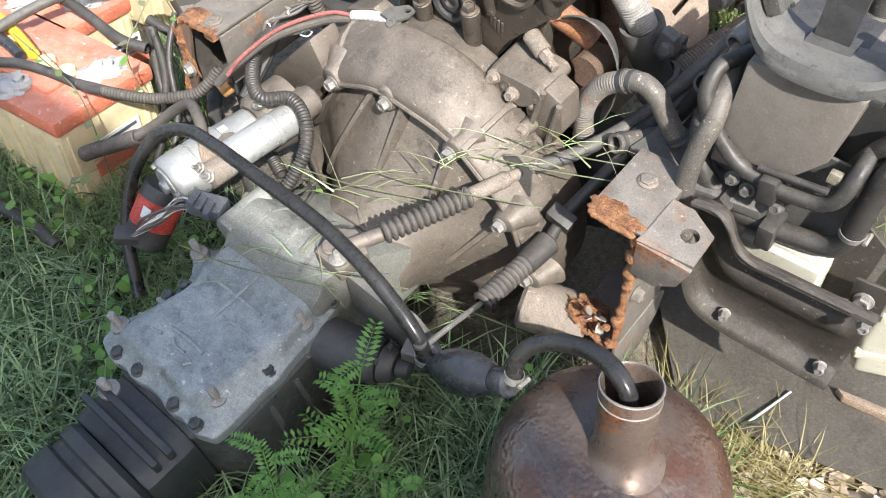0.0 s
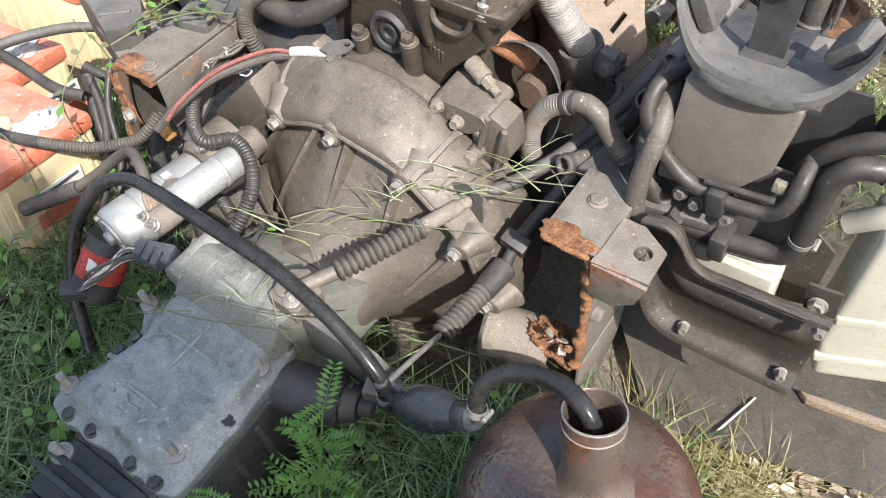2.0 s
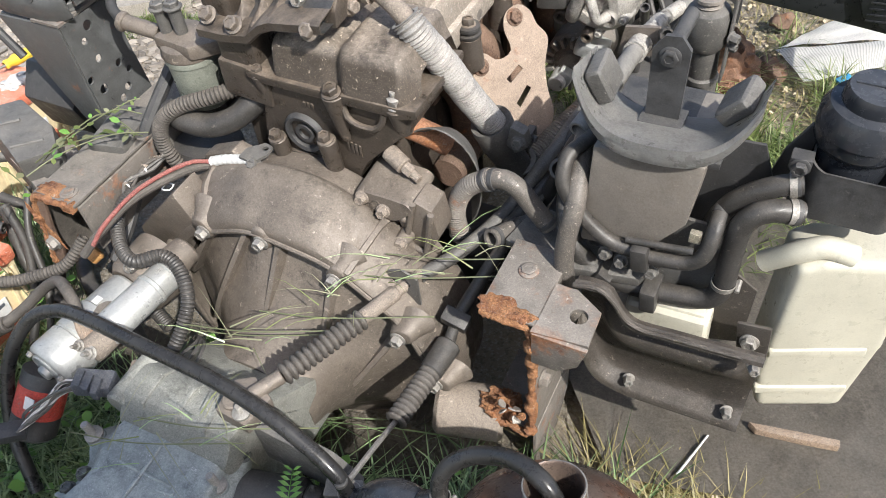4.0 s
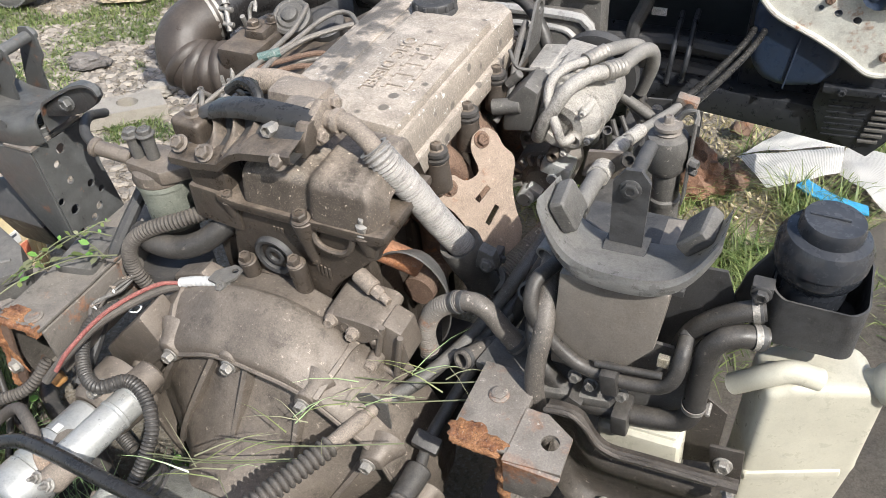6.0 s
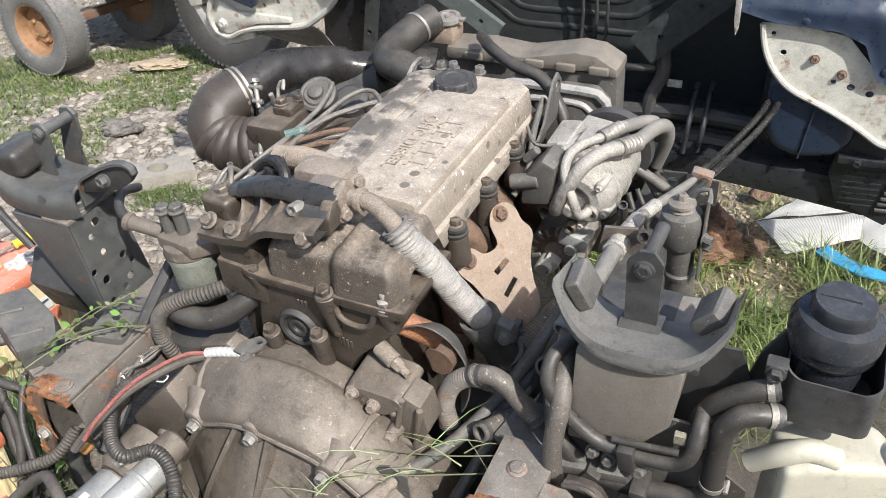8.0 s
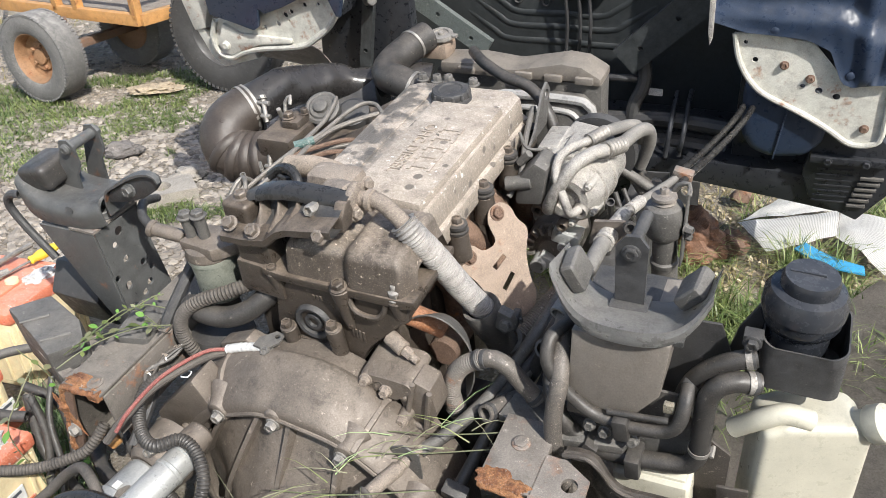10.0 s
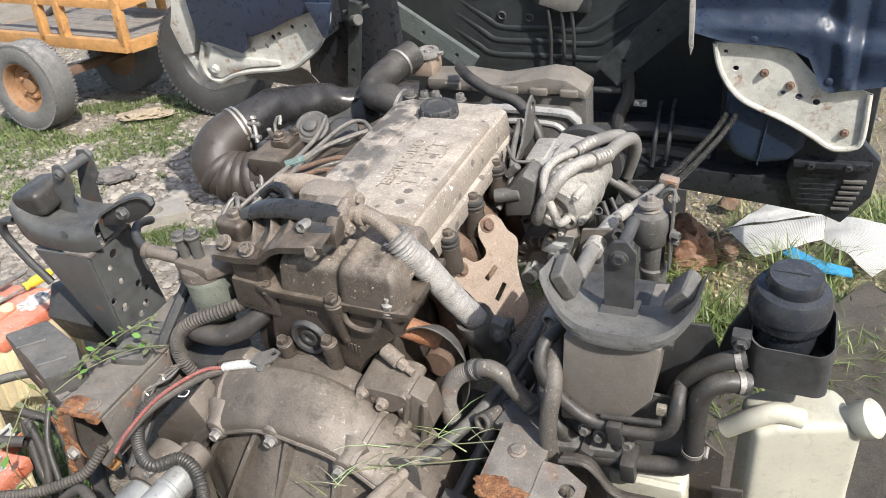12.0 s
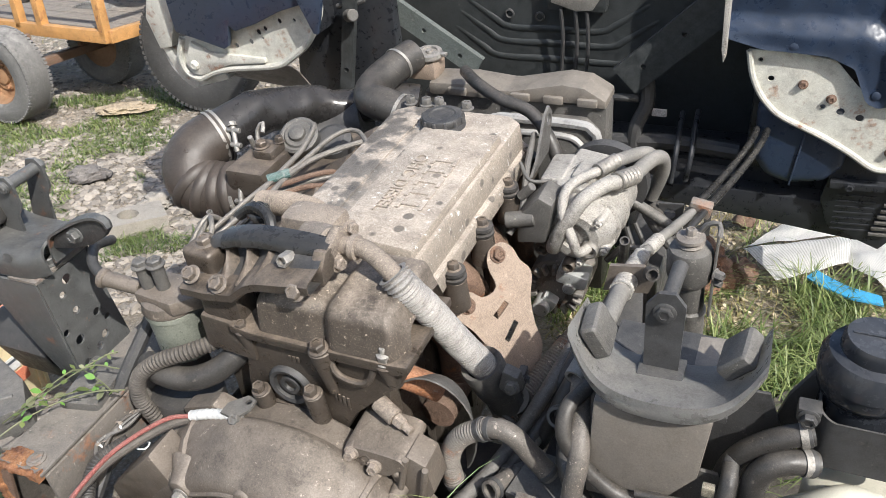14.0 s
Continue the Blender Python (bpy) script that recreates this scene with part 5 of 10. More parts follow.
tube(bm, [(0.13, 0.28, 0.285), (0.17, 0.28, 0.279), (0.20, 0.287, 0.265), (0.23, 0.30, 0.242)], 0.023, 18)
part("exhaust_stub", bm, RUSTORANGE, engine, "rusty exhaust stub")
bm = B()
rows = []
for i in range(15):
    a = radians(-35 + 170 * i / 14)
    rows.append([Vector((0.238 + (0.052 + 0.014 * k) * math.sin(a), 0.292 - 0.022 * k, 0.215 + (0.075 + 0.016 * k) * math.cos(a) * (1.0 if math.cos(a) > 0 else 1.3))) for k in range(3)])
skin(bm, rows, 0.003)
part("stub_shield", bm, GREYST, engine)
bm = B()
cyl(bm, (0.148, 0.225, 0.262), (0.188, 0.21, 0.250), 0.016, 0.016)
cyl(bm, (0.188, 0.21, 0.250), (0.206, 0.204, 0.245), 0.012, 0.012, 6)
cyl(bm, (0.204, 0.205, 0.245), (0.222, 0.198, 0.240), 0.008)
part("sensor", bm, TANCAST, engine)
# bracket on the bell's shoulder: a low block with bolts, and a hollow web beside it
bm = B()
loops = []
for y, k, dz in ((0.148, 0.94, 0.0), (0.151, 0.985, 0.0), (0.158, 1.0, 0.0), (0.20, 1.0, 0.004), (0.235, 0.98, 0.008)):
    loops.append([(0.168 + (q.x - 0.168) * k, y, 0.205 + (q.y - 0.205) * k + dz) for q in around([(0.112, 0.194), (0.114, 0.216), (0.130, 0.226), (0.205, 0.226), (0.226, 0.220), (0.231, 0.205), (0.214, 0.190), (0.186, 0.170), (0.150, 0.182)], 48)])
loft(bm, loops)
shoulder = part("shoulder_casting", bm, CAST, engine, angle=40)
bm = B()
prism(bm, [(0.186, 0.175), (0.228, 0.226), (0.262, 0.212), (0.272, 0.150), (0.246, 0.100), (0.206, 0.108)], "y", 0.158, 0.215, 0.006)
part("web", bm, CAST, shoulder)
for a, b in (((0.228, 0.222), (0.210, 0.140)), ((0.262, 0.208), (0.246, 0.108)), ((0.206, 0.112), (0.246, 0.104))):
    bm = B()
    tube(bm, [(a[0], 0.155, a[1]), ((a[0] + b[0]) / 2, 0.153, (a[1] + b[1]) / 2), (b[0], 0.150, b[1])], 0.006, 8, hollow=False)
    part("web_edge", bm, CAST, shoulder)
bm = B()
bmesh.ops.create_uvsphere(bm, u_segments=14, v_segments=8, radius=0.0085, matrix=Matrix.Translation((0.206, 0.156, 0.178)))
part("pip", bm, CAST, shoulder)
for x, y, z, full in ((0.130, 0.150, 0.213, 1), (0.141, 0.150, 0.194, 0), (0.154, 0.151, 0.203, 0), (0.172, 0.148, 0.196, 1), (0.206, 0.136, 0.138, 1)):
    bm = B()
    cyl(bm, (x, y + 0.05, z - 0.004), (x, y - 0.004, z), 0.017, 0.0135)
    boss = part("boss", bm, CAST, shoulder)
    bm = B()
    if full:
        bolt(bm, (x, y - 0.004, z), (0.1, -1, 0.25), 0.0092, 0.012)
        part("bolt", bm, TANCAST, boss)
    else:
        lathe(bm, [(0.006, -0.006), (0.006, 0.001), (0.009, 0.002), (0.010, -0.002)], (x, y - 0.004, z), (0.1, -1, 0.25), 18)
        part("bore_ring", bm, IRON, boss)

# compressor, alternator and belt side
CO, CD = Vector((0.350, 0.742, 0.296)), Vector((0.06, 1, 0.02)).normalized()
bm = B()
lathe(bm, [(0, -0.004), (0.030, -0.004), (0.033, -0.010), (0.052, -0.010), (0.058, -0.004), (0.068, 0.004), (0.074, 0.014), (0.076, 0.040), (0.081, 0.043), (0.081, 0.052), (0.077, 0.056), (0.077, 0.100), (0.082, 0.104), (0.082, 0.112), (0.077, 0.116), (0.077, 0.19), (0.07, 0.20), (0, 0.20)], CO, CD, 48)
for v in bm.verts:
    v.co += Vector((noise.noise(v.co * 60), noise.noise(v.co * 60 + Vector((9, 0, 0))), noise.noise(v.co * 60 + Vector((0, 9, 0))))) * 0.0014
comp = part("compressor", bm, PITTED, engine, "pitted silver air-conditioning compressor")
CM = Matrix.Translation(CO) @ frame_of(CD)
for k in range(6):
    a = k * math.tau / 6 + 0.35
    bm = B()
    cyl(bm, CM @ Vector((0.067 * math.cos(a), 0.067 * math.sin(a), 0.035)), CM @ Vector((0.067 * math.cos(a), 0.067 * math.sin(a), -0.006)), 0.012, 0.010)
    bolt(bm, CM @ Vector((0.067 * math.cos(a), 0.067 * math.sin(a), -0.006)), -CD, 0.0065, 0.008)
    part("bolt", bm, PITTED, comp)
for lo, hi, rot in (((0.300, 0.775, 0.352), (0.392, 0.93, 0.388), (0, 6, -4)), ((0.262, 0.79, 0.345), (0.315, 0.90, 0.392), (0, -8, 0)), ((0.325, 0.80, 0.380), (0.372, 0.86, 0.400), (0, 4, -4))):
    bm = B()
    box(bm, lo, hi, 0.010, rot, 3)
    part("casting_block", bm, PITTED, comp)
for x, z, r in ((0.283, 0.258, 0.017), (0.340, 0.222, 0.014), (0.384, 0.272, 0.019)):
    bm = B()
    lathe(bm, [(0, -0.010), (r * 0.45, -0.010), (r * 0.5, 0.006), (r * 0.8, 0.008), (r, 0.004), (r * 1.1, -0.02)], (x, 0.728, z), (0, -1, 0), 22)
    part("compressor_port", bm, STEEL if r > 0.018 else IRON, comp)
LINE_A = [(0.309, 0.722, 0.268), (0.318, 0.708, 0.295), (0.340, 0.708, 0.343), (0.371, 0.730, 0.393), (0.401, 0.775, 0.403), (0.416, 0.81, 0.391), (0.431, 0.84, 0.383)]
LINE_B = [(0.381, 0.724, 0.280), (0.368, 0.700, 0.282), (0.352, 0.700, 0.322), (0.331, 0.715, 0.366), (0.332, 0.740, 0.400), (0.350, 0.775, 0.410), (0.375, 0.82, 0.405), (0.390, 0.845, 0.404)]
for pts, r in ((LINE_A, 0.0155), (LINE_B, 0.0105)):
    bm = B()
    tube(bm, pts, r, 16)
    part("metal_line", bm, PITTED, comp)
for pts, r in (([(0.416, 0.81, 0.391), (0.443, 0.865, 0.380)], 0.0205), ([(0.375, 0.82, 0.405), (0.402, 0.866, 0.408)], 0.0165)):
    bm = B()
    tube(bm, pts, r, 18, pitch=0.011, depth=0.10)
    part("crimp_sleeve", bm, STEEL, comp)
for pts, r in (([(0.440, 0.86, 0.381), (0.463, 0.925, 0.384), (0.478, 0.965, 0.368), (0.478, 0.99, 0.32), (0.455, 1.01, 0.24)], 0.0165), ([(0.400, 0.862, 0.408), (0.440, 0.925, 0.397), (0.458, 0.96, 0.375), (0.458, 1.00, 0.32)], 0.0145)):
    bm = B()
    tube(bm, pts, r, 16)
    part("rubber_line", bm, FADED2, comp)
bm = B()
lathe(bm, [(0.06, 0), (0.075, 0.002), (0.094, 0.004), (0.094, 0.03), (0.088, 0.032), (0.084, 0.018), (0.06, 0.018)], CO + CD * 0.205, CD, 36)
part("pulley", bm, BLACKST, comp)
bm = B()
lathe(bm, [(0, -0.01), (0.03, -0.01), (0.034, 0), (0.062, 0.004), (0.068, 0.012), (0.068, 0.12), (0, 0.12)], (0.292, 0.785, 0.105), (0, 1, 0), 36)
alt = part("alternator", bm, SCALED, engine, "dark finned alternator")
for k in range(16):
    a = k * math.tau / 16
    bm = B()
    box(bm, (-0.004, -0.012, 0.045), (0.004, 0.004, 0.066), 0.001)
    bm.transform(Matrix.Translation((0.292, 0.785, 0.105)) @ Matrix.Rotation(a, 4, "Y"))
    part("fin", bm, STEEL, alt)
bm = B()
box(bm, (0.305, 0.745, 0.150), (0.375, 0.80, 0.185), 0.008, (0, 12, 0))
box(bm, (0.262, 0.75, 0.06), (0.30, 0.785, 0.10), 0.008, (0, 30, 0))
cyl(bm, (0.270, 0.735, 0.075), (0.270, 0.79, 0.075), 0.020)
cyl(bm, (0.335, 0.74, 0.145), (0.335, 0.79, 0.145), 0.014)
part("alternator_lug", bm, SILVER, alt)
bm = B()
prism(bm, [(0.235, 0.28), (0.30, 0.29), (0.315, 0.385), (0.285, 0.40), (0.24, 0.35)], "y", 0.70, 0.78, 0.01)
cyl(bm, (0.215, 0.70, 0.335), (0.275, 0.71, 0.345), 0.017)
cyl(bm, (0.235, 0.74, 0.37), (0.262, 0.74, 0.40), 0.010)
part("compressor_bracket", bm, GREYST, engine)
bm = B()
plate(bm, [(0.80, 0.38), (0.92, 0.38), (0.95, 0.46), (0.93, 0.485), (0.90, 0.475), (0.84, 0.40)], [(0.925, 0.455, 0.014)], "x", 0.235, 0.241)
part("lifting_eye", bm, GREYST, engine)
for pts, r in (([(0.22, 0.79, 0.42), (0.25, 0.76, 0.40), (0.29, 0.80, 0.385), (0.33, 0.86, 0.39)], 0.004), ([(0.215, 0.90, 0.43), (0.225, 0.82, 0.40), (0.235, 0.74, 0.33), (0.22, 0.70, 0.30)], 0.007),
               ([(0.45, 1.0, 0.20), (0.50, 0.93, 0.19), (0.56, 0.90, 0.15)], 0.014), ([(0.47, 0.99, 0.13), (0.46, 0.90, 0.12), (0.47, 0.82, 0.11)], 0.008)):
    bm = B()
    tube(bm, pts, r, 10)
    part("small_hose", bm, GREYST, engine)

# top hose, intake trunk and radiator neck
bm = B()
ELBOW = [(-0.375, 0.66, 0.350), (-0.425, 0.648, 0.336), (-0.480, 0.633, 0.338), (-0.525, 0.632, 0.360), (-0.540, 0.655, 0.392), (-0.535, 0.698, 0.412), (-0.517, 0.745, 0.418)]
tube(bm, ELBOW, 0.065, 28)
intake = part("intake_hose", bm, TRUNK, engine, "fat black rubber intake elbow")
line = spline(ELBOW, 0.01)
for k in range(4):
    bm = B()
    q = 5 + k * 3
    lathe(bm, [(0.060, -0.015), (0.0665, -0.012), (0.0705, -0.005), (0.0715, 0.0), (0.0705, 0.005), (0.0665, 0.012), (0.060, 0.015)], line[q], line[q + 1] - line[q - 1], 32)
    part("fold", bm, TRUNK, intake)
for off in (0.0, 0.013):
    bm = B()
    ring_clamp(bm, (-0.524 + off * 0.5, 0.733 + off, 0.417), (0.5, 1, 0.1), 0.066, 0.007)
    part("hose_clamp", bm, STEEL, intake)
for p, d in (((-0.452, 0.725, 0.462), (0.35, -0.5, -0.8)), ((-0.372, 0.612, 0.392), (0.1, -0.45, -0.9))):
    bm = B()
    q = Vector(p)
    dv = Vector(d).normalized()
    cyl(bm, q, q + dv * 0.062, 0.006)
    cyl(bm, q + dv * 0.010 - Vector((0.018, 0, 0)), q + dv * 0.010 + Vector((0.018, 0, 0)), 0.006)
    cyl(bm, q + dv * 0.045 - Vector((0.014, 0, 0)), q + dv * 0.045 + Vector((0.014, 0, 0)), 0.006)
    bolt(bm, q, -dv, 0.008, 0.008)
    part("clamp_screw", bm, STEEL, intake, "bright clamp screw with trunnions")
bm = B()
ring_clamp(bm, (-0.405, 0.652, 0.333), (-1, -0.25, -0.25), 0.066, 0.010)
part("hose_clamp", bm, STEEL, intake)
bm = B()
tube(bm, [(-0.520, 0.735, 0.419), (-0.487, 0.83, 0.432), (-0.452, 0.92, 0.414), (-0.402, 1.01, 0.378), (-0.315, 1.07, 0.366), (-0.22, 1.105, 0.366), (-0.17, 1.12, 0.36)], 0.058, 32, hollow=False, r1=0.046)
bm.normal_update()
for v in bm.verts:
    # crushed soft duct: broad dents and one long crease
    n = noise.noise(v.co * 9.0 + Vector((3, 1, 7))) * 0.016 + noise.noise(v.co * 26.0) * 0.005
    v.co += v.normal * n * ease(0.76, 0.83, v.co.y)
part("intake_trunk", bm, worn("soft_black_duct", (0.020, 0.019, 0.019), 0.25, 0.0, 0.22, (0.17, 0.15, 0.13), spots=0.04, bump=0.1, grain=0.2, scale=0.6), engine, "crumpled shiny black rubber intake duct", 60)
bm = B()
tube(bm, [(-0.47, 0.80, 0.20), (-0.47, 0.93, 0.25), (-0.40, 1.02, 0.30), (-0.30, 1.06, 0.32)], 0.08, 20, hollow=False)
part("air_duct", bm, BLACKST, engine, "black duct in the shade below the trunk")
bm = B()
tube(bm, [(-0.12, 0.955, 0.41), (-0.17, 0.955, 0.43), (-0.225, 0.975, 0.435), (-0.245, 1.04, 0.44), (-0.225, 1.12, 0.455), (-0.20, 1.18, 0.465)], 0.042, 20)
part("radiator_hose", bm, RUBBER, engine, "black rubber top radiator hose")
for p, d in (((-0.14, 0.955, 0.418), (-1, 0.05, 0.3)), ((-0.222, 1.13, 0.457), (0.3, 1, 0.2))):
    bm = B()
    ring_clamp(bm, p, d, 0.043, 0.008)
    part("hose_clamp", bm, STEEL, engine)
for pts, r, m in (([(-0.365, 0.69, 0.425), (-0.37, 0.71, 0.47), (-0.355, 0.715, 0.485), (-0.35, 0.70, 0.47)], 0.005, STEEL), ([(-0.385, 0.71, 0.40), (-0.38, 0.69, 0.46)], 0.006, STEEL), ([(-0.36, 0.49, 0.33), (-0.355, 0.48, 0.40)], 0.007, STEEL)):
    bm = B()
    tube(bm, pts, r, 8)
    part("hook", bm, m, engine)
for p in ((-0.09, 0.925, 0.46), (-0.02, 0.93, 0.46), (0.05, 0.925, 0.46), (-0.05, 0.925, 0.46)):
    bm = B()
    bolt(bm, p, (0, 0, 1), 0.011, 0.014)
    part("bolt", bm, GREYST, engine)
bm = B()
tube(bm, [(-0.05, 1.16, 0.44), (0.02, 1.06, 0.46), (0.10, 1.00, 0.455), (0.18, 0.985, 0.435), (0.235, 0.95, 0.39), (0.26, 0.93, 0.34)], 0.015, 14)
part("overflow_hose", bm, RUBBER, engine)

# raised lettering, and the maker's badge as plain blocks
def lettering(words, size, at, depth, parent, mat, turn):
    cu = bpy.data.curves.new("lettering", "FONT")
    cu.body, cu.size, cu.extrude, cu.align_x = words, size, depth, "CENTER"
    tmp = bpy.data.objects.new("tmp", cu)
    me = bpy.data.meshes.new_from_object(tmp)
    bpy.data.objects.remove(tmp)
    me.transform(pose(*at, 0, 0, turn))
    bm = B()
    bm.from_mesh(me)
    return part("lettering", bm, mat, parent)


lettering("OHC DIESEL", 0.038, (0.045, 0.575, 0.4785), 0.003, rocker, COVER, -90)
for i in range(5):
    y = 0.49 + i * 0.040
    bm = B()
    box(bm, (0.082, y, 0.474), (0.090, y + 0.03, 0.4812), 0.001)
    box(bm, (0.128, y, 0.474), (0.136, y + 0.03, 0.4812), 0.001)
    box(bm, (0.088, y + 0.011, 0.474), (0.130, y + 0.019, 0.4812), 0.001)
    part("badge", bm, COVER, rocker)

# ---- chassis front, cut off behind the mounts ----
chassis = thing("chassis_frame", (0.45, 0.3, -0.34), "cut-off grey truck chassis rails with rusted ends", "chassis")


def rail(x_open, x_web, y0, y1, z_top, z_low, name):
    """A channel open towards x_open with its upright at x_web."""
    bm = B()
    k = 0.007 if x_web > x_open else -0.007
    prism(bm, [(x_open, z_top), (x_web, z_top), (x_web, z_low), (x_open, z_low), (x_open, z_low + 0.007), (x_web - k, z_low + 0.007), (x_web - k, z_top - 0.007), (x_open, z_top - 0.007)], "y", y0, y1, 0.002)
    return part(name, bm, SCALED if x_web > 0 else RAILDARK, chassis)


rail(0.405, 0.505, 0.035, 0.195, 0.168, -0.175, "rail")
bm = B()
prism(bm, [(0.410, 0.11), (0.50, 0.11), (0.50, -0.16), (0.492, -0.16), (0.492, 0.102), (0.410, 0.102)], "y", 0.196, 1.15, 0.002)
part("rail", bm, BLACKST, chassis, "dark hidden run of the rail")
bm = B()
prism(bm, [(-0.365, 0.208), (-0.472, 0.208), (-0.556, -0.045), (-0.53, -0.045), (-0.53, -0.038), (-0.546, -0.038), (-0.466, 0.201), (-0.365, 0.201)], "y", -0.070, 1.15, 0.002)
part("rail", bm, RAILDARK, chassis, "dusty dark rail with rust streaks")


def torn_edge(pts, name):
    """A ragged rusted lip along a cut: a flaky uneven strip with hanging drips."""
    bm = B()
    rnd = random.Random(len(pts))
    line = spline(pts, 0.004)
    rows = []
    for i, p in enumerate(line):
        w = 0.006 + 0.012 * abs(noise.noise(Vector((i * 0.11, len(pts), 0)))) + 0.0015 * noise.noise(Vector((i * 0.5, 3, len(pts))))
        d = (line[min(i + 1, len(line) - 1)] - line[max(0, i - 1)]).normalized()
        side = d.cross(Vector((0, 1, 0))).normalized()
        row = []
        for k in range(8):
            a = k * math.tau / 8
            r = w * rnd.uniform(0.7, 1.25)
            row.append(bm.verts.new(p + side * r * math.cos(a) + Vector((0, 1, 0)) * r * 0.9 * math.sin(a) + d * rnd.uniform(-0.001, 0.001)))
        rows.append(row)
    for a, b in zip(rows, rows[1:]):
        for k in range(8):
            bm.faces.new((a[k], a[(k + 1) % 8], b[(k + 1) % 8], b[k]))
    bm.faces.new(rows[0])
    bm.faces.new(rows[-1])
    bmesh.ops.recalc_face_normals(bm, faces=bm.faces[:])
    return part(name, bm, RUSTY, chassis, "ragged orange rust along the torch cut", 60)


def rust_scab(at, size, seed, tilt=(0, 0, 0), name="rust_scab"):
    """A flaking patch of scale with a ragged outline, lying on the steel."""
    bm = B()
    rows = []
    for i in range(22):
        row = []
        for k in range(40):
            a, u = k * math.tau / 39, i / 21
            r = u * (1 + 0.35 * noise.noise(Vector((math.cos(a) * 2, math.sin(a) * 2, seed))) + 0.18 * noise.noise(Vector((math.cos(a) * 6, math.sin(a) * 6, seed + 3))))
            x, y = size[0] * r * math.cos(a), size[1] * r * math.sin(a)
            h = (1 - u ** 3) * size[2] * (0.55 + 0.8 * abs(noise.noise(Vector((x * 70, y * 70, seed)))) + 0.4 * noise.noise(Vector((x * 210, y * 210, seed))))
            row.append(Vector((x, y, h - 0.0015 * (u > 0.95))))
        rows.append(row)
    skin(bm, rows)
    bm.transform(Matrix.Translation(at) @ pose(0, 0, 0, *tilt))
    return part(name, bm, RUSTY, chassis, "flaking orange-brown scale", 60)


rust_scab((0.432, 0.052, 0.1675), (0.034, 0.022, 0.006), 1)
rust_scab((0.475, 0.046, 0.1675), (0.028, 0.014, 0.005), 2)
rust_scab((0.4985, 0.034, 0.05), (0.010, 0.060, 0.005), 3, (90, 0, 0))
rust_scab((0.4985, 0.034, -0.09), (0.011, 0.055, 0.006), 4, (90, 0, 0))
rust_scab((-0.435, -0.050, 0.2075), (0.040, 0.020, 0.005), 5)
rust_scab((-0.395, -0.066, 0.196), (0.022, 0.016, 0.005), 6, (70, 0, 0))
rust_scab((-0.50, -0.0735, 0.11), (0.012, 0.060, 0.003), 7, (90, -18, 0))
torn_edge([(0.407, 0.034, 0.16), (0.45, 0.032, 0.158), (0.495, 0.032, 0.15), (0.50, 0.032, 0.06), (0.498, 0.03, -0.06), (0.495, 0.028, -0.168), (0.45, 0.026, -0.165), (0.41, 0.022, -0.168)], "rust_edge")
torn_edge([(-0.552, -0.072, -0.03), (-0.514, -0.072, 0.08), (-0.472, -0.073, 0.195), (-0.42, -0.073, 0.203), (-0.368, -0.07, 0.203)], "rust_edge")
bm = B()
bmesh.ops.create_icosphere(bm, subdivisions=5, radius=1)
for v in bm.verts:
    k = 1 + 0.55 * noise.noise(v.co * 1.6) + 0.32 * noise.noise(v.co * 4.5) + 0.16 * noise.noise(v.co * 11)
    v.co = Vector((0.435 + v.co.x * 0.040 * k, 0.05 + v.co.y * 0.025 * k, -0.148 + v.co.z * 0.028 * k))
part("rust_lump", bm, RUSTY, chassis, "flaking lump of grey and orange rust", 60)
bm = B()
prism(bm, [(0.036, -0.176), (0.20, -0.176), (0.222, -0.205), (0.213, -0.278), (0.12, -0.38), (0.03, -0.38)], "x", 0.500, 0.506, 0.001)
part("web_plate", bm, SCALED, chassis)
# grey scale flakes standing out of the lower rust
flaky = random.Random(5)
for k in range(8):
    bm = B()
    c = Vector((0.463 + flaky.uniform(-0.022, 0.022), 0.028 - 0.006 - flaky.uniform(0, 0.006), -0.098 + flaky.uniform(-0.02, 0.02)))
    m = Matrix.Translation(c) @ Euler((flaky.uniform(-0.9, 0.9), flaky.uniform(-0.9, 0.9), flaky.uniform(0, 3))).to_matrix().to_4x4()
    prism(bm, [(flaky.uniform(0.6, 1.1) * 0.010 * math.cos(a * math.tau / 7), flaky.uniform(0.5, 1.0) * 0.010 * math.sin(a * math.tau / 7)) for a in range(7)], "z", -0.0012, 0.0012, 0.0)
    bm.transform(m)
    part("scale_flake", bm, (PITTED, SCALED, RUSTY)[k % 3], chassis, "pale flake of rust scale")
# tab with a hole on the right rail
bm = B()
plate(bm, [(0.500, 0.022), (0.592, 0.030), (0.590, 0.098), (0.540, 0.128), (0.502, 0.128)], [(0.560, 0.078, 0.015)], "z", 0.160, 0.168)
prism(bm, [(0.502, 0.165), (0.594, 0.165), (0.580, 0.115), (0.545, 0.085), (0.502, 0.085)], "y", 0.020, 0.028, 0.002)
part("tab_bracket", bm, SCALED, chassis, "grey tab bracket with a round hole")
bm = B()
bolt(bm, (0.506, 0.06, -0.02), (1, 0, 0), 0.012, 0.012)
part("bolt", bm, SCALED, chassis)
bm = B()
bolt(bm, (0.452, 0.135, 0.168), (0, 0, 1), 0.012, 0.004)
part("bolt", bm, SCALED, chassis)
bm = B()
prism(bm, [(0.38, 0.20), (0.50, 0.18), (0.62, 0.20), (0.66, 0.28), (0.40, 0.30)], "z", 0.13, 0.15, 0.004)
part("cross_plate", bm, GREYST, chassis)
bm = B()
box(bm, (-0.36, 0.34, -0.12), (0.41, 0.44, -0.04), 0.01)
part("crossmember", bm, BLACKST, chassis)
bm = B()
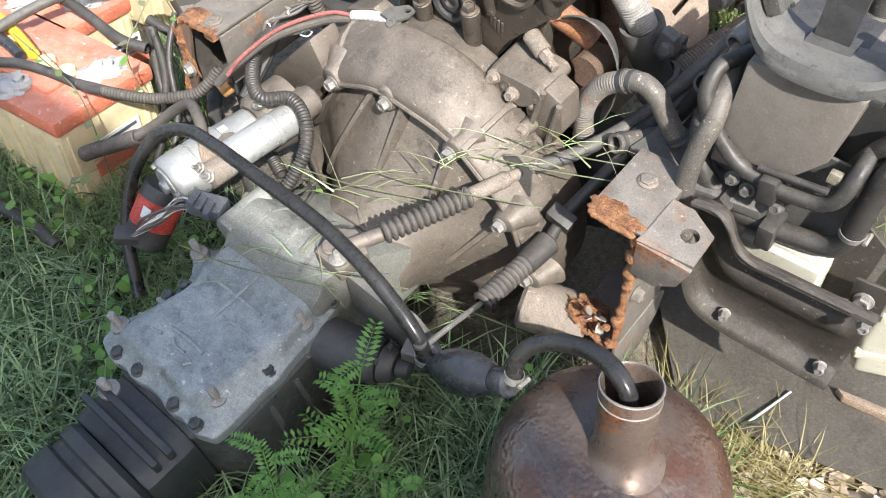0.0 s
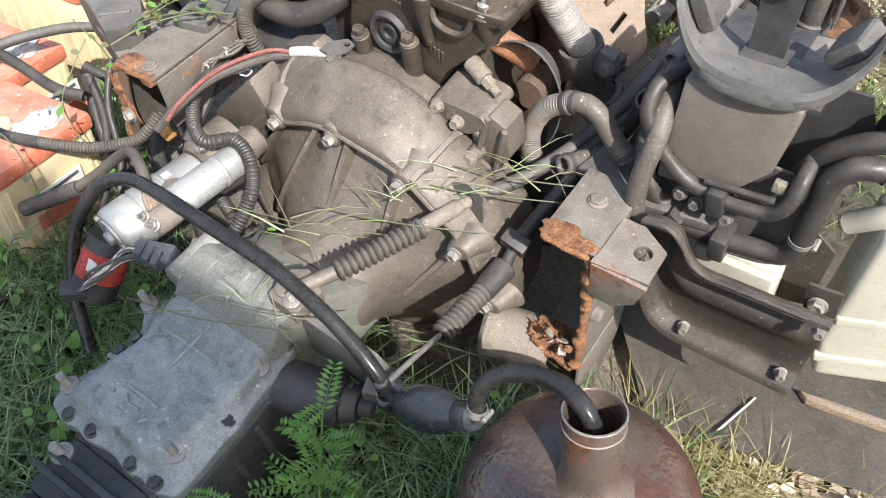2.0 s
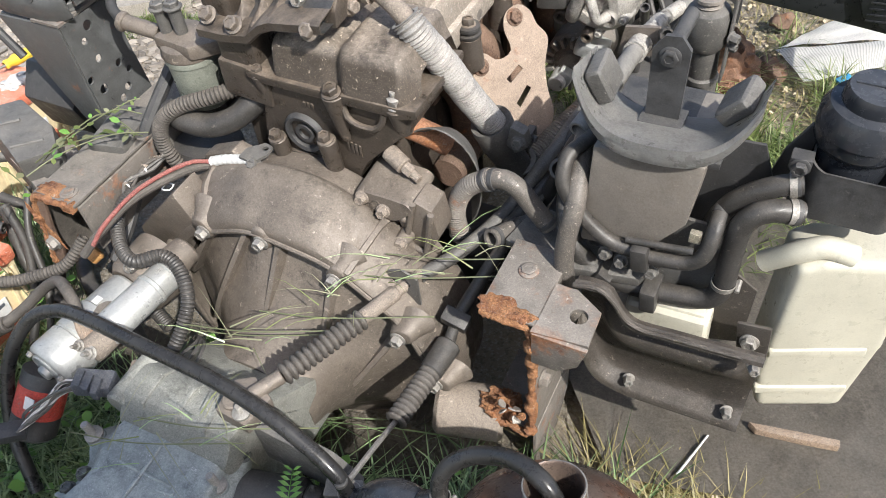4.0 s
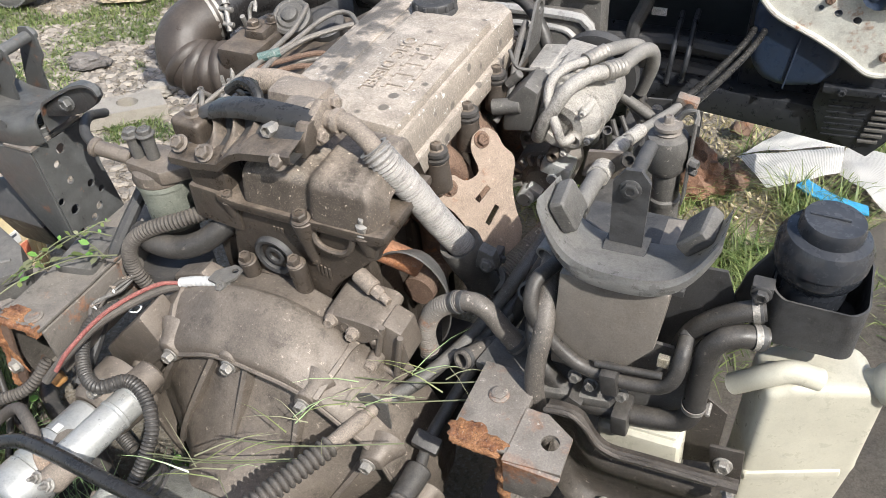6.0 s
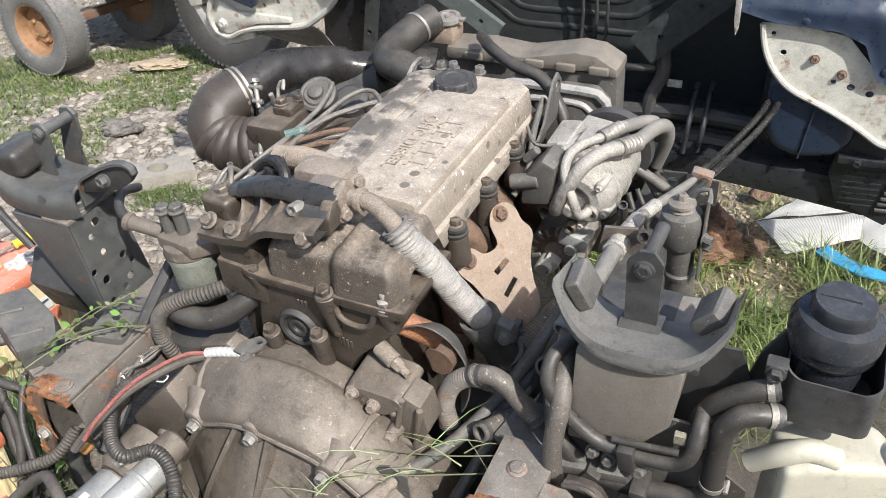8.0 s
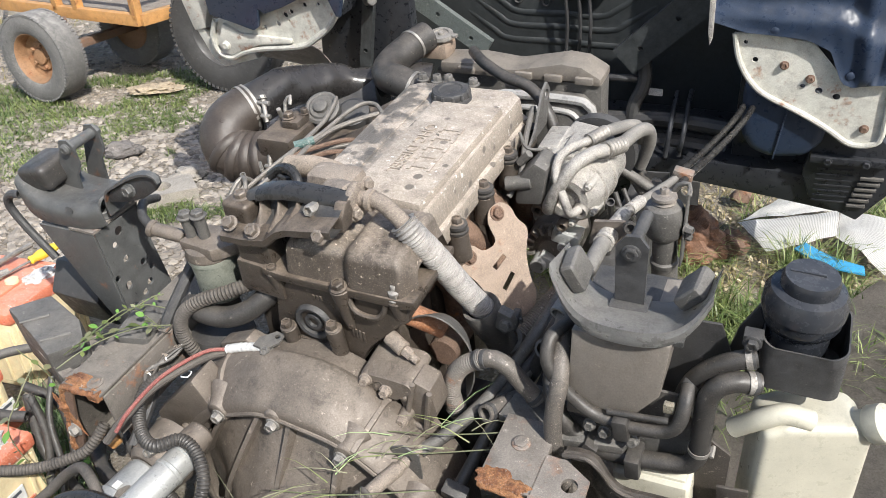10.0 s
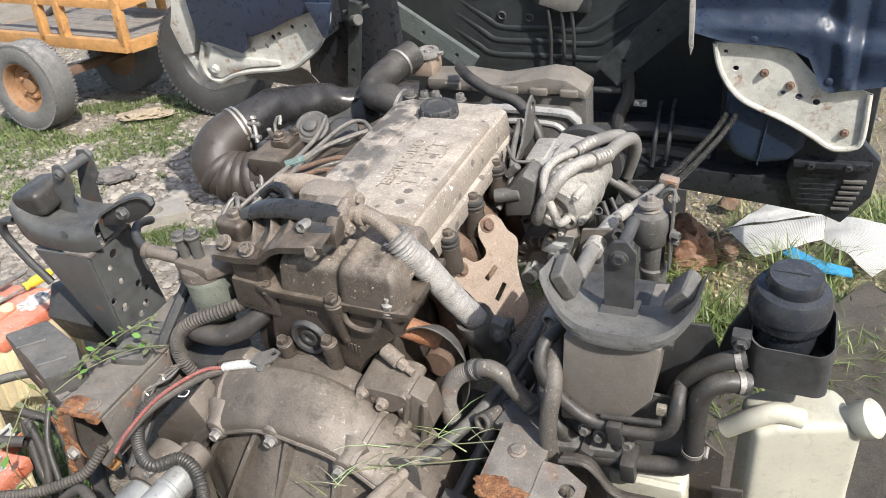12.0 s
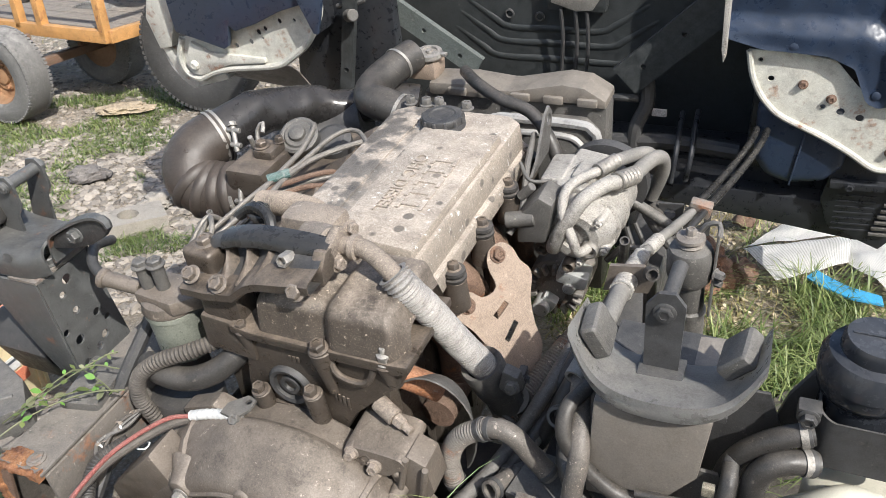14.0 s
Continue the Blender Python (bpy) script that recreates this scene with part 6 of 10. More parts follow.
plate(bm, [(0.20, 0.06), (0.34, 0.04), (0.36, -0.16), (0.24, -0.22), (0.20, -0.10)], [(0.31, -0.05, 0.012)], "y", 0.26, 0.266)
part("gusset", bm, GREYST, chassis)
bm = B()
cyl(bm, (0.30, 0.02, -0.19), (0.43, 0.06, -0.20), 0.055, seg=28)
part("tube_stub", bm, TANCAST, chassis, "pale dusty tube end")
# left rail: bolt, boxes behind the rail
bm = B()
bolt(bm, (-0.500, -0.074, 0.060), (-0.1, -1, 0.1), 0.012, 0.012)
part("bolt", bm, STEEL, chassis)
bm = B()
bolt(bm, (-0.40, -0.045, 0.208), (0, 0, 1), 0.012, 0.003)
part("bolt", bm, RAILDARK, chassis)
bm = B()
prism(bm, [(-0.83, 0.085), (-0.76, 0.16), (-0.62, 0.115), (-0.55, 0.06), (-0.60, -0.005), (-0.68, 0.03)], "z", 0.03, 0.185, 0.010)
boxb = part("box_bracket", bm, GREYST, chassis, "dusty dark pressed-steel box bracket")
for dx in (0.0, 0.10):
    bm = B()
    tube(bm, [(-0.75 + dx, 0.055 - dx * 0.3, 0.186), (-0.70 + dx, 0.10 - dx * 0.3, 0.186)], 0.004, 6, hollow=False)
    part("pressed_line", bm, GREYST, boxb)
bm = B()
box(bm, (-0.3685, -0.064, 0.085), (-0.3625, 0.36, 0.198), 0.001)
part("rail_cheek", bm, RAILDARK, chassis)
bm = B()
prism(bm, [(-0.472, 0.202), (-0.446, 0.198), (-0.482, 0.10), (-0.492, 0.04), (-0.522, -0.03), (-0.550, -0.03)], "y", -0.074, -0.067, 0.001)
part("rail_lip", bm, RUSTPIPE, chassis, "rust-stained folded rail edge")
bm = B()
plate(bm, [(-0.70, 0.035), (-0.60, 0.125), (-0.535, 0.089), (-0.52, 0.02), (-0.573, -0.01)], [(-0.574, 0.030, 0.012)], "z", 0.123, 0.130)
part("tab_plate", bm, SCALED, chassis, "grey tab plate with a round hole")
bm = B()
prism(bm, [(0.25, 0.02), (0.31, 0.02), (0.33, 0.17), (0.27, 0.19), (0.22, 0.12)], "x", -0.86, -0.70, 0.006)
part("step_plate", bm, BLACKST, chassis)
bm = B()
box(bm, (-0.47, 0.07, 0.16), (-0.385, 0.20, 0.225), 0.012, (0, 0, 12))
part("clamp_block", bm, GREYST, chassis)
bm = B()
tube(bm, [(-0.37, -0.05, 0.03), (-0.375, 0.05, 0.10), (-0.38, 0.14, 0.20), (-0.36, 0.26, 0.30)], 0.014, 10)
part("brake_line", bm, BLACKST, chassis)


def saddle_sheet(bm, x0, x1, y_front, y_back, z_mid, rise, bulge, tilt=0.0, power=2.6, fall=0.0):
    """A bent saddle: low in the middle, horns at both ends, its front edge bowed and turned down."""
    n, k = 28, 7
    grid = []
    for i in range(n + 1):
        s = -1 + 2 * i / n
        row = []
        for j in range(k + 2):
            v = max(0, j - 2) / (k - 1)
            yf = y_front + bulge * s * s
            y = yf + (y_back + bulge * 0.5 * s * s - yf) * v
            z = z_mid + rise * abs(s) ** power + tilt * s + 0.006 * math.sin(v * math.pi) * (1 - s * s) - fall * v
            if j == 0:
                y, z = yf + 0.002, z - 0.034 * (1 - 0.15 * s * s)
            elif j == 1:
                y, z = yf - 0.004, z - 0.012
            row.append(bm.verts.new((x0 + (x1 - x0) * i / n, y, z)))
        grid.append(row)
    fs = [bm.faces.new((grid[i][j], grid[i + 1][j], grid[i + 1][j + 1], grid[i][j + 1])) for i in range(n) for j in range(k + 1)]
    bmesh.ops.solidify(bm, geom=fs, thickness=0.007)
    bmesh.ops.recalc_face_normals(bm, faces=bm.faces[:])


PEDST = worn("brown_grey_mount_steel", (0.165, 0.146, 0.125), 0.42, 0.1, 0.5, (0.30, 0.265, 0.22), spots=0.15, grime=0.6, grain=0.26, scale=0.7)


def right_mount():
    th = thing("cab_mount", (0.6, 0.3, 0.168), "dusty grey steel cab mount with a horned saddle", "mount", "cab mounts on the chassis")
    bm = B()
    prism(bm, [(0.519, 0.392), (0.684, 0.400), (0.674, 0.285), (0.632, 0.225), (0.60, 0.205), (0.512, 0.195)], "y", 0.222, 0.40, 0.007)
    for v in bm.verts:
        if v.co.y < 0.30:
            v.co.y -= (0.40 - v.co.z) * 0.06
    part("pedestal", bm, PEDST, th)
    bm = B()
    box(bm, (0.52, 0.24, 0.385), (0.70, 0.40, 0.398), 0.003, (0, 0, 0))
    part("shim", bm, BLACKST, th)
    bm = B()
    prism(bm, [(0.66, 0.395), (0.75, 0.40), (0.775, 0.33), (0.74, 0.16), (0.64, 0.14), (0.62, 0.22)], "y", 0.300, 0.306, 0.002)
    part("side_gusset", bm, BLACKST, th, "black gusset plate behind the mount")
    bm = B()
    saddle_sheet(bm, 0.481, 0.738, 0.203, 0.322, 0.434, 0.088, 0.026, 0.004, 4.2, 0.032)
    part("saddle", bm, MOUNTST, th)
    for lo, hi, rot in (((0.498, 0.245, 0.448), (0.526, 0.312, 0.505), (0, -28, 4)), ((0.688, 0.250, 0.452), (0.716, 0.318, 0.506), (0, 40, -4))):
        bm = B()
        box(bm, lo, hi, 0.010, rot, 3)
        part("rubber_block", bm, GREYST, th)
    bm = B()
    plate(bm, [(0.576, 0.418), (0.625, 0.42), (0.627, 0.54), (0.612, 0.560), (0.590, 0.558), (0.574, 0.535)], [], "y", 0.283, 0.290)
    post = part("strap", bm, BLACKST, th)
    bm = B()
    bolt(bm, (0.60, 0.283, 0.527), (0, -1, 0.1), 0.011, 0.006)
    cyl(bm, (0.60, 0.285, 0.535), (0.605, 0.37, 0.545), 0.011)
    part("pin", bm, BLACKST, th)
    bm = B()
    box(bm, (0.570, 0.262, 0.416), (0.634, 0.31, 0.424), 0.002)
    part("weld_plate", bm, BLACKST, th)
    return th


right_mount()


MOUNTDK = worn("slate_mount_steel", (0.072, 0.073, 0.071), 0.4, 0.1, 0.36, (0.235, 0.225, 0.205), rust=0.05, spots=0.12, grime=0.5, grain=0.3)


def left_mount():
    th = thing("cab_mount", (-0.6, 0.3, 0.168), "dusty dark steel cab mount with two upright ears", "mount", "cab mounts on the chassis")
    bm = B()
    holes = [(0.236, 0.370, 0.011), (0.214, 0.346, 0.008), (0.226, 0.298, 0.009), (0.186, 0.270, 0.008), (0.265, 0.262, 0.009), (0.262, 0.204, 0.0095), (0.240, 0.189, 0.009), (0.206, 0.236, 0.011), (0.283, 0.235, 0.008), (0.200, 0.180, 0.008)]
    plate(bm, [(0.178, 0.40), (0.300, 0.395), (0.318, 0.16), (0.178, 0.13)], holes, "x", -0.532, -0.527)
    part("side_plate", bm, MOUNTDK, th, "dark plate pierced with small holes")
    bm = B()
    prism(bm, [(-0.700, 0.395), (-0.534, 0.398), (-0.534, 0.12), (-0.572, 0.12), (-0.625, 0.22)], "y", 0.176, 0.182, 0.002)
    prism(bm, [(-0.700, 0.395), (-0.534, 0.398), (-0.534, 0.12), (-0.572, 0.12), (-0.625, 0.22)], "y", 0.308, 0.314, 0.002)
    box(bm, (-0.700, 0.183, 0.390), (-0.534, 0.307, 0.396), 0.002)
    part("pedestal", bm, MOUNTDK, th)
    bm = B()
    rows = []
    for i in range(29):
        f = i / 28
        q = 2 * f - 1
        x = -0.748 + 0.240 * f
        y0 = 0.184 + 0.018 * q ** 4
        top = 0.450 + 0.045 * max(0.0, -q) ** 2.2 + 0.020 * max(0.0, q) ** 6
        low = 0.404 + 0.050 * max(0.0, -q) ** 5 + 0.012 * max(0.0, q) ** 4
        row = [(x, y0 + 0.003, low), (x, y0, low + 0.004), (x, y0, top - 0.020)]
        for k in range(1, 7):
            a = k / 6 * math.pi / 2
            row.append((x, y0 + 0.022 * (1 - math.cos(a)), top - 0.020 + 0.020 * math.sin(a)))
        row += [(x, 0.24, top - 0.004), (x, 0.28, top - 0.010), (x, 0.318, top - 0.016), (x, 0.322, top - 0.03), (x, 0.322, low)]
        rows.append(row)
    skin(bm, rows, 0.006)
    part("saddle", bm, MOUNTDK, th, "pressed saddle with a deep rounded skirt", 50)
    bm = B()
    lathe(bm, [(0, 0), (0.012, 0), (0.012, 0.0012), (0, 0.0012)], (-0.585, 0.1835, 0.448), (0, -1, 0.4), 20, squash=(1.0, 0.7))
    part("drain_hole_plug", bm, BLACKST, th)
    bm = B()
    box(bm, (-0.742, 0.205, 0.462), (-0.655, 0.305, 0.522), 0.018, (4, -10, 0), 4)
    part("rubber_block", bm, RUBBER, th)
    for y in (0.262, 0.335):
        bm = B()
        plate(bm, [(-0.692, 0.415), (-0.628, 0.415), (-0.618, 0.485), (-0.597, 0.512), (-0.594, 0.560), (-0.606, 0.574), (-0.632, 0.570), (-0.658, 0.510)], [], "y", y - 0.003, y + 0.003)
        part("ear", bm, MOUNTDK, th)
    bm = B()
    cyl(bm, (-0.615, 0.25, 0.553), (-0.615, 0.35, 0.553), 0.012)
    bolt(bm, (-0.615, 0.258, 0.553), (0, -1, 0), 0.009, 0.007)
    part("pin", bm, MOUNTDK, th)
    bm = B()
    # horn of the saddle: a cupped flange with a dark oval pad bolted into it
    horn = [(-0.506, 0.430), (-0.503, 0.462), (-0.490, 0.492), (-0.455, 0.514), (-0.415, 0.536), (-0.375, 0.553), (-0.345, 0.559), (-0.329, 0.552), (-0.325, 0.540)]
    line = spline([(x, 0, z) for x, z in horn], 0.006)
    skin(bm, [[(q.x, 0.214 + deep * (0.056 - 0.048 * i / len(line)), q.z) for deep in (0, 0.2, 0.6, 1.0)] for i, q in enumerate(line)], 0.005)
    part("horn", bm, MOUNTDK, th, "", 50)
    bm = B()
    prism(bm, [(-0.500, 0.458), (-0.498, 0.470), (-0.485, 0.489), (-0.452, 0.508), (-0.413, 0.530), (-0.374, 0.547), (-0.346, 0.553), (-0.334, 0.546), (-0.334, 0.530), (-0.352, 0.512), (-0.391, 0.488), (-0.435, 0.472), (-0.475, 0.464)], "y", 0.222, 0.236, 0.004)
    part("wing", bm, BLACKST, th, "oval dark pad in the horn")
    bm = B()
    bolt(bm, (-0.420, 0.222, 0.506), (0, -1, 0.1), 0.011, 0.012)
    part("bolt", bm, MOUNTDK, th)
    bm = B()
    plate(bm, [(-0.600, 0.174), (-0.527, 0.174), (-0.527, 0.316), (-0.600, 0.316)], [[(-0.545, 0.185), (-0.536, 0.185), (-0.536, 0.29), (-0.545, 0.29)]], "z", 0.400, 0.406)
    part("top_plate", bm, SCALED, th, "rust-edged top plate with a slot")
    for p in ((-0.548, 0.235, 0.406),):
        bm = B()
        bolt(bm, p, (0, 0, 1), 0.013, 0.012)
        part("bolt", bm, MOUNTDK, th)
    bm = B()
    tube(bm, [(-0.79, 0.22, 0.43), (-0.83, 0.22, 0.42), (-0.85, 0.22, 0.385), (-0.82, 0.22, 0.32), (-0.77, 0.22, 0.25)], 0.010, 10)
    part("rail_tube", bm, BLACKST, th)
    return th


left_mount()

# carrier tray and the small white tank behind it
tray = thing("carrier_tray", (0.68, 0.15, -0.10), "dusty black pressed-steel carrier tray bolted to the chassis", "tray")
top_line = spline([(0.534, 0, 0.186), (0.560, 0, 0.192), (0.588, 0, 0.190), (0.603, 0, 0.168), (0.618, 0, 0.142), (0.642, 0, 0.124), (0.70, 0, 0.128), (0.77, 0, 0.133), (0.838, 0, 0.139)], 0.006)
low_line = spline([(0.545, 0, 0.06), (0.556, 0, 0.0), (0.574, 0, -0.045), (0.60, 0, -0.070), (0.64, 0, -0.080), (0.70, 0, -0.079), (0.77, 0, -0.077), (0.836, 0, -0.074)], 0.006)
rows = []
for i in range(37):
    u = i / 36
    a, b = top_line[round(u * (len(top_line) - 1))], low_line[round(u * (len(low_line) - 1))]
    row = []
    for v, y in ((0.0, 0.134), (0.0, 0.122), (0.035, 0.120), (0.06, 0.126), (0.09, 0.150), (0.16, 0.156), (0.22, 0.154), (0.28, 0.143), (0.34, 0.138), (0.40, 0.139), (0.46, 0.148), (0.54, 0.157), (0.70, 0.158), (0.82, 0.154), (0.88, 0.146), (0.92, 0.128), (0.97, 0.122), (1.0, 0.121), (1.02, 0.127)):
        flat = 1 - ease(0.12, 0.22, u) * ease(0.03, 0.10, 1 - u)
        y = y + (0.155 - y) * flat if 0.2 < v < 0.5 else y
        q = a.lerp(b, v)
        row.append((q.x, y, q.z))
    rows.append(row)
bm = B()
skin(bm, rows, 0.0035)
part("tray_panel", bm, TRAYST, tray, "pressed panel with a long swage and rolled lips", 50)
bm = B()
tube(bm, [(q.x, 0.122, q.z + 0.001) for q in top_line[::6]], 0.0042, 8)
part("rolled_edge", bm, TRAYST, tray)
for p in ((0.641, 0.140, -0.050), (0.811, 0.140, -0.045), (0.826, 0.126, 0.120)):
    bm = B()
    bolt(bm, p, (0.2, -1, 0.3), 0.0075, 0.016)
    part("bolt", bm, STEEL, tray)
bm = B()
prism(bm, [(0.785, 0.11), (0.838, 0.118), (0.846, 0.03), (0.80, 0.012)], "y", 0.205, 0.212, 0.003)
prism(bm, [(0.745, 0.20), (0.80, 0.16), (0.80, 0.02), (0.745, 0.0)], "y", 0.238, 0.245, 0.003)
part("tank_bracket", bm, TRAYST, tray)
bm = B()
bolt(bm, (0.812, 0.203, 0.075), (0, -1, 0.2), 0.011, 0.012)
part("bolt", bm, STEEL, tray)
bm = B()
box(bm, (0.606, 0.195, -0.05), (0.748, 0.30, 0.092), 0.016, (0, -3, 0), 3)
box(bm, (0.625, 0.205, 0.086), (0.735, 0.29, 0.098), 0.005, (0, -3, 0))
solo("washer_tank", bm, CREAM, "small dusty white plastic washer tank", "tank", base=(0.675, 0.25, -0.05))

# large translucent tank
tank = thing("expansion_tank", (0.92, 0.28, -0.2), "large cream plastic expansion tank with a spout and a cap", "tank")
bm = B()
prism(bm, [(0.843, 0.240), (0.88, 0.254), (0.995, 0.252), (1.020, 0.222), (1.022, 0.05), (1.005, -0.14), (0.86, -0.155), (0.842, -0.05)], "y", 0.232, 0.325, 0.018, seg=4)
for z in (-0.085, 0.03):
    box(bm, (0.845, 0.228, z - 0.012), (1.0, 0.245, z + 0.012), 0.008, (0, -6, 0), 3)
bmesh.ops.rotate(bm, cent=(0.845, 0.232, 0), matrix=Matrix.Rotation(radians(20), 3, "Z"), verts=bm.verts[:])
body = part("tank_body", bm, CREAM, tank)
bm = B()
tube(bm, [(0.91, 0.275, 0.255), (0.872, 0.266, 0.268), (0.838, 0.258, 0.252), (0.795, 0.265, 0.205)], 0.018, 16)
part("spout", bm, CREAM, tank)
bm = B()
cyl(bm, (0.972, 0.315, 0.222), (1.000, 0.310, 0.248), 0.026, 0.024)
lathe(bm, [(0, 0), (0.031, 0), (0.033, 0.004), (0.033, 0.026), (0.029, 0.030), (0, 0.030)], (0.998, 0.310, 0.242), (0.75, -0.15, 0.6), 30)
part("cap", bm, CREAM, tank)

# black reservoir in its square holder
res = thing("fluid_reservoir", (0.87, 0.33, 0.28), "black plastic fluid reservoir with a domed cap", "reservoir")
bm = B()
lathe(bm, [(0, -0.02), (0.045, -0.02), (0.052, 0), (0.052, 0.095), (0.058, 0.10), (0.062, 0.11), (0.062, 0.125), (0.064, 0.127), (0.064, 0.150), (0.056, 0.165), (0.044, 0.170), (0.043, 0.185), (0.040, 0.192), (0.0, 0.193)], (0.857, 0.345, 0.308), (0.05, 0, 1), 48)
part("canister", bm, BLACKPL, res)
bm = B()
box(bm, (0.834, 0.343, 0.499), (0.886, 0.347, 0.5035), 0.001)
part("cap_seam", bm, BLACKPL, res)
bm = B()
ring = []
for cx, cy, a0 in ((0.918, 0.383, 0), (0.834, 0.383, 90), (0.834, 0.300, 180), (0.918, 0.300, 270)):
    ring += [(cx + 0.022 * math.cos(radians(a0 + 15 * k)), cy + 0.022 * math.sin(radians(a0 + 15 * k))) for k in range(7)]
rows = []
for k, s, z0 in ((0, 0.90, 0.298), (1, 1.0, 0.304), (2, 1.0, None), (3, 0.955, None), (4, 0.955, 0.306), (5, 0.0, 0.306)):
    rows.append([bm.verts.new((0.876 + (x - 0.876) * s, 0.3415 + (y - 0.3415) * s, z0 if z0 else 0.400 - 0.014 * math.cos((x - 0.876) / 0.064 * 1.57) * (y < 0.30))) for x, y in ring] if s else [])
m = len(ring)
bm.faces.new(rows[0][::-1])
for a, b in zip(rows[:5], rows[1:5]):
    for k in range(m):
        bm.faces.new((a[k], a[(k + 1) % m], b[(k + 1) % m], b[k]))
bm.faces.new(rows[4])
bmesh.ops.recalc_face_normals(bm, faces=bm.faces[:])
part("holder", bm, BLACKST, res, "square black steel holder")
bm = B()
prism(bm, [(0.76, 0.30), (0.815, 0.32), (0.815, 0.42), (0.80, 0.425), (0.775, 0.37)], "y", 0.335, 0.345, 0.002)
box(bm, (0.785, 0.275, 0.388), (0.815, 0.30, 0.41), 0.003)
bolt(bm, (0.80, 0.275, 0.398), (0, -1, 0), 0.010, 0.010)
part("holder_arm", bm, BLACKST, res)

# hoses on the right side
FADED = worn("faded_grey_rubber", (0.088, 0.078, 0.068), 0.48, 0.0, 0.55, (0.29, 0.25, 0.21), spots=0.4, bump=0.15, grime=0.8, grain=0.45)
for name, pts, r, mat, lab, corr in (
        ("hose", [(0.812, 0.277, 0.367), (0.785, 0.270, 0.360), (0.755, 0.265, 0.342), (0.728, 0.262, 0.312), (0.712, 0.262, 0.275), (0.705, 0.262, 0.235)], 0.0165, RUBBER, "dusty black rubber hose", 0),
        ("hose", [(0.822, 0.262, 0.325), (0.795, 0.252, 0.330), (0.768, 0.242, 0.325), (0.750, 0.235, 0.295), (0.747, 0.228, 0.235), (0.748, 0.222, 0.172), (0.738, 0.219, 0.140), (0.715, 0.217, 0.127), (0.642, 0.214, 0.116), (0.575, 0.212, 0.118), (0.530, 0.212, 0.140), (0.497, 0.216, 0.180), (0.470, 0.26, 0.215), (0.455, 0.36, 0.235)], 0.0178, RUBBER, "thick dusty rubber hose", 0),
        ("hose", [(0.716, 0.262, 0.300), (0.716, 0.225, 0.285), (0.712, 0.206, 0.248), (0.694, 0.202, 0.224), (0.660, 0.200, 0.216), (0.627, 0.200, 0.213), (0.572, 0.200, 0.221), (0.540, 0.200, 0.240), (0.505, 0.202, 0.275), (0.480, 0.208, 0.315), (0.478, 0.235, 0.348), (0.494, 0.275, 0.352), (0.50, 0.33, 0.335)], 0.0125, RUBBER, "thin dusty rubber hose", 0),
        ("hose", [(0.470, 0.40, 0.315), (0.482, 0.30, 0.335), (0.498, 0.23, 0.318), (0.506, 0.195, 0.285), (0.502, 0.178, 0.240), (0.500, 0.170, 0.190), (0.505, 0.166, 0.140), (0.522, 0.160, 0.090), (0.548, 0.150, 0.030)], 0.0165, FADED, "worn dusty rubber hose", 0),
        ("hose", [(0.591, 0.200, 0.238), (0.638, 0.199, 0.245), (0.694, 0.202, 0.250)], 0.006, RUBBER, "", 0),
        ("hose", [(0.338, 0.240, 0.246), (0.365, 0.240, 0.254), (0.392, 0.240, 0.240), (0.420, 0.240, 0.204), (0.448, 0.240, 0.170)], 0.0175, FADED, "faded dusty rubber hose end", 0),
        ("sleeve", [(0.270, 0.240, 0.070), (0.263, 0.240, 0.130), (0.275, 0.240, 0.180), (0.300, 0.240, 0.218), (0.342, 0.240, 0.248)], 0.0190, SCALED, "grey ribbed heat sleeve", 0.006),
        ("sleeve", [(0.43, 0.62, 0.20), (0.385, 0.53, 0.165), (0.34, 0.43, 0.13), (0.315, 0.36, 0.11)], 0.026, SCALED, "grey ribbed heat sleeve", 0.006),
        ("hose", [(0.37, 0.60, 0.13), (0.36, 0.45, 0.10), (0.35, 0.30, 0.08), (0.36, 0.18, 0.04)], 0.019, RUBBER, "", 0),
        ("hose", [(0.425, 0.58, 0.17), (0.41, 0.46, 0.155), (0.395, 0.36, 0.15), (0.36, 0.24, 0.12)], 0.013, RUBBER, "", 0),
        ("hose", [(0.45, 0.55, 0.20), (0.455, 0.45, 0.215), (0.44, 0.37, 0.20), (0.455, 0.31, 0.25), (0.45, 0.27, 0.28)], 0.017, RUBBER, "", 0),
        ("pipe", [(0.298, 0.28, -0.05), (0.345, 0.285, 0.05), (0.385, 0.30, 0.13), (0.409, 0.42, 0.15), (0.44, 0.55, 0.19)], 0.011, GREYST, "dusty dark pipe beside the chassis rail", 0),
        ("pipe", [(0.344, 0.32, 0.06), (0.397, 0.34, 0.122), (0.436, 0.35, 0.235), (0.455, 0.42, 0.27), (0.47, 0.52, 0.27)], 0.014, RUBBER, "thick black pipe beside the cab mount", 0),
        ("pipe", [(0.36, 0.40, 0.10), (0.41, 0.42, 0.20), (0.435, 0.50, 0.245), (0.46, 0.62, 0.26)], 0.010, BLACKST, "slim black pipe beside the cab mount", 0),
        ("hose", [(0.355, 0.195, 0.145), (0.378, 0.255, 0.125), (0.40, 0.32, 0.11)], 0.0175, FADED, "open dusty hose end", 0)):
    bm = B()
    tube(bm, pts, r, 16, pitch=corr, depth=0.12)
    h = thing(name, pts[-1], lab or "dusty black rubber hose", "hose", "hoses beside the engine")
    part("tube", bm, mat, h)
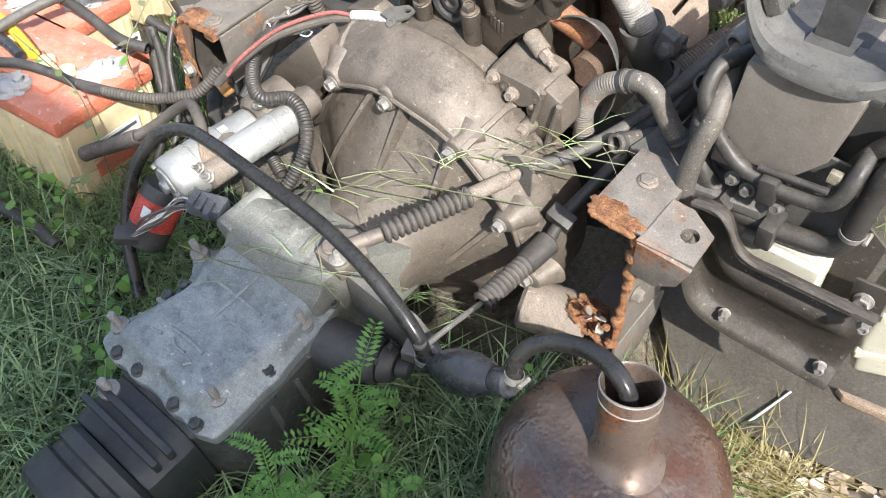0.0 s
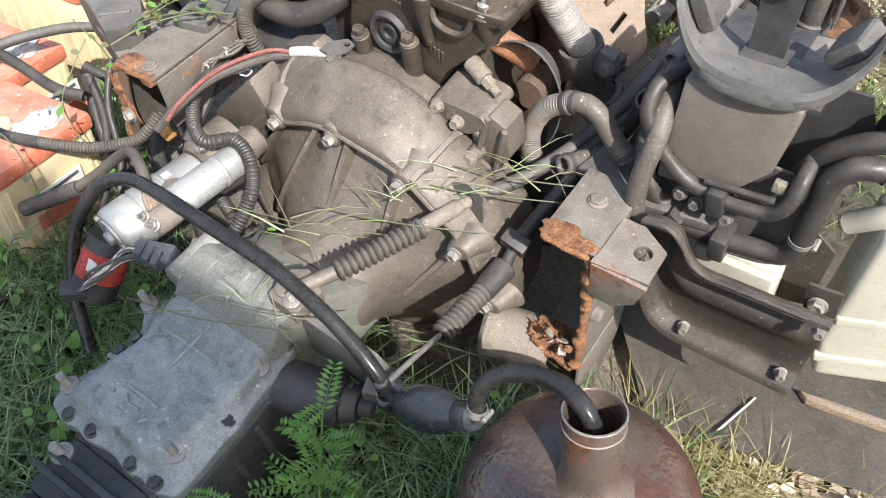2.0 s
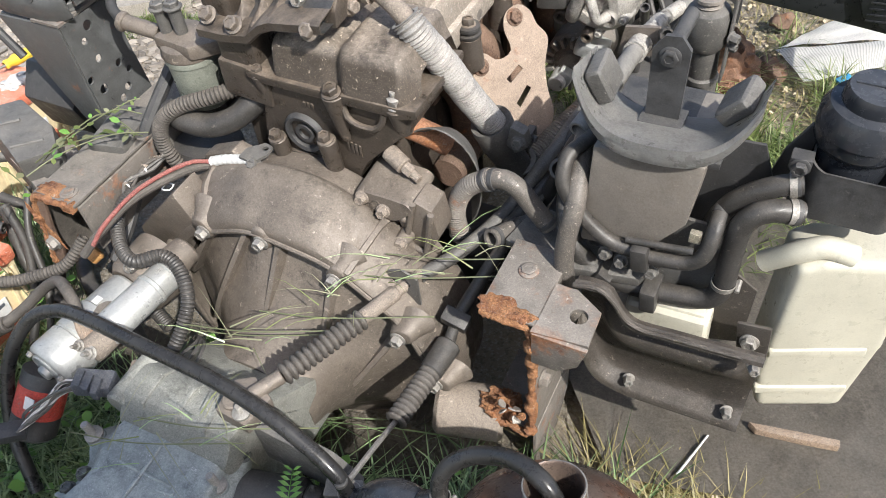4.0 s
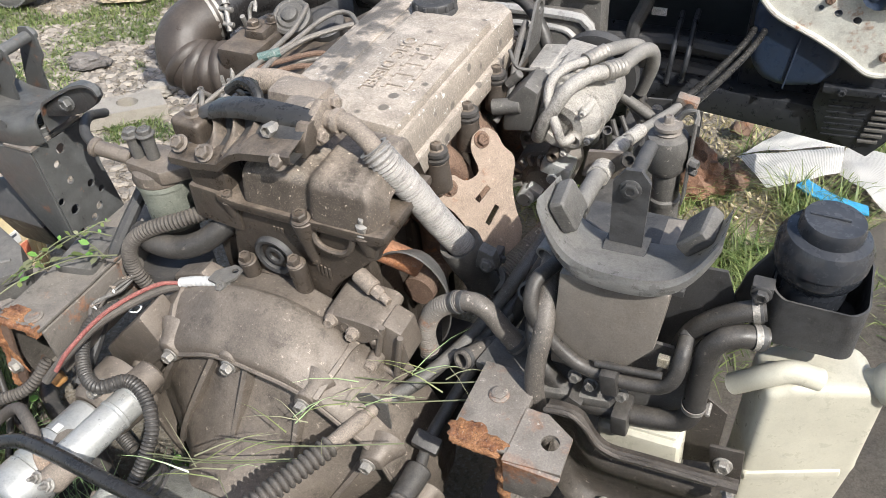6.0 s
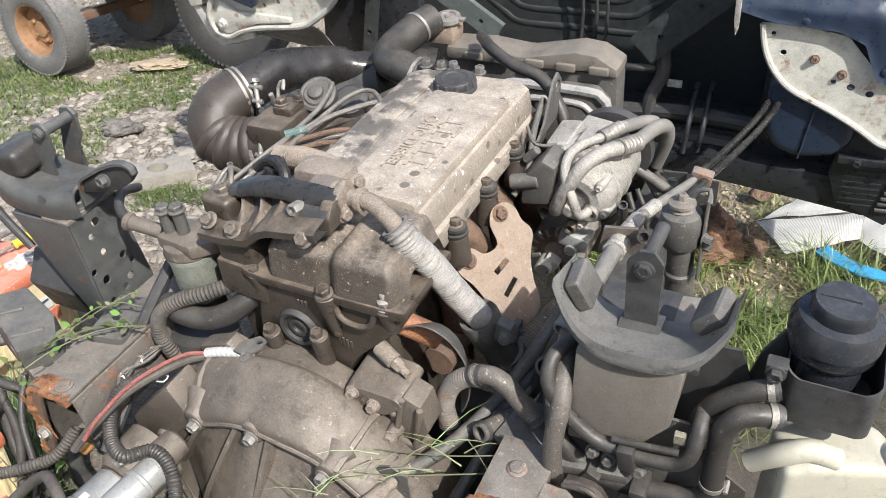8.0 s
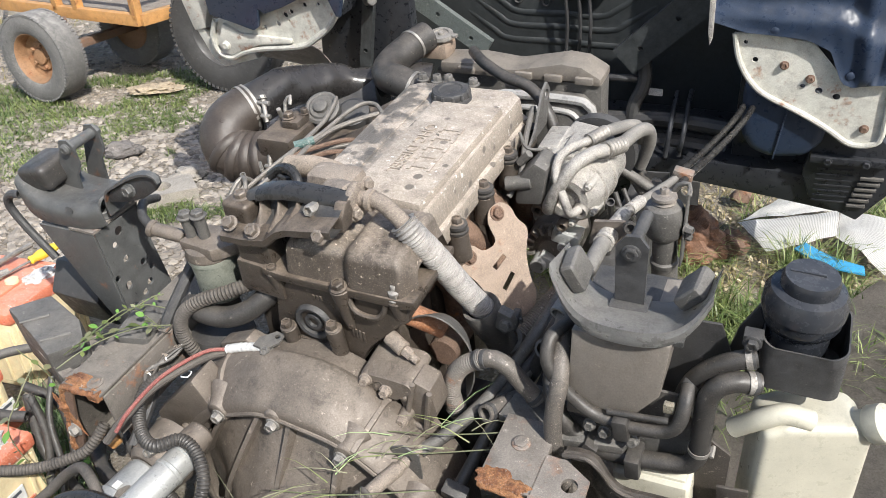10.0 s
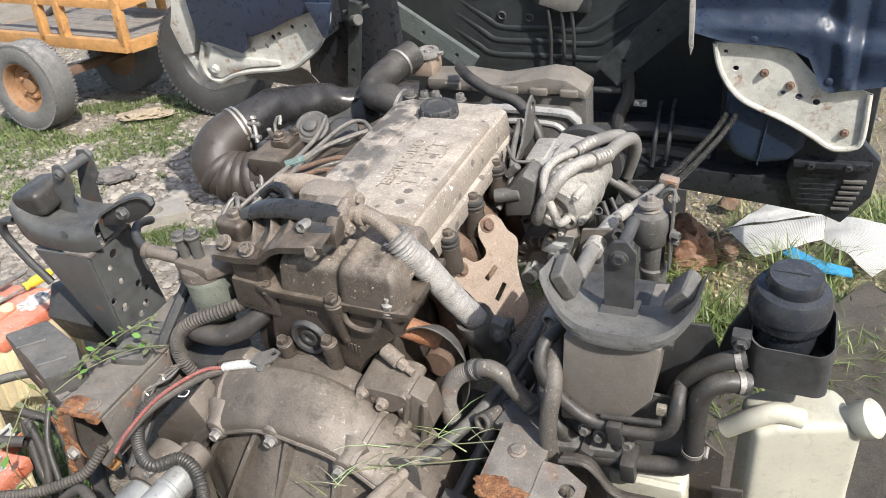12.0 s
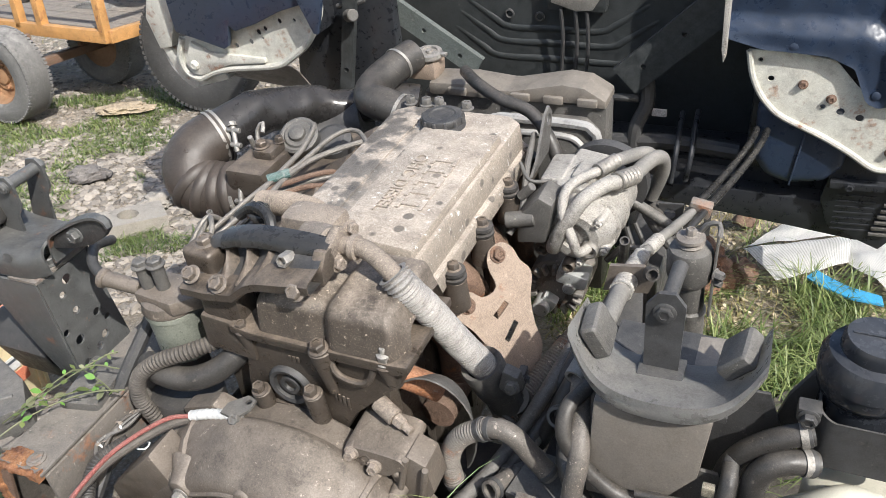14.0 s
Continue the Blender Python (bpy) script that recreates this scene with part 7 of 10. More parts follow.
    if r > 0.012:
        for a, b in ((0, 1), (-1, -2)):
            p, q = Vector(pts[a]), Vector(pts[b])
            bm = B()
            lathe(bm, [(r * 1.02, 0.0), (r * 1.12, 0.001), (r * 1.12, 0.008), (r * 1.02, 0.009)], p.lerp(q, 0.12), q - p, 18)
            part("end_band", bm, BLACKST, h)
bm = B()
for x, z, a in ((0.618, 0.213, -8), (0.642, 0.118, -4), (0.556, 0.130, 30)):
    box(bm, (x - 0.014, 0.180, z - 0.024), (x + 0.014, 0.236, z + 0.024), 0.006, (0, a, 0))
part("hose_clip", bm, RUBBER, chassis)
for x, y, z in ((0.637, 0.205, 0.173), (0.587, 0.200, 0.183), (0.560, 0.20, 0.192)):
    bm = B()
    bolt(bm, (x, y, z), (0, -1, 0.3), 0.0085, 0.010)
    part("bolt", bm, GREYST, chassis)
bm = B()
plate(bm, [(0.505, 0.27), (0.70, 0.27), (0.74, 0.20), (0.74, 0.08), (0.55, 0.10), (0.505, 0.18)], [(0.585, 0.145, 0.009), (0.625, 0.165, 0.009), (0.545, 0.19, 0.009)], "y", 0.245, 0.251)
part("backing_plate", bm, GREYST, chassis)
bm = B()
box(bm, (0.682, 0.212, 0.256), (0.700, 0.224, 0.276), 0.002)
part("tag", bm, worn("brass_tag", (0.36, 0.32, 0.24), 0.4, 0.6, 0.3), chassis, "small brass-coloured clip")
for p, d, r in (((0.800, 0.274, 0.364), (1, 0.2, 0.25), 0.0172), ((0.808, 0.257, 0.328), (1, 0.4, -0.1), 0.0185), ((0.748, 0.222, 0.178), (0.0, -0.1, 1), 0.0185)):
    bm = B()
    ring_clamp(bm, p, d, r, 0.010)
    part("hose_clamp", bm, STEEL, chassis)

# pump reservoir on its post behind the right mount
res2 = thing("pump_reservoir", (0.606, 0.58, 0.16), "grey metal pump reservoir with a bolted cap on a post", "reservoir")
bm = B()
lathe(bm, [(0, 0), (0.026, 0), (0.027, 0.01), (0.0265, 0.12), (0.029, 0.122), (0.029, 0.130), (0.025, 0.134), (0.0245, 0.20), (0.022, 0.205), (0, 0.205)], (0.610, 0.585, 0.16), (-0.05, 0, 1), 32)
part("post", bm, GREYST, res2)
bm = B()
lathe(bm, [(0, 0), (0.030, 0.0), (0.036, 0.008), (0.039, 0.02), (0.039, 0.060), (0.035, 0.072), (0.024, 0.078), (0, 0.078)], (0.598, 0.583, 0.352), (-0.04, 0, 1), 36)
part("canister", bm, GREYST, res2)
bm = B()
lathe(bm, [(0, 0), (0.022, 0), (0.024, 0.003), (0.020, 0.006), (0.020, 0.009), (0.025, 0.012), (0.024, 0.017), (0.012, 0.019), (0, 0.019)], (0.594, 0.583, 0.430), (-0.04, 0, 1), 30)
bolt(bm, (0.593, 0.583, 0.448), (0, 0, 1), 0.008, 0.012)
part("cap", bm, SCALED, res2, "dusty pressed cap with a bolt")
bm = B()
prism(bm, [(0.555, 0.30), (0.575, 0.46), (0.592, 0.468), (0.60, 0.45), (0.59, 0.30)], "x", 0.636, 0.640, 0.0015)
bolt(bm, (0.640, 0.57, 0.385), (1, -0.4, 0), 0.008, 0.014)
bolt(bm, (0.640, 0.575, 0.365), (1, -0.4, 0), 0.007, 0.012)
tube(bm, [(0.640, 0.585, 0.45), (0.635, 0.60, 0.468), (0.615, 0.60, 0.462), (0.605, 0.60, 0.44)], 0.005, 8)
part("bracket_plate", bm, GREYST, res2)
JOINT = [(0.470, 0.30, 0.345), (0.488, 0.40, 0.362), (0.493, 0.48, 0.362), (0.495, 0.53, 0.357), (0.498, 0.60, 0.350), (0.513, 0.70, 0.330), (0.536, 0.80, 0.306), (0.557, 0.92, 0.270)]
ph = thing("hose", JOINT[0], "dusty pale hose with a flanged joint", "hose", "hoses beside the engine")
bm = B()
tube(bm, JOINT[:4], 0.0165, 16)
part("tube", bm, FADED2, ph)
bm = B()
tube(bm, JOINT[3:], 0.0105, 14)
part("thin_tube", bm, FADED2, ph, "encrusted thin run")
for q, r, l in ((3, 0.021, 0.018), (4, 0.016, 0.05), (5, 0.0145, 0.03)):
    bm = B()
    d = (Vector(JOINT[q + 1]) - Vector(JOINT[q - 1])).normalized()
    tube(bm, [Vector(JOINT[q]) - d * l, Vector(JOINT[q]), Vector(JOINT[q]) + d * l], r, 16, pitch=0.012, depth=0.15)
    part("joint", bm, PITTED, ph, "crusted metal joint")
bm = B()
plate(bm, [(0.455, 0.325), (0.535, 0.335), (0.545, 0.365), (0.525, 0.392), (0.465, 0.382)], [(0.497, 0.357, 0.012)], "y", 0.548, 0.556)
part("flange", bm, CAST, ph)
# control cables: the darkest rubber replaces the shade they would lie in
for k, dx in enumerate((0.0, 0.026)):
    bm = B()
    tube(bm, [(0.530 + dx, 0.82, 0.28), (0.556 + dx, 0.93, 0.272), (0.592 + dx, 1.10, 0.248), (0.621 + dx, 1.25, 0.230), (0.640 + dx, 1.38, 0.215), (0.645 + dx, 1.47, 0.20)], 0.0085, 10)
    cc = solo("control_cable", bm, CLEANRUB, "dusty control cable running to the cab", "cable", "control cables", base=(0.530 + dx, 0.82, 0.28))
bm = B()
box(bm, (0.548, 0.925, 0.255), (0.596, 0.955, 0.288), 0.006, (0, 10, 0))
tube(bm, [(0.556, 0.94, 0.26), (0.548, 0.93, 0.20), (0.545, 0.92, 0.10)], 0.007, 8)
part("cable_clamp", bm, SCALED, chassis)
bm = B()
tube(bm, [(0.400, 0.93, 0.275), (0.422, 0.95, 0.259), (0.502, 0.95, 0.212), (0.53, 0.95, 0.19)], 0.0125, 14)
part("stay_tube", bm, GREYST, chassis)
bm = B()
plate(bm, [(0.47, 0.16), (0.53, 0.165), (0.53, 0.235), (0.475, 0.23)], [(0.500, 0.205, 0.014)], "y", 1.0, 1.006)
part("stay_plate", bm, BLACKST, chassis)
for pts, r in (([(0.405, 0.80, 0.20), (0.44, 0.79, 0.245), (0.47, 0.80, 0.24), (0.48, 0.84, 0.20)], 0.008), ([(0.46, 0.70, 0.33), (0.452, 0.74, 0.27), (0.44, 0.78, 0.20), (0.43, 0.80, 0.10)], 0.010), ([(0.43, 0.86, 0.25), (0.455, 0.84, 0.19), (0.46, 0.84, 0.08)], 0.007), ([(0.445, 0.88, 0.25), (0.475, 0.86, 0.19), (0.48, 0.86, 0.08)], 0.006), ([(0.545, 0.52, 0.40), (0.535, 0.55, 0.38), (0.53, 0.60, 0.30), (0.53, 0.62, 0.15)], 0.012)):
    bm = B()
    tube(bm, pts, r, 10)
    part("side_hose", bm, RUBBER, chassis)
bm = B()
tube(bm, [(0.43, 1.05, 0.23), (0.47, 1.0, 0.20), (0.52, 0.93, 0.175)], 0.017, 12)
solo("hose", bm, RUBBER, "dusty hose near the radiator", "hose", base=(0.52, 0.93, 0.175))

# radiator in front of the engine
rad = thing("radiator", (0.05, 1.2, -0.2), "dusty dark radiator with a fan shroud and a pressed cap", "radiator")
bm = B()
prism(bm, [(-0.16, 0.40), (-0.05, 0.405), (0.06, 0.395), (0.20, 0.425), (0.255, 0.42), (0.31, 0.39), (0.31, 0.365), (0.24, 0.375), (0.10, 0.368), (-0.16, 0.365)], "y", 1.16, 1.26, 0.012)
part("top_tank", bm, PEDST, rad, "dust-brown top tank")
bm = B()
box(bm, (-0.18, 1.17, -0.20), (0.31, 1.25, 0.37), 0.012)
part("core", bm, GREYST, rad)
bm = B()
prism(bm, [(0.06, 0.34), (0.26, 0.345), (0.30, 0.31), (0.30, 0.10), (0.06, 0.10)], "y", 1.10, 1.18, 0.02)
prism(bm, [(0.12, 0.32), (0.24, 0.325), (0.27, 0.30), (0.27, 0.14), (0.12, 0.14)], "y", 1.085, 1.11, 0.02)
part("shroud", bm, GREYST, rad)
for x0, x1, z0, z1, y, r in ((0.03, 0.305, 0.10, 0.352, 1.105, 0.012), (0.085, 0.275, 0.13, 0.325, 1.09, 0.008)):
    bm = B()
    tube(bm, [(x0, y, z0), (x0, y, z1 - 0.03), (x0 + 0.02, y, z1 - 0.005), (x0 + 0.05, y, z1), (x1 - 0.05, y, z1), (x1 - 0.015, y, z1 - 0.012), (x1, y, z1 - 0.05), (x1, y, z0)], r, 8, hollow=False)
    part("shroud_rim", bm, MOUNTST, rad)
for i in range(5):
    bm = B()
    x = -0.10 + 0.085 * i
    box(bm, (x, 1.148, 0.375), (x + 0.05, 1.162, 0.395), 0.005)
    part("pressed_notch", bm, PEDST, rad)
bm = B()
bolt(bm, (0.285, 1.155, 0.27), (0, -1, 0), 0.012, 0.01)
part("bolt", bm, STEEL, rad)
bm = B()
box(bm, (-0.27, 1.17, 0.395), (-0.14, 1.25, 0.455), 0.02)
part("filler_neck", bm, SHIELD, rad)
bm = B()
lathe(bm, [(0, 0), (0.034, 0), (0.036, 0.004), (0.034, 0.014), (0.022, 0.016), (0.020, 0.012), (0.010, 0.012), (0.008, 0.018), (0, 0.018)], (-0.165, 1.20, 0.455), (0.05, -0.1, 1), 28)
box(bm, (-0.215, 1.192, 0.458), (-0.115, 1.208, 0.468), 0.004)
part("radiator_cap", bm, STEEL, rad, "bright pressed-steel radiator cap")

# ---- the lifted cab beyond the engine ----
cab = thing("truck_cab", (0.0, 1.9, -0.5), "navy truck cab with dark bare underside and wheel arches", "truck cab")
bm = B()
box(bm, (-0.75, 1.78, -0.10), (0.95, 1.80, 0.84), 0.004)
floor_panel = part("floor_panel", bm, CABDARK, cab, "dark green-black pressed floor panel")
for z, x0, x1 in ((0.315, -0.18, 0.17), (0.268, -0.20, 0.20), (0.215, -0.22, 0.24)):
    bm = B()
    tube(bm, [(x0 - 0.12, 1.797, z + 0.09), (x0 - 0.03, 1.794, z + 0.03), (x0 + 0.03, 1.794, z), (0.0, 1.793, z), (x1 - 0.03, 1.794, z), (x1 + 0.03, 1.794, z + 0.03), (x1 + 0.12, 1.797, z + 0.09)], 0.018, 12, hollow=False)
    part("pressed_rib", bm, CABDARK, floor_panel)
for x, z in ((-0.24, 0.435), (-0.06, 0.43), (-0.15, 0.36), (-0.05, 0.355)):
    bm = B()
    lathe(bm, [(0.010, 0.0), (0.016, 0.0), (0.016, 0.004), (0.012, 0.006), (0.010, 0.0)], (x, 1.777, z), (0, -1, 0), 16)
    part("grommet", bm, BLACKST, floor_panel)
bm = B()
box(bm, (-0.02, 1.74, 0.385), (0.17, 1.785, 0.56), 0.02)
part("hatch", bm, CABDARK, cab)
bm = B()
prism(bm, [(0.0, 0.42), (0.05, 0.405), (0.08, 0.395), (0.13, 0.40), (0.155, 0.44), (0.01, 0.445)], "y", 1.725, 1.742, 0.004)
part("torn_foil", bm, STEEL, cab, "scrap of torn silver foil")
for x in (0.03, 0.075, 0.11):
    bm = B()
    tube(bm, [(x, 1.735, 0.40), (x + 0.005, 1.74, 0.30), (x - 0.005, 1.75, 0.16)], 0.006, 8)
    part("hanging_hose", bm, BLACKST, cab)


def beam(p0, p1, w, h, mat, name, lab=""):
    """A folded channel between two points with holes punched along it."""
    p0, p1 = Vector(p0), Vector(p1)
    d = p1 - p0
    n = max(2, int(d.length / 0.12))
    bm = B()
    plate(bm, [(0, -w / 2), (d.length, -w / 2), (d.length, w / 2), (0, w / 2)], [((i + 0.5) * d.length / n, 0, 0.008) for i in range(n)], "z", 0, h)
    x = d.normalized()
    y = Vector((0, 1, 0)).cross(x).normalized()
    bm.transform(Matrix.Translation(p0) @ Matrix((x, y, x.cross(y))).transposed().to_4x4())
    return part(name, bm, mat, cab, lab)


TEAL = worn("grey_green_primer", (0.07, 0.085, 0.08), 0.5, 0, 0.35, (0.2, 0.2, 0.18))
beam((-0.78, 1.60, 0.62), (-0.20, 1.60, 0.245), 0.07, 0.02, TEAL, "floor_member", "grey-green channel with punched holes")
beam((0.26, 1.60, 0.24), (0.58, 1.60, 0.55), 0.10, 0.02, CABDARK, "floor_member")
beam((-0.503, 1.40, 0.53), (-0.572, 1.40, 0.22), 0.040, 0.02, CABDARK, "strut", "upright dark strut with holes")
bm = B()
cyl(bm, (-0.51, 1.39, 0.475), (-0.48, 1.37, 0.485), 0.018)
part("strut_pivot", bm, GREYST, cab)
bm = B()
tube(bm, [(-0.56, 1.42, 0.49), (-0.50, 1.42, 0.50), (-0.47, 1.43, 0.51)], 0.008, 8)
part("wire", bm, BLACKST, cab)

# right wheel arch
bm = B()
plate(bm, [(0.598, 0.425), (0.612, 0.37), (0.631, 0.325), (0.66, 0.285), (0.70, 0.252), (0.795, 0.210), (0.87, 0.170), (0.925, 0.134), (0.955, 0.128), (0.99, 0.136), (1.008, 0.165), (1.004, 0.30), (0.94, 0.32), (0.86, 0.345), (0.80, 0.41), (0.70, 0.425)],
      [(0.660, 0.352, 0.008), (0.790, 0.287, 0.007), (0.832, 0.277, 0.010), (0.878, 0.264, 0.010), (0.629, 0.40, 0.006)], "y", 1.45, 1.456)
wing = part("arch_bracket", bm, WHITEMETAL, cab, "chipped white wheel-arch bracket with holes")
bm = B()
tube(bm, [(0.60, 1.445, 0.425), (0.612, 1.445, 0.37), (0.631, 1.445, 0.325), (0.66, 1.445, 0.285), (0.70, 1.445, 0.252), (0.795, 1.445, 0.210), (0.87, 1.445, 0.170), (0.925, 1.445, 0.134), (0.955, 1.445, 0.128), (0.99, 1.445, 0.136), (1.008, 1.445, 0.165), (1.004, 1.445, 0.30)], 0.008, 8)
part("rolled_edge", bm, WHITEMETAL, wing)
for x, z in ((0.736, 0.343), (0.806, 0.31), (0.962, 0.178)):
    bm = B()
    bolt(bm, (x, 1.449, z), (0, -1, 0.1), 0.0085, 0.009)
    part("bolt", bm, RUSTPIPE, wing)
def liner_low(x):
    """The lower edge of the wheel-arch liner."""
    pts = ((0.54, 0.46), (0.63, 0.436), (0.78, 0.428), (0.845, 0.40), (0.885, 0.315), (0.91, 0.305), (1.03, 0.33), (1.07, 0.34))
    for (a, u), (b, v) in zip(pts, pts[1:]):
        if x <= b:
            return u + (v - u) * (x - a) / (b - a)
    return pts[-1][1]


rows = []
for i in range(60):
    x = 0.54 + 0.53 * i / 59
    z0 = liner_low(x)
    row = [(x, 1.446, z0), (x, 1.434, z0 + 0.003)]
    for k in range(1, 26):
        z = z0 + (0.82 - z0) * k / 25
        # a soft hollow below a shelf, an upright fold and creases
        shelf = 0.475 - 0.05 * ease(0.84, 0.98, x)
        y = 1.436 + 0.035 * ease(shelf, shelf + 0.03, z) + 0.012 * ease(0.05, 0.0, abs(z - 0.60)) - 0.016 * math.exp(-((x - 0.93 + 0.1 * (z - 0.4)) / 0.018) ** 2) + 0.010 * math.exp(-((x - 0.965) / 0.012) ** 2)
        row.append((x, y + 0.010 * noise.noise(Vector((x * 7, z * 5, 2))) + 0.004 * noise.noise(Vector((x * 22, z * 14, 5))), z))
    rows.append(row)
bm = B()
skin(bm, rows, 0.005)
flap = part("mud_flap", bm, NAVY, cab, "navy plastic wheel-arch liner with soft folds", 60)
for x, z in ((0.70, 0.445), (0.90, 0.335)):
    bm = B()
    lathe(bm, [(0, 0), (0.011, 0), (0.010, 0.004), (0.004, 0.006), (0, 0.006)], (x, 1.433, z), (0, -1, 0), 20)
    part("rivet", bm, NAVY, flap)
bm = B()
prism(bm, [(0.636, 0.267), (0.645, 0.11), (0.68, 0.06), (0.74, 0.042), (0.83, 0.058), (0.872, 0.11), (0.865, 0.25), (0.75, 0.30)], "y", 1.462, 1.56, 0.035, seg=5)
part("arch_barrel", bm, NAVY, cab, "navy rounded inner arch with worn patches")
bm = B()
box(bm, (0.753, 1.456, 0.045), (0.757, 1.466, 0.22), 0.001, (0, 6, 0))
part("seam", bm, NAVY, cab)
bm = B()
prism(bm, [(0.86, 0.22), (0.92, 0.14), (1.02, 0.13), (1.07, 0.08), (1.065, -0.04), (1.00, -0.14), (0.95, -0.12), (0.86, -0.08), (0.83, 0.0)], "y", 1.48, 1.52, 0.006)
part("step_panel", bm, CABSHADE, cab)
for i in range(6):
    z = 0.005 - i * 0.019
    bm = B()
    box(bm, (0.985 - i * 0.004, 1.470, z), (1.045 - i * 0.006, 1.482, z + 0.009), 0.002, (0, -4, 0))
    part("slat", bm, GREYST, cab, "" if i else "bare metal vent slat")
# left slats coloured near-black, as though the overhang kept the sun off
for i in range(7):
    z = 0.02 - i * 0.018
    bm = B()
    box(bm, (0.87, 1.478, z), (0.965, 1.482, z + 0.006), 0.001, (0, -4, 0))
    part("slat", bm, CABSHADE, cab)
bm = B()
box(bm, (0.845, 1.455, 0.055), (1.05, 1.48, 0.075), 0.003, (0, -2, 0))
bolt(bm, (0.892, 1.455, 0.062), (0, -1, 0), 0.009, 0.008)
bolt(bm, (0.99, 1.455, 0.066), (0, -1, 0), 0.009, 0.008)
part("panel_rail", bm, CABSHADE, cab)
bm = B()
prism(bm, [(0.10, -0.03), (0.53, -0.02), (0.66, -0.015), (0.90, -0.02), (0.95, -0.135), (0.75, -0.114), (0.53, -0.096), (0.10, -0.08)], "y", 1.50, 1.62, 0.01)
part("sill", bm, CABSHADE, cab)
bm = B()
box(bm, (0.10, 1.60, -0.135), (1.04, 1.78, 0.02), 0.01)
part("sill_back", bm, CABSHADE, cab)
bm = B()
box(bm, (0.62, 1.56, -0.05), (1.04, 1.78, 0.84), 0.01)
part("arch_back", bm, CABSHADE, cab)
bm = B()
prism(bm, [(0.536, 0.60), (0.552, 0.60), (0.554, 0.445), (0.548, 0.425), (0.541, 0.46)], "y", 1.35, 1.36, 0.003)
part("hinge_strip", bm, PITTED, cab)
# two of these hoses get the shade-darkened black of the sill
for pts, r, m in (([(0.31, 1.66, 0.28), (0.325, 1.63, 0.17), (0.30, 1.60, 0.09), (0.30, 1.58, -0.03)], 0.022, BLACKST), ([(0.427, 1.66, 0.13), (0.430, 1.60, 0.11), (0.435, 1.52, 0.07), (0.43, 1.50, -0.02)], 0.008, CABSHADE),
                  ([(0.471, 1.66, 0.14), (0.473, 1.60, 0.12), (0.478, 1.52, 0.07), (0.47, 1.50, -0.01)], 0.008, CABSHADE), ([(0.20, 1.60, 0.04), (0.40, 1.60, 0.06), (0.60, 1.60, 0.05)], 0.025, BLACKST),
                  ([(0.20, 1.60, -0.05), (0.40, 1.60, -0.02), (0.60, 1.60, -0.03)], 0.028, BLACKST), ([(0.15, 1.65, 0.16), (0.26, 1.62, 0.18), (0.33, 1.66, 0.16)], 0.012, BLACKST)):
    bm = B()
    tube(bm, pts, r, 10)
    part("hose", bm, m, cab)
bm = B()
box(bm, (0.338, 1.64, 0.118), (0.382, 1.65, 0.140), 0.002)
part("tag", bm, worn("pale_tag", (0.85, 0.78, 0.72), 0.5, 0, 0.05), cab, "small pale paper tag")
bm = B()
plate(bm, [(0.50, 0.03), (0.57, 0.03), (0.57, -0.05), (0.50, -0.05)], [(0.535, -0.005, 0.018)], "y", 1.30, 1.305)
part("bracket", bm, BLACKST, cab)
bm = B()
box(bm, (-0.70, 1.85, -0.62), (0.25, 2.2, 0.6), 0.02)
part("front_body", bm, CABSHADE, cab)
bm = B()
box(bm, (-1.05, 1.80, 0.2), (1.08, 2.2, 0.85), 0.03)
part("cab_shell", bm, NAVY, cab, "navy painted cab shell")

# left wheel arch
bm = B()
plate(bm, [(-0.995, 0.445), (-1.022, 0.385), (-1.012, 0.335), (-0.965, 0.318), (-0.90, 0.345), (-0.82, 0.362), (-0.67, 0.382), (-0.60, 0.415), (-0.545, 0.460), (-0.505, 0.515), (-0.485, 0.56), (-0.485, 0.62), (-0.96, 0.62), (-0.962, 0.46)],
      [(-0.80, 0.432, 0.008), (-0.745, 0.448, 0.009), (-0.71, 0.478, 0.009), (-0.685, 0.49, 0.008), (-0.70, 0.46, 0.005), (-0.63, 0.515, 0.008), (-0.58, 0.52, 0.006)], "y", 1.22, 1.226)
wing = part("arch_bracket", bm, WHITEMETAL, cab, "chipped white wheel-arch bracket with holes")
bm = B()
tube(bm, [(-0.995, 1.215, 0.445), (-1.022, 1.215, 0.385), (-1.012, 1.215, 0.335), (-0.965, 1.215, 0.318), (-0.90, 1.215, 0.345), (-0.82, 1.215, 0.362), (-0.67, 1.215, 0.382), (-0.60, 1.215, 0.418), (-0.545, 1.215, 0.460), (-0.505, 1.215, 0.515), (-0.485, 1.215, 0.56), (-0.485, 1.215, 0.61)], 0.010, 8)
part("rolled_edge", bm, WHITEMETAL, wing)
bm = B()
prism(bm, [(-1.00, 0.37), (-0.985, 0.335), (-0.955, 0.33), (-0.83, 0.375), (-0.70, 0.39), (-0.70, 0.405), (-0.90, 0.41), (-0.96, 0.44)], "y", 1.205, 1.22, 0.005)
bolt(bm, (-0.965, 1.205, 0.365), (0, -1, 0), 0.011, 0.008)
part("pressed_foot", bm, WHITEMETAL, wing)
bm = B()
prism(bm, [(-0.985, 0.475), (-0.90, 0.455), (-0.82, 0.433), (-0.80, 0.445), (-0.785, 0.505), (-0.765, 0.49), (-0.69, 0.515), (-0.60, 0.555), (-0.45, 0.60), (-0.45, 0.8), (-0.99, 0.8)], "y", 1.185, 1.200, 0.004)
part("mud_flap", bm, NAVY, cab, "navy plastic wheel-arch liner")
bm = B()
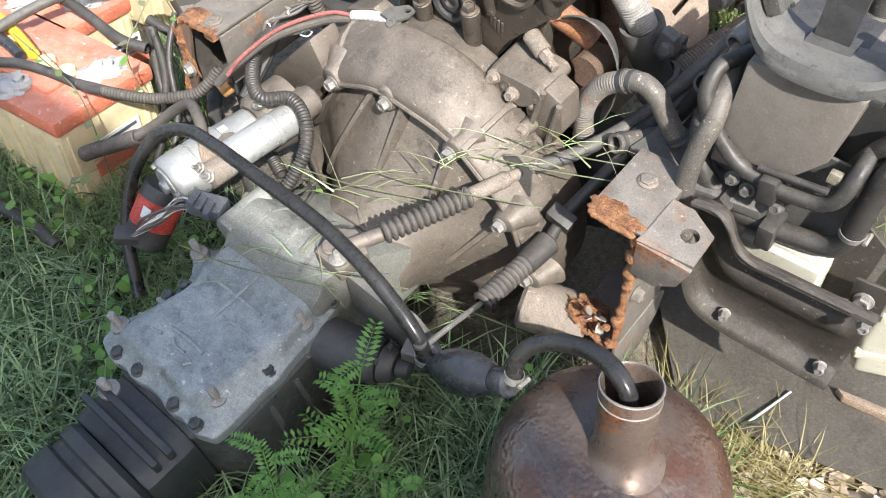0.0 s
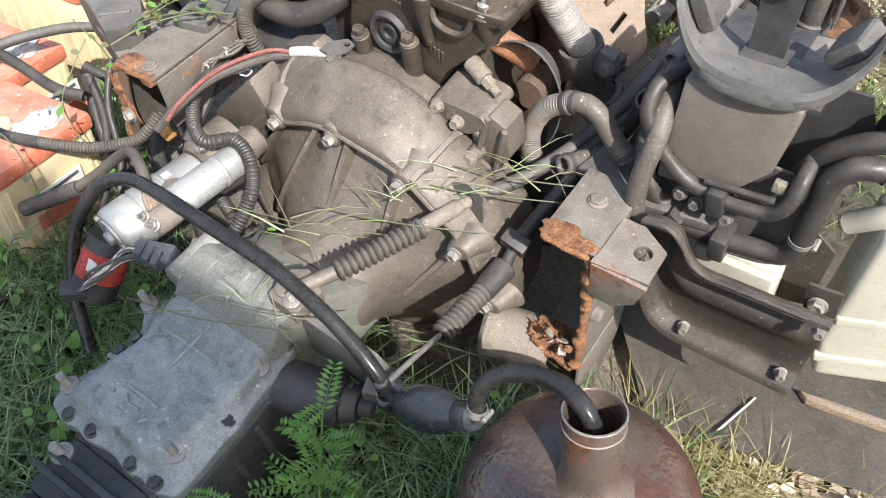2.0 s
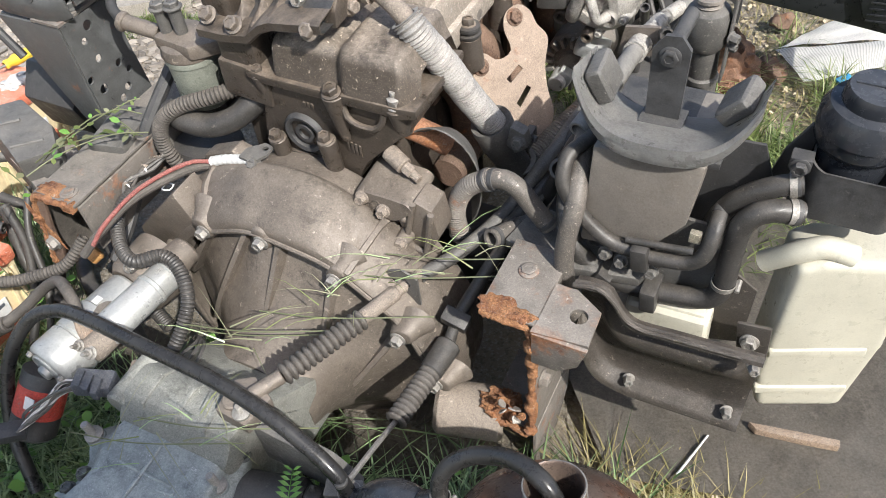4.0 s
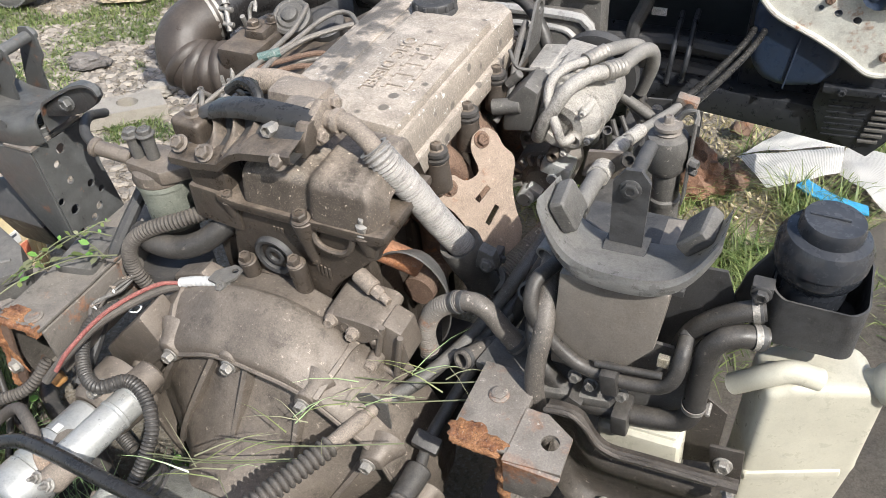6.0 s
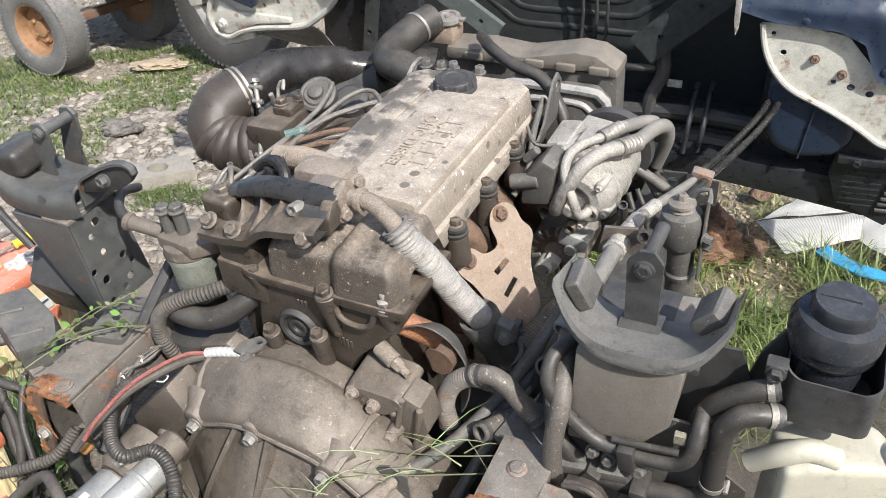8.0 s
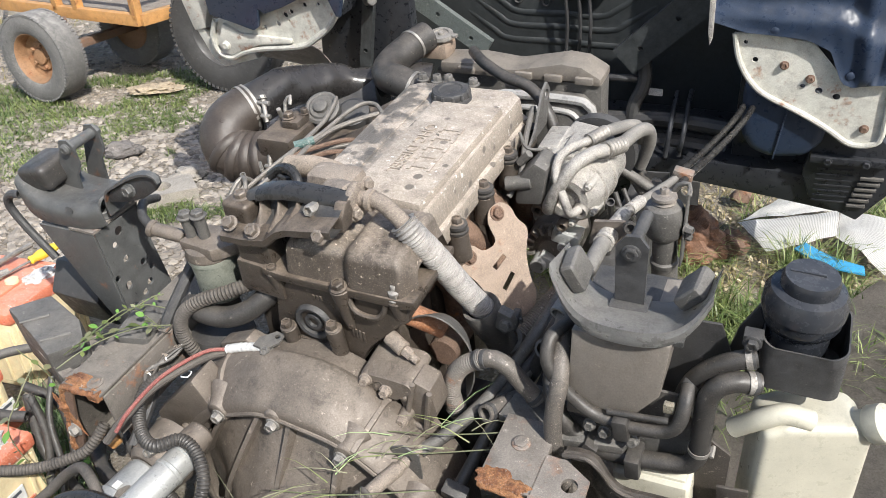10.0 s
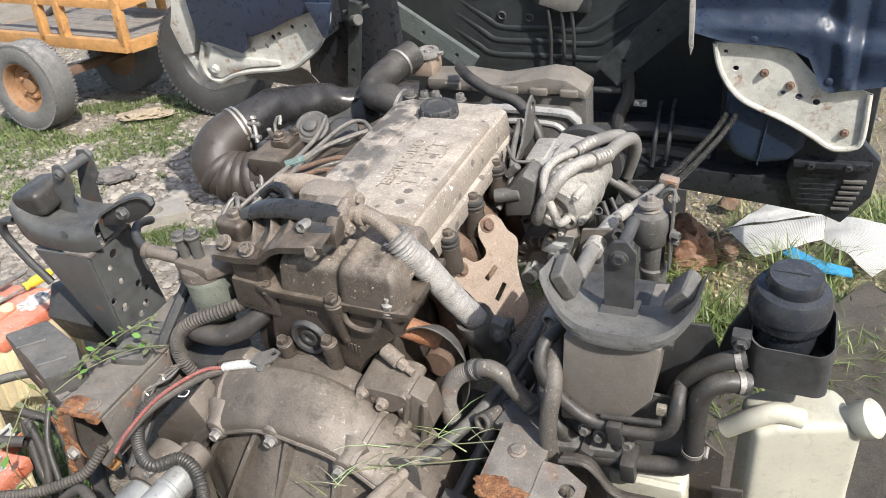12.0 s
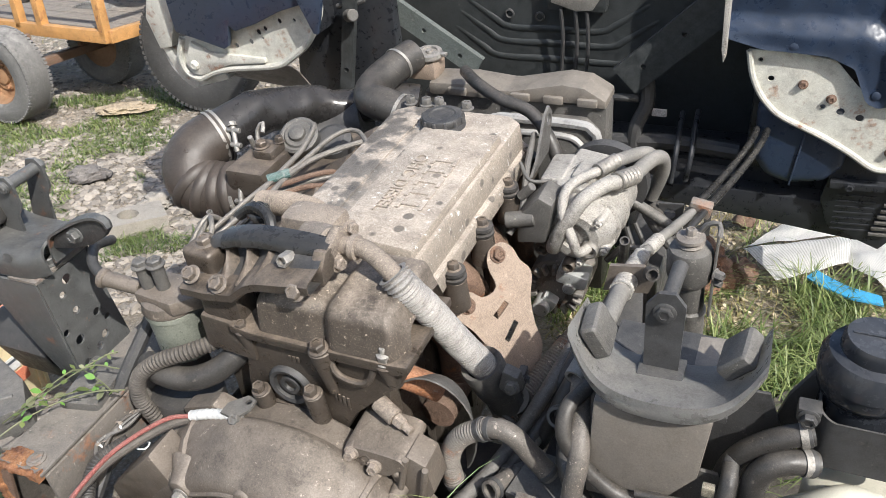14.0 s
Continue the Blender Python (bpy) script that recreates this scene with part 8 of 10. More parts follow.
prism(bm, [(-1.065, 0.62), (-1.00, 0.62), (-1.02, 0.48), (-1.05, 0.41), (-1.10, 0.40), (-1.12, 0.50)], "y", 1.22, 1.26, 0.006)
part("door_edge", bm, WHITEMETAL, cab, "peeling white door edge")
bm = B()
prism(bm, [(-1.10, 0.40), (-1.07, 0.405), (-1.0, 0.30), (-0.88, 0.335), (-0.87, 0.315), (-1.02, 0.272), (-1.06, 0.30)], "y", 1.23, 1.27, 0.004)
part("sill_edge", bm, WHITEMETAL, cab)
bm = B()
rows = []
for k in range(15):
    # curved inner arch skin, bent back under the bracket
    f = k / 14
    x, z = -0.96 + 0.30 * f, 0.318 + 0.055 * f
    rows.append([(x + 0.02 * j / 6, 1.24 + 0.10 * j / 6, z - 0.085 * (j / 6) ** 1.6 * (0.5 + f)) for j in range(7)])
skin(bm, rows, 0.004)
part("inner_arch", bm, PEDST, cab, "dull grey inner arch skin", 60)
bm = B()
prism(bm, [(-0.53, 0.61), (-0.44, 0.61), (-0.475, 0.505), (-0.49, 0.505)], "y", 1.17, 1.18, 0.003)
part("gusset", bm, NAVY, cab)
bm = B()
box(bm, (-1.05, 1.30, 0.42), (-0.60, 1.79, 0.84), 0.02)
part("arch_back", bm, CABSHADE, cab)
bm = B()
prism(bm, [(-0.74, 0.62), (-0.40, 0.62), (-0.40, 0.0), (-0.60, 0.0), (-0.78, 0.20), (-0.76, 0.36)], "y", 1.46, 1.50, 0.005)
part("dark_panel", bm, CABSHADE, cab)


def wheel(name, r, w, at, axle, rim_mat, lab, rubber=TYRE):
    """A tyre with tread blocks on a dished steel rim; at: the hub, axle: the outward way."""
    m = Matrix.Translation(at) @ frame_of(axle)
    th = thing(name, (0, 0, 0), lab, "wheel", m=m)
    bm = B()
    rr = r * 0.56
    lathe(bm, [(rr, -w * 0.42), (rr * 1.12, -w * 0.5), (r * 0.88, -w * 0.5), (r * 0.97, -w * 0.44), (r, -w * 0.3), (r, w * 0.3), (r * 0.97, w * 0.44), (r * 0.88, w * 0.5), (rr * 1.12, w * 0.5), (rr, w * 0.42)], (0, 0, 0), (0, 0, 1), 56)
    tyre = part("tyre", bm, rubber, th, "dusty worn tyre", 40)
    bm = B()
    for k in range(72):
        for s in (-1, 1):
            m2 = Matrix.Rotation(k * math.tau / 72, 4, "Z")
            c = bmesh.ops.create_cube(bm, size=1, matrix=m2 @ Matrix.Translation((r * 0.972, 0, s * w * 0.42)) @ Matrix.Diagonal((r * 0.045, r * 0.055, w * 0.12, 1)))
    tagged(part("tread", bm, rubber, tyre), kind="stuff")
    bm = B()
    lathe(bm, [(rr * 1.04, w * 0.42), (rr * 1.0, w * 0.44), (rr * 0.93, w * 0.36), (rr * 0.88, w * 0.05), (rr * 0.62, w * 0.0), (rr * 0.56, w * 0.08), (rr * 0.34, w * 0.08), (rr * 0.30, w * 0.16), (rr * 0.12, w * 0.18), (0, w * 0.18)], (0, 0, 0), (0, 0, 1), 48)
    lathe(bm, [(rr * 1.04, -w * 0.42), (rr * 0.9, -w * 0.3), (rr * 0.5, -w * 0.1), (0, -w * 0.1)], (0, 0, 0), (0, 0, 1), 40)
    rim = part("rim", bm, rim_mat, th)
    for k in range(5):
        a = k * math.tau / 5
        bm = B()
        bolt(bm, (rr * 0.45 * math.cos(a), rr * 0.45 * math.sin(a), w * 0.07), (0, 0, 1), 0.011, 0.016)
        part("wheel_nut", bm, rim_mat, rim)
    return th


# ---- orange hand trailer across the yard ----
SX = Vector((0.61, 0.79, 0))
HUB = Vector((-1.24, 5.17, 0.265))
wheel("trailer_wheel", 0.265, 0.18, HUB, -SX, RIM, "dusty trailer tyre on an orange rim standing in grass")
wheel("trailer_wheel", 0.265, 0.18, (-0.76, 5.80, 0.265), SX, RIM, "dusty trailer tyre in the shade of its bed")
wheel("truck_wheel", 0.36, 0.20, (-0.12, 4.98, 0.36), (-0.55, -0.83, 0), BLACKST, "truck tyre standing on the yard, shade put into its dark colour", SHADETYRE)
TR = Matrix(((0.68, -0.733, 0, -0.622), (0.733, 0.68, 0, 5.032), (0, 0, 1, 0), (0, 0, 0, 1)))
trailer = thing("hand_trailer", (0.35, 0.6, 0.30), "orange steel hand trailer with a grey plank bed", "trailer", m=TR)
S0, S1, F0, F1, ZB = 0.0, 0.80, 0.0, 1.35, 0.45


def bar(a, b, w, h, mat, name):
    """A square bar between two points."""
    a, b = Vector(a), Vector(b)
    d = b - a
    bm = B()
    box(bm, (0, -w / 2, -h / 2), (d.length, w / 2, h / 2), 0.004)
    x = d.normalized()
    up = Vector((0, 0, 1)) if abs(x.z) < 0.9 else Vector((0, 1, 0))
    y = up.cross(x).normalized()
    bm.transform(Matrix.Translation(a) @ Matrix((x, y, x.cross(y))).transposed().to_4x4())
    return part(name, bm, mat, trailer)


for s in (S0, S1):
    bar((s, F0, ZB), (s, F1, ZB), 0.05, 0.07, ORANGE, "bed_rail")
    bar((s, F0, ZB + 0.245), (s, F1, ZB + 0.245), 0.035, 0.05, ORANGE, "top_rail")
    for f in (F0 + 0.02, 0.55, 0.75, F1 - 0.02):
        bar((s, f, ZB), (s, f, ZB + 0.29), 0.05, 0.05, ORANGE, "post")
for f in (F0, F1):
    bar((S0, f, ZB), (S1, f, ZB), 0.05, 0.07, ORANGE, "bed_rail")
bar((S0, F0, ZB + 0.245), (S1, F0, ZB + 0.30), 0.035, 0.06, ORANGE, "top_rail")
for i in range(6):
    x = S0 + 0.03 + i * 0.125
    bm = B()
    box(bm, (x, F0 + 0.02, ZB + 0.015), (x + 0.118, F1 - 0.02, ZB + 0.04), 0.003, (0, 0, random.uniform(-0.4, 0.4)))
    part("plank", bm, WOODGREY, trailer)
TI = TR.inverted()
ax0, ax1 = TI @ HUB, TI @ Vector((-0.76, 5.80, 0.265))
bar(ax0, ax1, 0.05, 0.05, RUSTPIPE, "axle")
for k in (0.25, 0.75):
    q = ax0.lerp(ax1, k)
    bar(q, (q.x, q.y, ZB), 0.05, 0.03, RUSTPIPE, "axle_hanger")
bm = B()
box(bm, (0.35, 0.15, ZB + 0.30), (0.85, 0.55, ZB + 0.315), 0.004, (4, -6, 12))
solo("board", bm, worn("pale_board", (0.42, 0.38, 0.32), 0.8, 0, 0.5), "pale weathered board lying on the trailer", "board", m=TR, base=(0.6, 0.35, ZB + 0.3))
bm = B()
tube(bm, [(-2.05, 7.6, 0.9), (-1.85, 6.7, 0.55), (-1.55, 6.3, 0.40), (-1.2, 6.15, 0.55), (-0.95, 6.0, 0.85)], 0.022, 10)
solo("cable", bm, RUBBER, "black hose drooping over the trailer", "hose", m=WORLD, base=(-1.55, 6.3, 0.4))

# ---- batteries beside the rail ----
BU, BV = Vector((-0.932, 0.362, 0)), Vector((0.262, 0.965, 0))


def battery(at, w, label):
    """A truck battery: ribbed case, lid, filler caps and terminals; at: the near corner of its narrow end, w: that end's width."""
    m = pose(*at, 0, 0, -30.5)
    th = thing("battery", (-0.25, 0.11, 0), label, "battery", "truck batteries", m=m)
    bm = B()
    box(bm, (-0.505, 0.004, 0.0), (-0.004, w - 0.006, 0.235), 0.006)
    case_ = part("case", bm, BATCASE, th)
    for i in range(9):
        bm = B()
        box(bm, (-0.02 - i * 0.055, -0.002, 0.02), (-0.01 - i * 0.055, 0.006, 0.215), 0.002)
        part("rib", bm, BATCASE, case_)
    for k in (0.02, w - 0.045, w - 0.025):
        bm = B()
        box(bm, (-0.006, k, 0.02), (0.001, k + 0.010, 0.225), 0.002)
        part("rib", bm, BATCASE, case_)
    bm = B()
    box(bm, (-0.51, -0.002, 0.235), (0.003, w, 0.275), 0.010)
    lid = part("lid", bm, REDPL, th, "faded red battery lid")
    bm = B()
    box(bm, (-0.47, 0.06, 0.272), (-0.09, w - 0.06, 0.284), 0.006)
    part("raised_panel", bm, REDPL, lid)
    for i in range(6):
        bm = B()
        lathe(bm, [(0, 0), (0.02, 0), (0.021, 0.004), (0.019, 0.012), (0, 0.013)], (-0.11 - i * 0.065, w * 0.5, 0.282), (0, 0, 1), 18)
        part("filler_cap", bm, BATCASE, th)
    for x, y in ((-0.05, w - 0.07), (-0.16, 0.05)):
        bm = B()
        cyl(bm, (x, y, 0.27), (x, y, 0.30), 0.012, 0.010)
        lathe(bm, [(0.014, 0.278), (0.024, 0.276), (0.026, 0.285), (0.022, 0.293), (0.014, 0.295)], (x, y, 0), (0, 0, 1), 16)
        part("terminal", bm, CRUST, th, "lead terminal crusted white")
        bm = B()
        bmesh.ops.create_icosphere(bm, subdivisions=4, radius=1)
        for v in bm.verts:
            k = 1 + 0.5 * noise.noise(v.co * 2.3 + Vector((x * 40, 0, 0))) + 0.25 * noise.noise(v.co * 7)
            v.co = Vector((x - 0.02 + v.co.x * 0.045 * k, y - 0.01 + v.co.y * 0.05 * k, 0.274 + max(0, v.co.z) * 0.014 * k))
        part("crust", bm, CRUST, th, "lumpy white corrosion")
    for y0, y1, z0, z1, mt in ((0.06, 0.20, 0.135, 0.175, WHITETAPE), (0.06, 0.22, 0.085, 0.125, REDPL)):
        bm = B()
        box(bm, (-0.001, y0, z0), (0.003, y1, z1), 0.0)
        part("sticker", bm, mt, th)
    for i in range(2):
        bm = B()
        box(bm, (0.003, 0.07, 0.160 - i * 0.016), (0.0042, 0.19 - 0.03 * i, 0.168 - i * 0.016), 0.0)
        part("print_bar", bm, SLATE, th)
    return th


CRUST = worn("white_corrosion", (0.75, 0.73, 0.68), 0.9, 0, 0.5, (0.85, 0.83, 0.78), bump=1.0, grime=0.4)
battery((-0.690, 1.345, 0.0), 0.270, "battery with faded red lid and cream case, cables across it")
battery((-0.79, 1.69, 0.0), 0.20, "battery with faded red lid standing among weeds")
battery((-0.735, 2.12, 0.0), 0.29, "red-topped battery with a screwdriver lying on it")
HI = 0.285
# pliers, screwdriver and wrench
pl = thing("pliers", (-0.86, 1.60, HI + 0.01), "pliers with yellow and black grips on a battery", "pliers", m=WORLD)
for i, (m, pts) in enumerate(((YELLOW, [(-0.98, 1.72, 0.30), (-0.92, 1.68, 0.305), (-0.845, 1.605, 0.305), (-0.80, 1.555, 0.30)]), (BLACKPL, [(-0.98, 1.66, 0.30), (-0.93, 1.63, 0.305), (-0.865, 1.58, 0.305), (-0.825, 1.545, 0.30)]))):
    bm = B()
    tube(bm, pts, 0.013, 10, hollow=False)
    part("grip", bm, m, pl, "yellow grip" if i == 0 else "black grip")
sd = thing("screwdriver", (-0.70, 2.42, HI + 0.01), "yellow-handled screwdriver on a red battery", "screwdriver", m=WORLD)
bm = B()
lathe(bm, [(0, 0), (0.013, 0.002), (0.017, 0.02), (0.017, 0.07), (0.012, 0.085), (0.014, 0.10), (0.008, 0.105)], (-0.655, 2.47, 0.302), (-0.6, -0.75, 0), 10)
part("handle", bm, YELLOW, sd)
bm = B()
cyl(bm, (-0.715, 2.39, 0.302), (-0.80, 2.29, 0.302), 0.004)
part("shaft", bm, STEEL, sd)
bm = B()
tube(bm, [(-0.74, 2.50, 0.303), (-0.80, 2.42, 0.303), (-0.835, 2.36, 0.303), (-0.80, 2.33, 0.303), (-0.77, 2.34, 0.303)], 0.009, 10)
solo("socket_wrench", bm, STEEL, "bent steel socket wrench on a red battery", "wrench", m=WORLD, base=(-0.80, 2.40, 0.293))

# cables and conduits over the batteries
for pts, r, m, pitch, lab in (
        ([(-1.1, 1.58, 0.30), (-0.94, 1.535, 0.30), (-0.859, 1.517, 0.302), (-0.81, 1.507, 0.308), (-0.738, 1.478, 0.312), (-0.641, 1.43, 0.312), (-0.60, 1.42, 0.312)], 0.011, RUBBER, 0.0, "dusty black battery cable"),
        ([(-0.655, 1.437, 0.312), (-0.563, 1.414, 0.31), (-0.494, 1.404, 0.31), (-0.439, 1.401, 0.32), (-0.398, 1.402, 0.33), (-0.37, 1.409, 0.35), (-0.343, 1.424, 0.38)], 0.0128, FOLD, 0.007, "ribbed brown wiring conduit"),
        ([(-0.640, 1.338, 0.205), (-0.614, 1.334, 0.22), (-0.557, 1.323, 0.25), (-0.502, 1.316, 0.28)], 0.017, FOLD, 0.007, "ribbed brown wiring conduit"),
        ([(-0.510, 1.318, 0.276), (-0.458, 1.323, 0.31), (-0.412, 1.321, 0.35), (-0.372, 1.296, 0.385), (-0.348, 1.258, 0.398), (-0.332, 1.227, 0.388), (-0.322, 1.195, 0.37)], 0.011, FOLD, 0.0, "dusty cable to the starter"),
        ([(-0.98, 1.80, 0.31), (-0.86, 1.77, 0.34), (-0.74, 1.70, 0.33), (-0.63, 1.62, 0.31), (-0.56, 1.60, 0.30)], 0.013, RUBBER, 0.0, "dusty black battery cable"),
        ([(-0.95, 1.55, 0.31), (-0.80, 1.70, 0.35), (-0.66, 1.80, 0.35), (-0.55, 1.86, 0.32)], 0.012, GREYST, 0.0, "grey cable across the batteries"),
        ([(-1.2, 1.35, 0.05), (-0.95, 1.33, 0.08), (-0.78, 1.26, 0.07), (-0.70, 1.21, 0.05)], 0.014, RUBBER, 0.0, "black rubber hose in the grass")):
    bm = B()
    tube(bm, pts, r, 12, pitch=pitch, depth=0.15)
    solo("cable", bm, m, lab, "cable", "cables by the batteries", m=WORLD, base=pts[len(pts) // 2])
for pts, r, lab in (([(-0.545, 1.62, 0.34), (-0.525, 1.58, 0.25), (-0.535, 1.52, 0.14), (-0.56, 1.47, 0.06)], 0.010, "black cable hanging beside the battery"),
                    ([(-0.565, 1.66, 0.32), (-0.55, 1.60, 0.20), (-0.50, 1.55, 0.12), (-0.47, 1.52, 0.10)], 0.013, "thick black hose hanging beside the battery"),
                    ([(-0.50, 1.66, 0.36), (-0.515, 1.60, 0.28), (-0.50, 1.53, 0.17), (-0.52, 1.44, 0.05)], 0.008, "thin black cable hanging beside the rail"),
                    ([(-0.60, 1.74, 0.29), (-0.52, 1.70, 0.25), (-0.50, 1.64, 0.15), (-0.53, 1.58, 0.03)], 0.012, "black hose hanging behind the battery")):
    bm = B()
    tube(bm, pts, r, 12)
    solo("cable", bm, RUBBER, lab, "cable", "cables by the batteries", m=WORLD, base=pts[-1])
bm = B()
for i in range(16):
    a, b2 = random.uniform(-0.012, 0.012), random.uniform(-0.016, 0.016)
    tube(bm, [(-0.321 + a * 0.3, 1.198 + a * 0.3, 0.385), (-0.312 + a, 1.178, 0.372 + b2 * 0.4), (-0.302 + a, 1.160 + b2, 0.350 + a * 0.5), (-0.292 + b2 * 1.2, 1.145 + a, 0.338)], random.uniform(0.0016, 0.004), 5)
solo("cord_tie", bm, SHIELD, "frayed tan cord tied round the cable", "cord", m=WORLD, base=(-0.31, 1.175, 0.345))
bm = B()
cyl(bm, (-0.345, 1.41, 0.335), (-0.325, 1.42, 0.345), 0.017)
solo("plug_cap", bm, ORANGE, "orange rusty plug on the wiring", "plug", m=WORLD, base=(-0.335, 1.41, 0.33))

# ---- fuel line: hose, primer bulb, jar ----
EI = ENG.inverted()


def from_world(*p):
    return EI @ Vector(p)


fuel = thing("fuel_line", (-0.38, -0.33, -0.05), "black rubber fuel hose with a primer bulb", "hose")
bm = B()
tube(bm, [(-0.30, -0.46, -0.16), (-0.36, -0.40, -0.06), (-0.375, -0.33, 0.04), (-0.345, -0.265, 0.11), (-0.285, -0.235, 0.135), (-0.20, -0.235, 0.15), (-0.06, -0.245, 0.165), (0.09, -0.250, 0.16), (0.21, -0.262, 0.135), (0.30, -0.278, 0.095), (0.333, -0.288, 0.05)], 0.0128, 16)
part("hose", bm, CLEANRUB, fuel)
bm = B()
a, b = Vector((0.333, -0.290, 0.040)), Vector((0.497, -0.279, 0.148))
d = b - a
lathe(bm, [(0.0, -0.01), (0.017, -0.01), (0.018, 0.02), (0.020, 0.03), (0.031, 0.055), (0.036, 0.085), (0.034, 0.115), (0.024, 0.145), (0.019, 0.155), (0.021, 0.16), (0.021, 0.185), (0.017, 0.19), (0, 0.19)], a, d, 28)
part("primer_bulb", bm, BLACKPL, fuel, "glossy black rubber primer bulb")
for p, d2, r in ((Vector((0.333, -0.288, 0.056)), (0.1, -0.1, -1), 0.017), (from_world(0.235, 0.688, 0.418), (0, -0.35, -1), 0.0132)):
    bm = B()
    ring_clamp(bm, p, d2, r, 0.012)
    part("hose_clamp", bm, STEEL, fuel)
bm = B()
tube(bm, [from_world(0.236, 0.683, 0.402), from_world(0.236, 0.696, 0.440), from_world(0.252, 0.702, 0.468), from_world(0.280, 0.696, 0.490), from_world(0.310, 0.676, 0.510), from_world(0.333, 0.648, 0.527), from_world(0.350, 0.618, 0.532), from_world(0.362, 0.600, 0.515), from_world(0.368, 0.592, 0.480)], 0.0125, 16)
part("hose", bm, CLEANRUB, fuel)

HAMMER = COPPER.copy()
HAMMER.name = "hammered_jar_shell"
ht = HAMMER.node_tree
hco = ht.nodes.new("ShaderNodeTexCoord").outputs["Object"]
dent = n_add(ht, "ShaderNodeTexVoronoi", Scale=150.0)
dent.feature = "SMOOTH_F1"
ht.links.new(hco, dent.inputs["Vector"])
hmask = noise_of(ht, hco, 5.5, 2, 0.5, 0.46, 0.60)
hb = n_add(ht, "ShaderNodeBump", Strength=0.6, Distance=0.003)
ht.links.new(times(ht, dent.outputs["Distance"], hmask), hb.inputs["Height"])
hp = ht.nodes["Principled BSDF"]
ht.links.new(hb.outputs[0], hp.inputs["Normal"])
# red-brown scorched patches on the dull brown shell
hred = noise_of(ht, hco, 7.0, 4, 0.55, 0.50, 0.62)
ht.links.new(mixed(ht, times(ht, hred, 0.7), hp.inputs["Base Color"].links[0].from_socket, (0.155, 0.055, 0.028)), hp.inputs["Base Color"])
JX, JY = 0.377, 0.599
jar = thing("metal_jar", (JX, JY, 0), "hammered brown metal fuel jar with a short neck", "jar", m=WORLD)
bm = B()
lathe(bm, [(0, 0), (0.14, 0), (0.155, 0.008), (0.165, 0.04), (0.170, 0.12), (0.172, 0.26), (0.168, 0.325), (0.155, 0.362), (0.125, 0.391), (0.095, 0.405), (0.068, 0.413), (0.050, 0.416), (0.03, 0.416)], (JX, JY, 0), (0, 0, 1), 96)
body = part("jar_body", bm, HAMMER, jar, "", 60)
# the neck leans a little out of true
n0, n1 = Vector((0.3745, 0.586, 0.408)), Vector((0.3635, 0.609, 0.532))
nl = (n1 - n0).length
bm = B()
lathe(bm, [(0.062, -0.010), (0.052, 0.004), (0.044, 0.014), (0.0405, 0.026), (0.039, 0.045), (0.0385, nl - 0.004), (0.0375, nl), (0.0355, nl - 0.003), (0.0355, 0.0), (0, 0.0)], n0, n1 - n0, 56)
part("neck", bm, COPPER, jar)
for k, r in ((nl - 0.002, 0.0016), (nl - 0.022, 0.0013)):
    bm = B()
    c, dn = n0 + (n1 - n0).normalized() * k, (n1 - n0).normalized()
    e1 = dn.cross(Vector((1, 0, 0))).normalized()
    e2 = dn.cross(e1)
    tube(bm, [c + (e1 * math.cos(q * 0.15) + e2 * math.sin(q * 0.15)) * 0.0388 for q in range(42)], r, 6, step=0.004)
    part("wire_ring", bm, STEEL, jar, "thin bright ring round the neck")

# red-labelled oil filter below the starter
bm = B()
lathe(bm, [(0, 0), (0.038, 0.0), (0.043, 0.006), (0.043, 0.13), (0, 0.13)], (-0.330, -0.392, -0.078), (0.05, 0.72, 0.70), 36)
of = part("oil_filter", bm, BLACKST, engine, "grey oil filter with a red label")
bm = B()
lathe(bm, [(0.0434, 0.045), (0.0438, 0.047), (0.0438, 0.100), (0.0434, 0.102)], (-0.330, -0.392, -0.078), (0.05, 0.72, 0.70), 36)
part("label", bm, worn("red_label", (0.55, 0.05, 0.03), 0.45, 0, 0.1), of, "red printed label")
bm = B()
box(bm, (-0.312, -0.380, 0.012), (-0.290, -0.357, 0.0135), 0.0, (45, 0, 0))
part("print_block", bm, WHITETAPE, of)

# ---- things on the ground ----
bm = B()
n = 14
verts = {}
for i in range(n + 1):
    for j in range(9):
        u, v = i / n, j / 8
        x = 0.60 + u * 1.31
        near_y = max(0.72, 0.885 - 0.44 * (x - 0.62))
        y = near_y + (1.35 + u * 0.45 - near_y) * v + 0.006 * noise.noise(Vector((x * 9, v * 7, 0)))
        verts[i, j] = bm.verts.new((x, y, 0.035 + 0.02 * math.sin(u * 5) * v + 0.10 * u * u * v))
fs = [bm.faces.new((verts[i, j], verts[i + 1, j], verts[i + 1, j + 1], verts[i, j + 1])) for i in range(n) for j in range(8)]
bmesh.ops.solidify(bm, geom=fs, thickness=0.006)
solo("metal_sheet", bm, SHEET, "old grey metal sheet lying on the ground", "sheet", m=WORLD, base=(0.9, 1.2, 0.02))
bm = B()
cyl(bm, (0.725, 0.865, 0.043), (0.821, 0.934, 0.046), 0.0028, 0.002, 10)
solo("stick", bm, WHITETAPE, "short pale twisted stick on the sheet", "stick", m=WORLD, base=(0.80, 0.96, 0.045))
bm = B()
prism(bm, [(0.907, 0.938), (0.991, 0.896), (1.06, 0.86), (1.05, 0.845), (0.986, 0.876), (0.913, 0.917)], "z", 0.045, 0.062, 0.003)
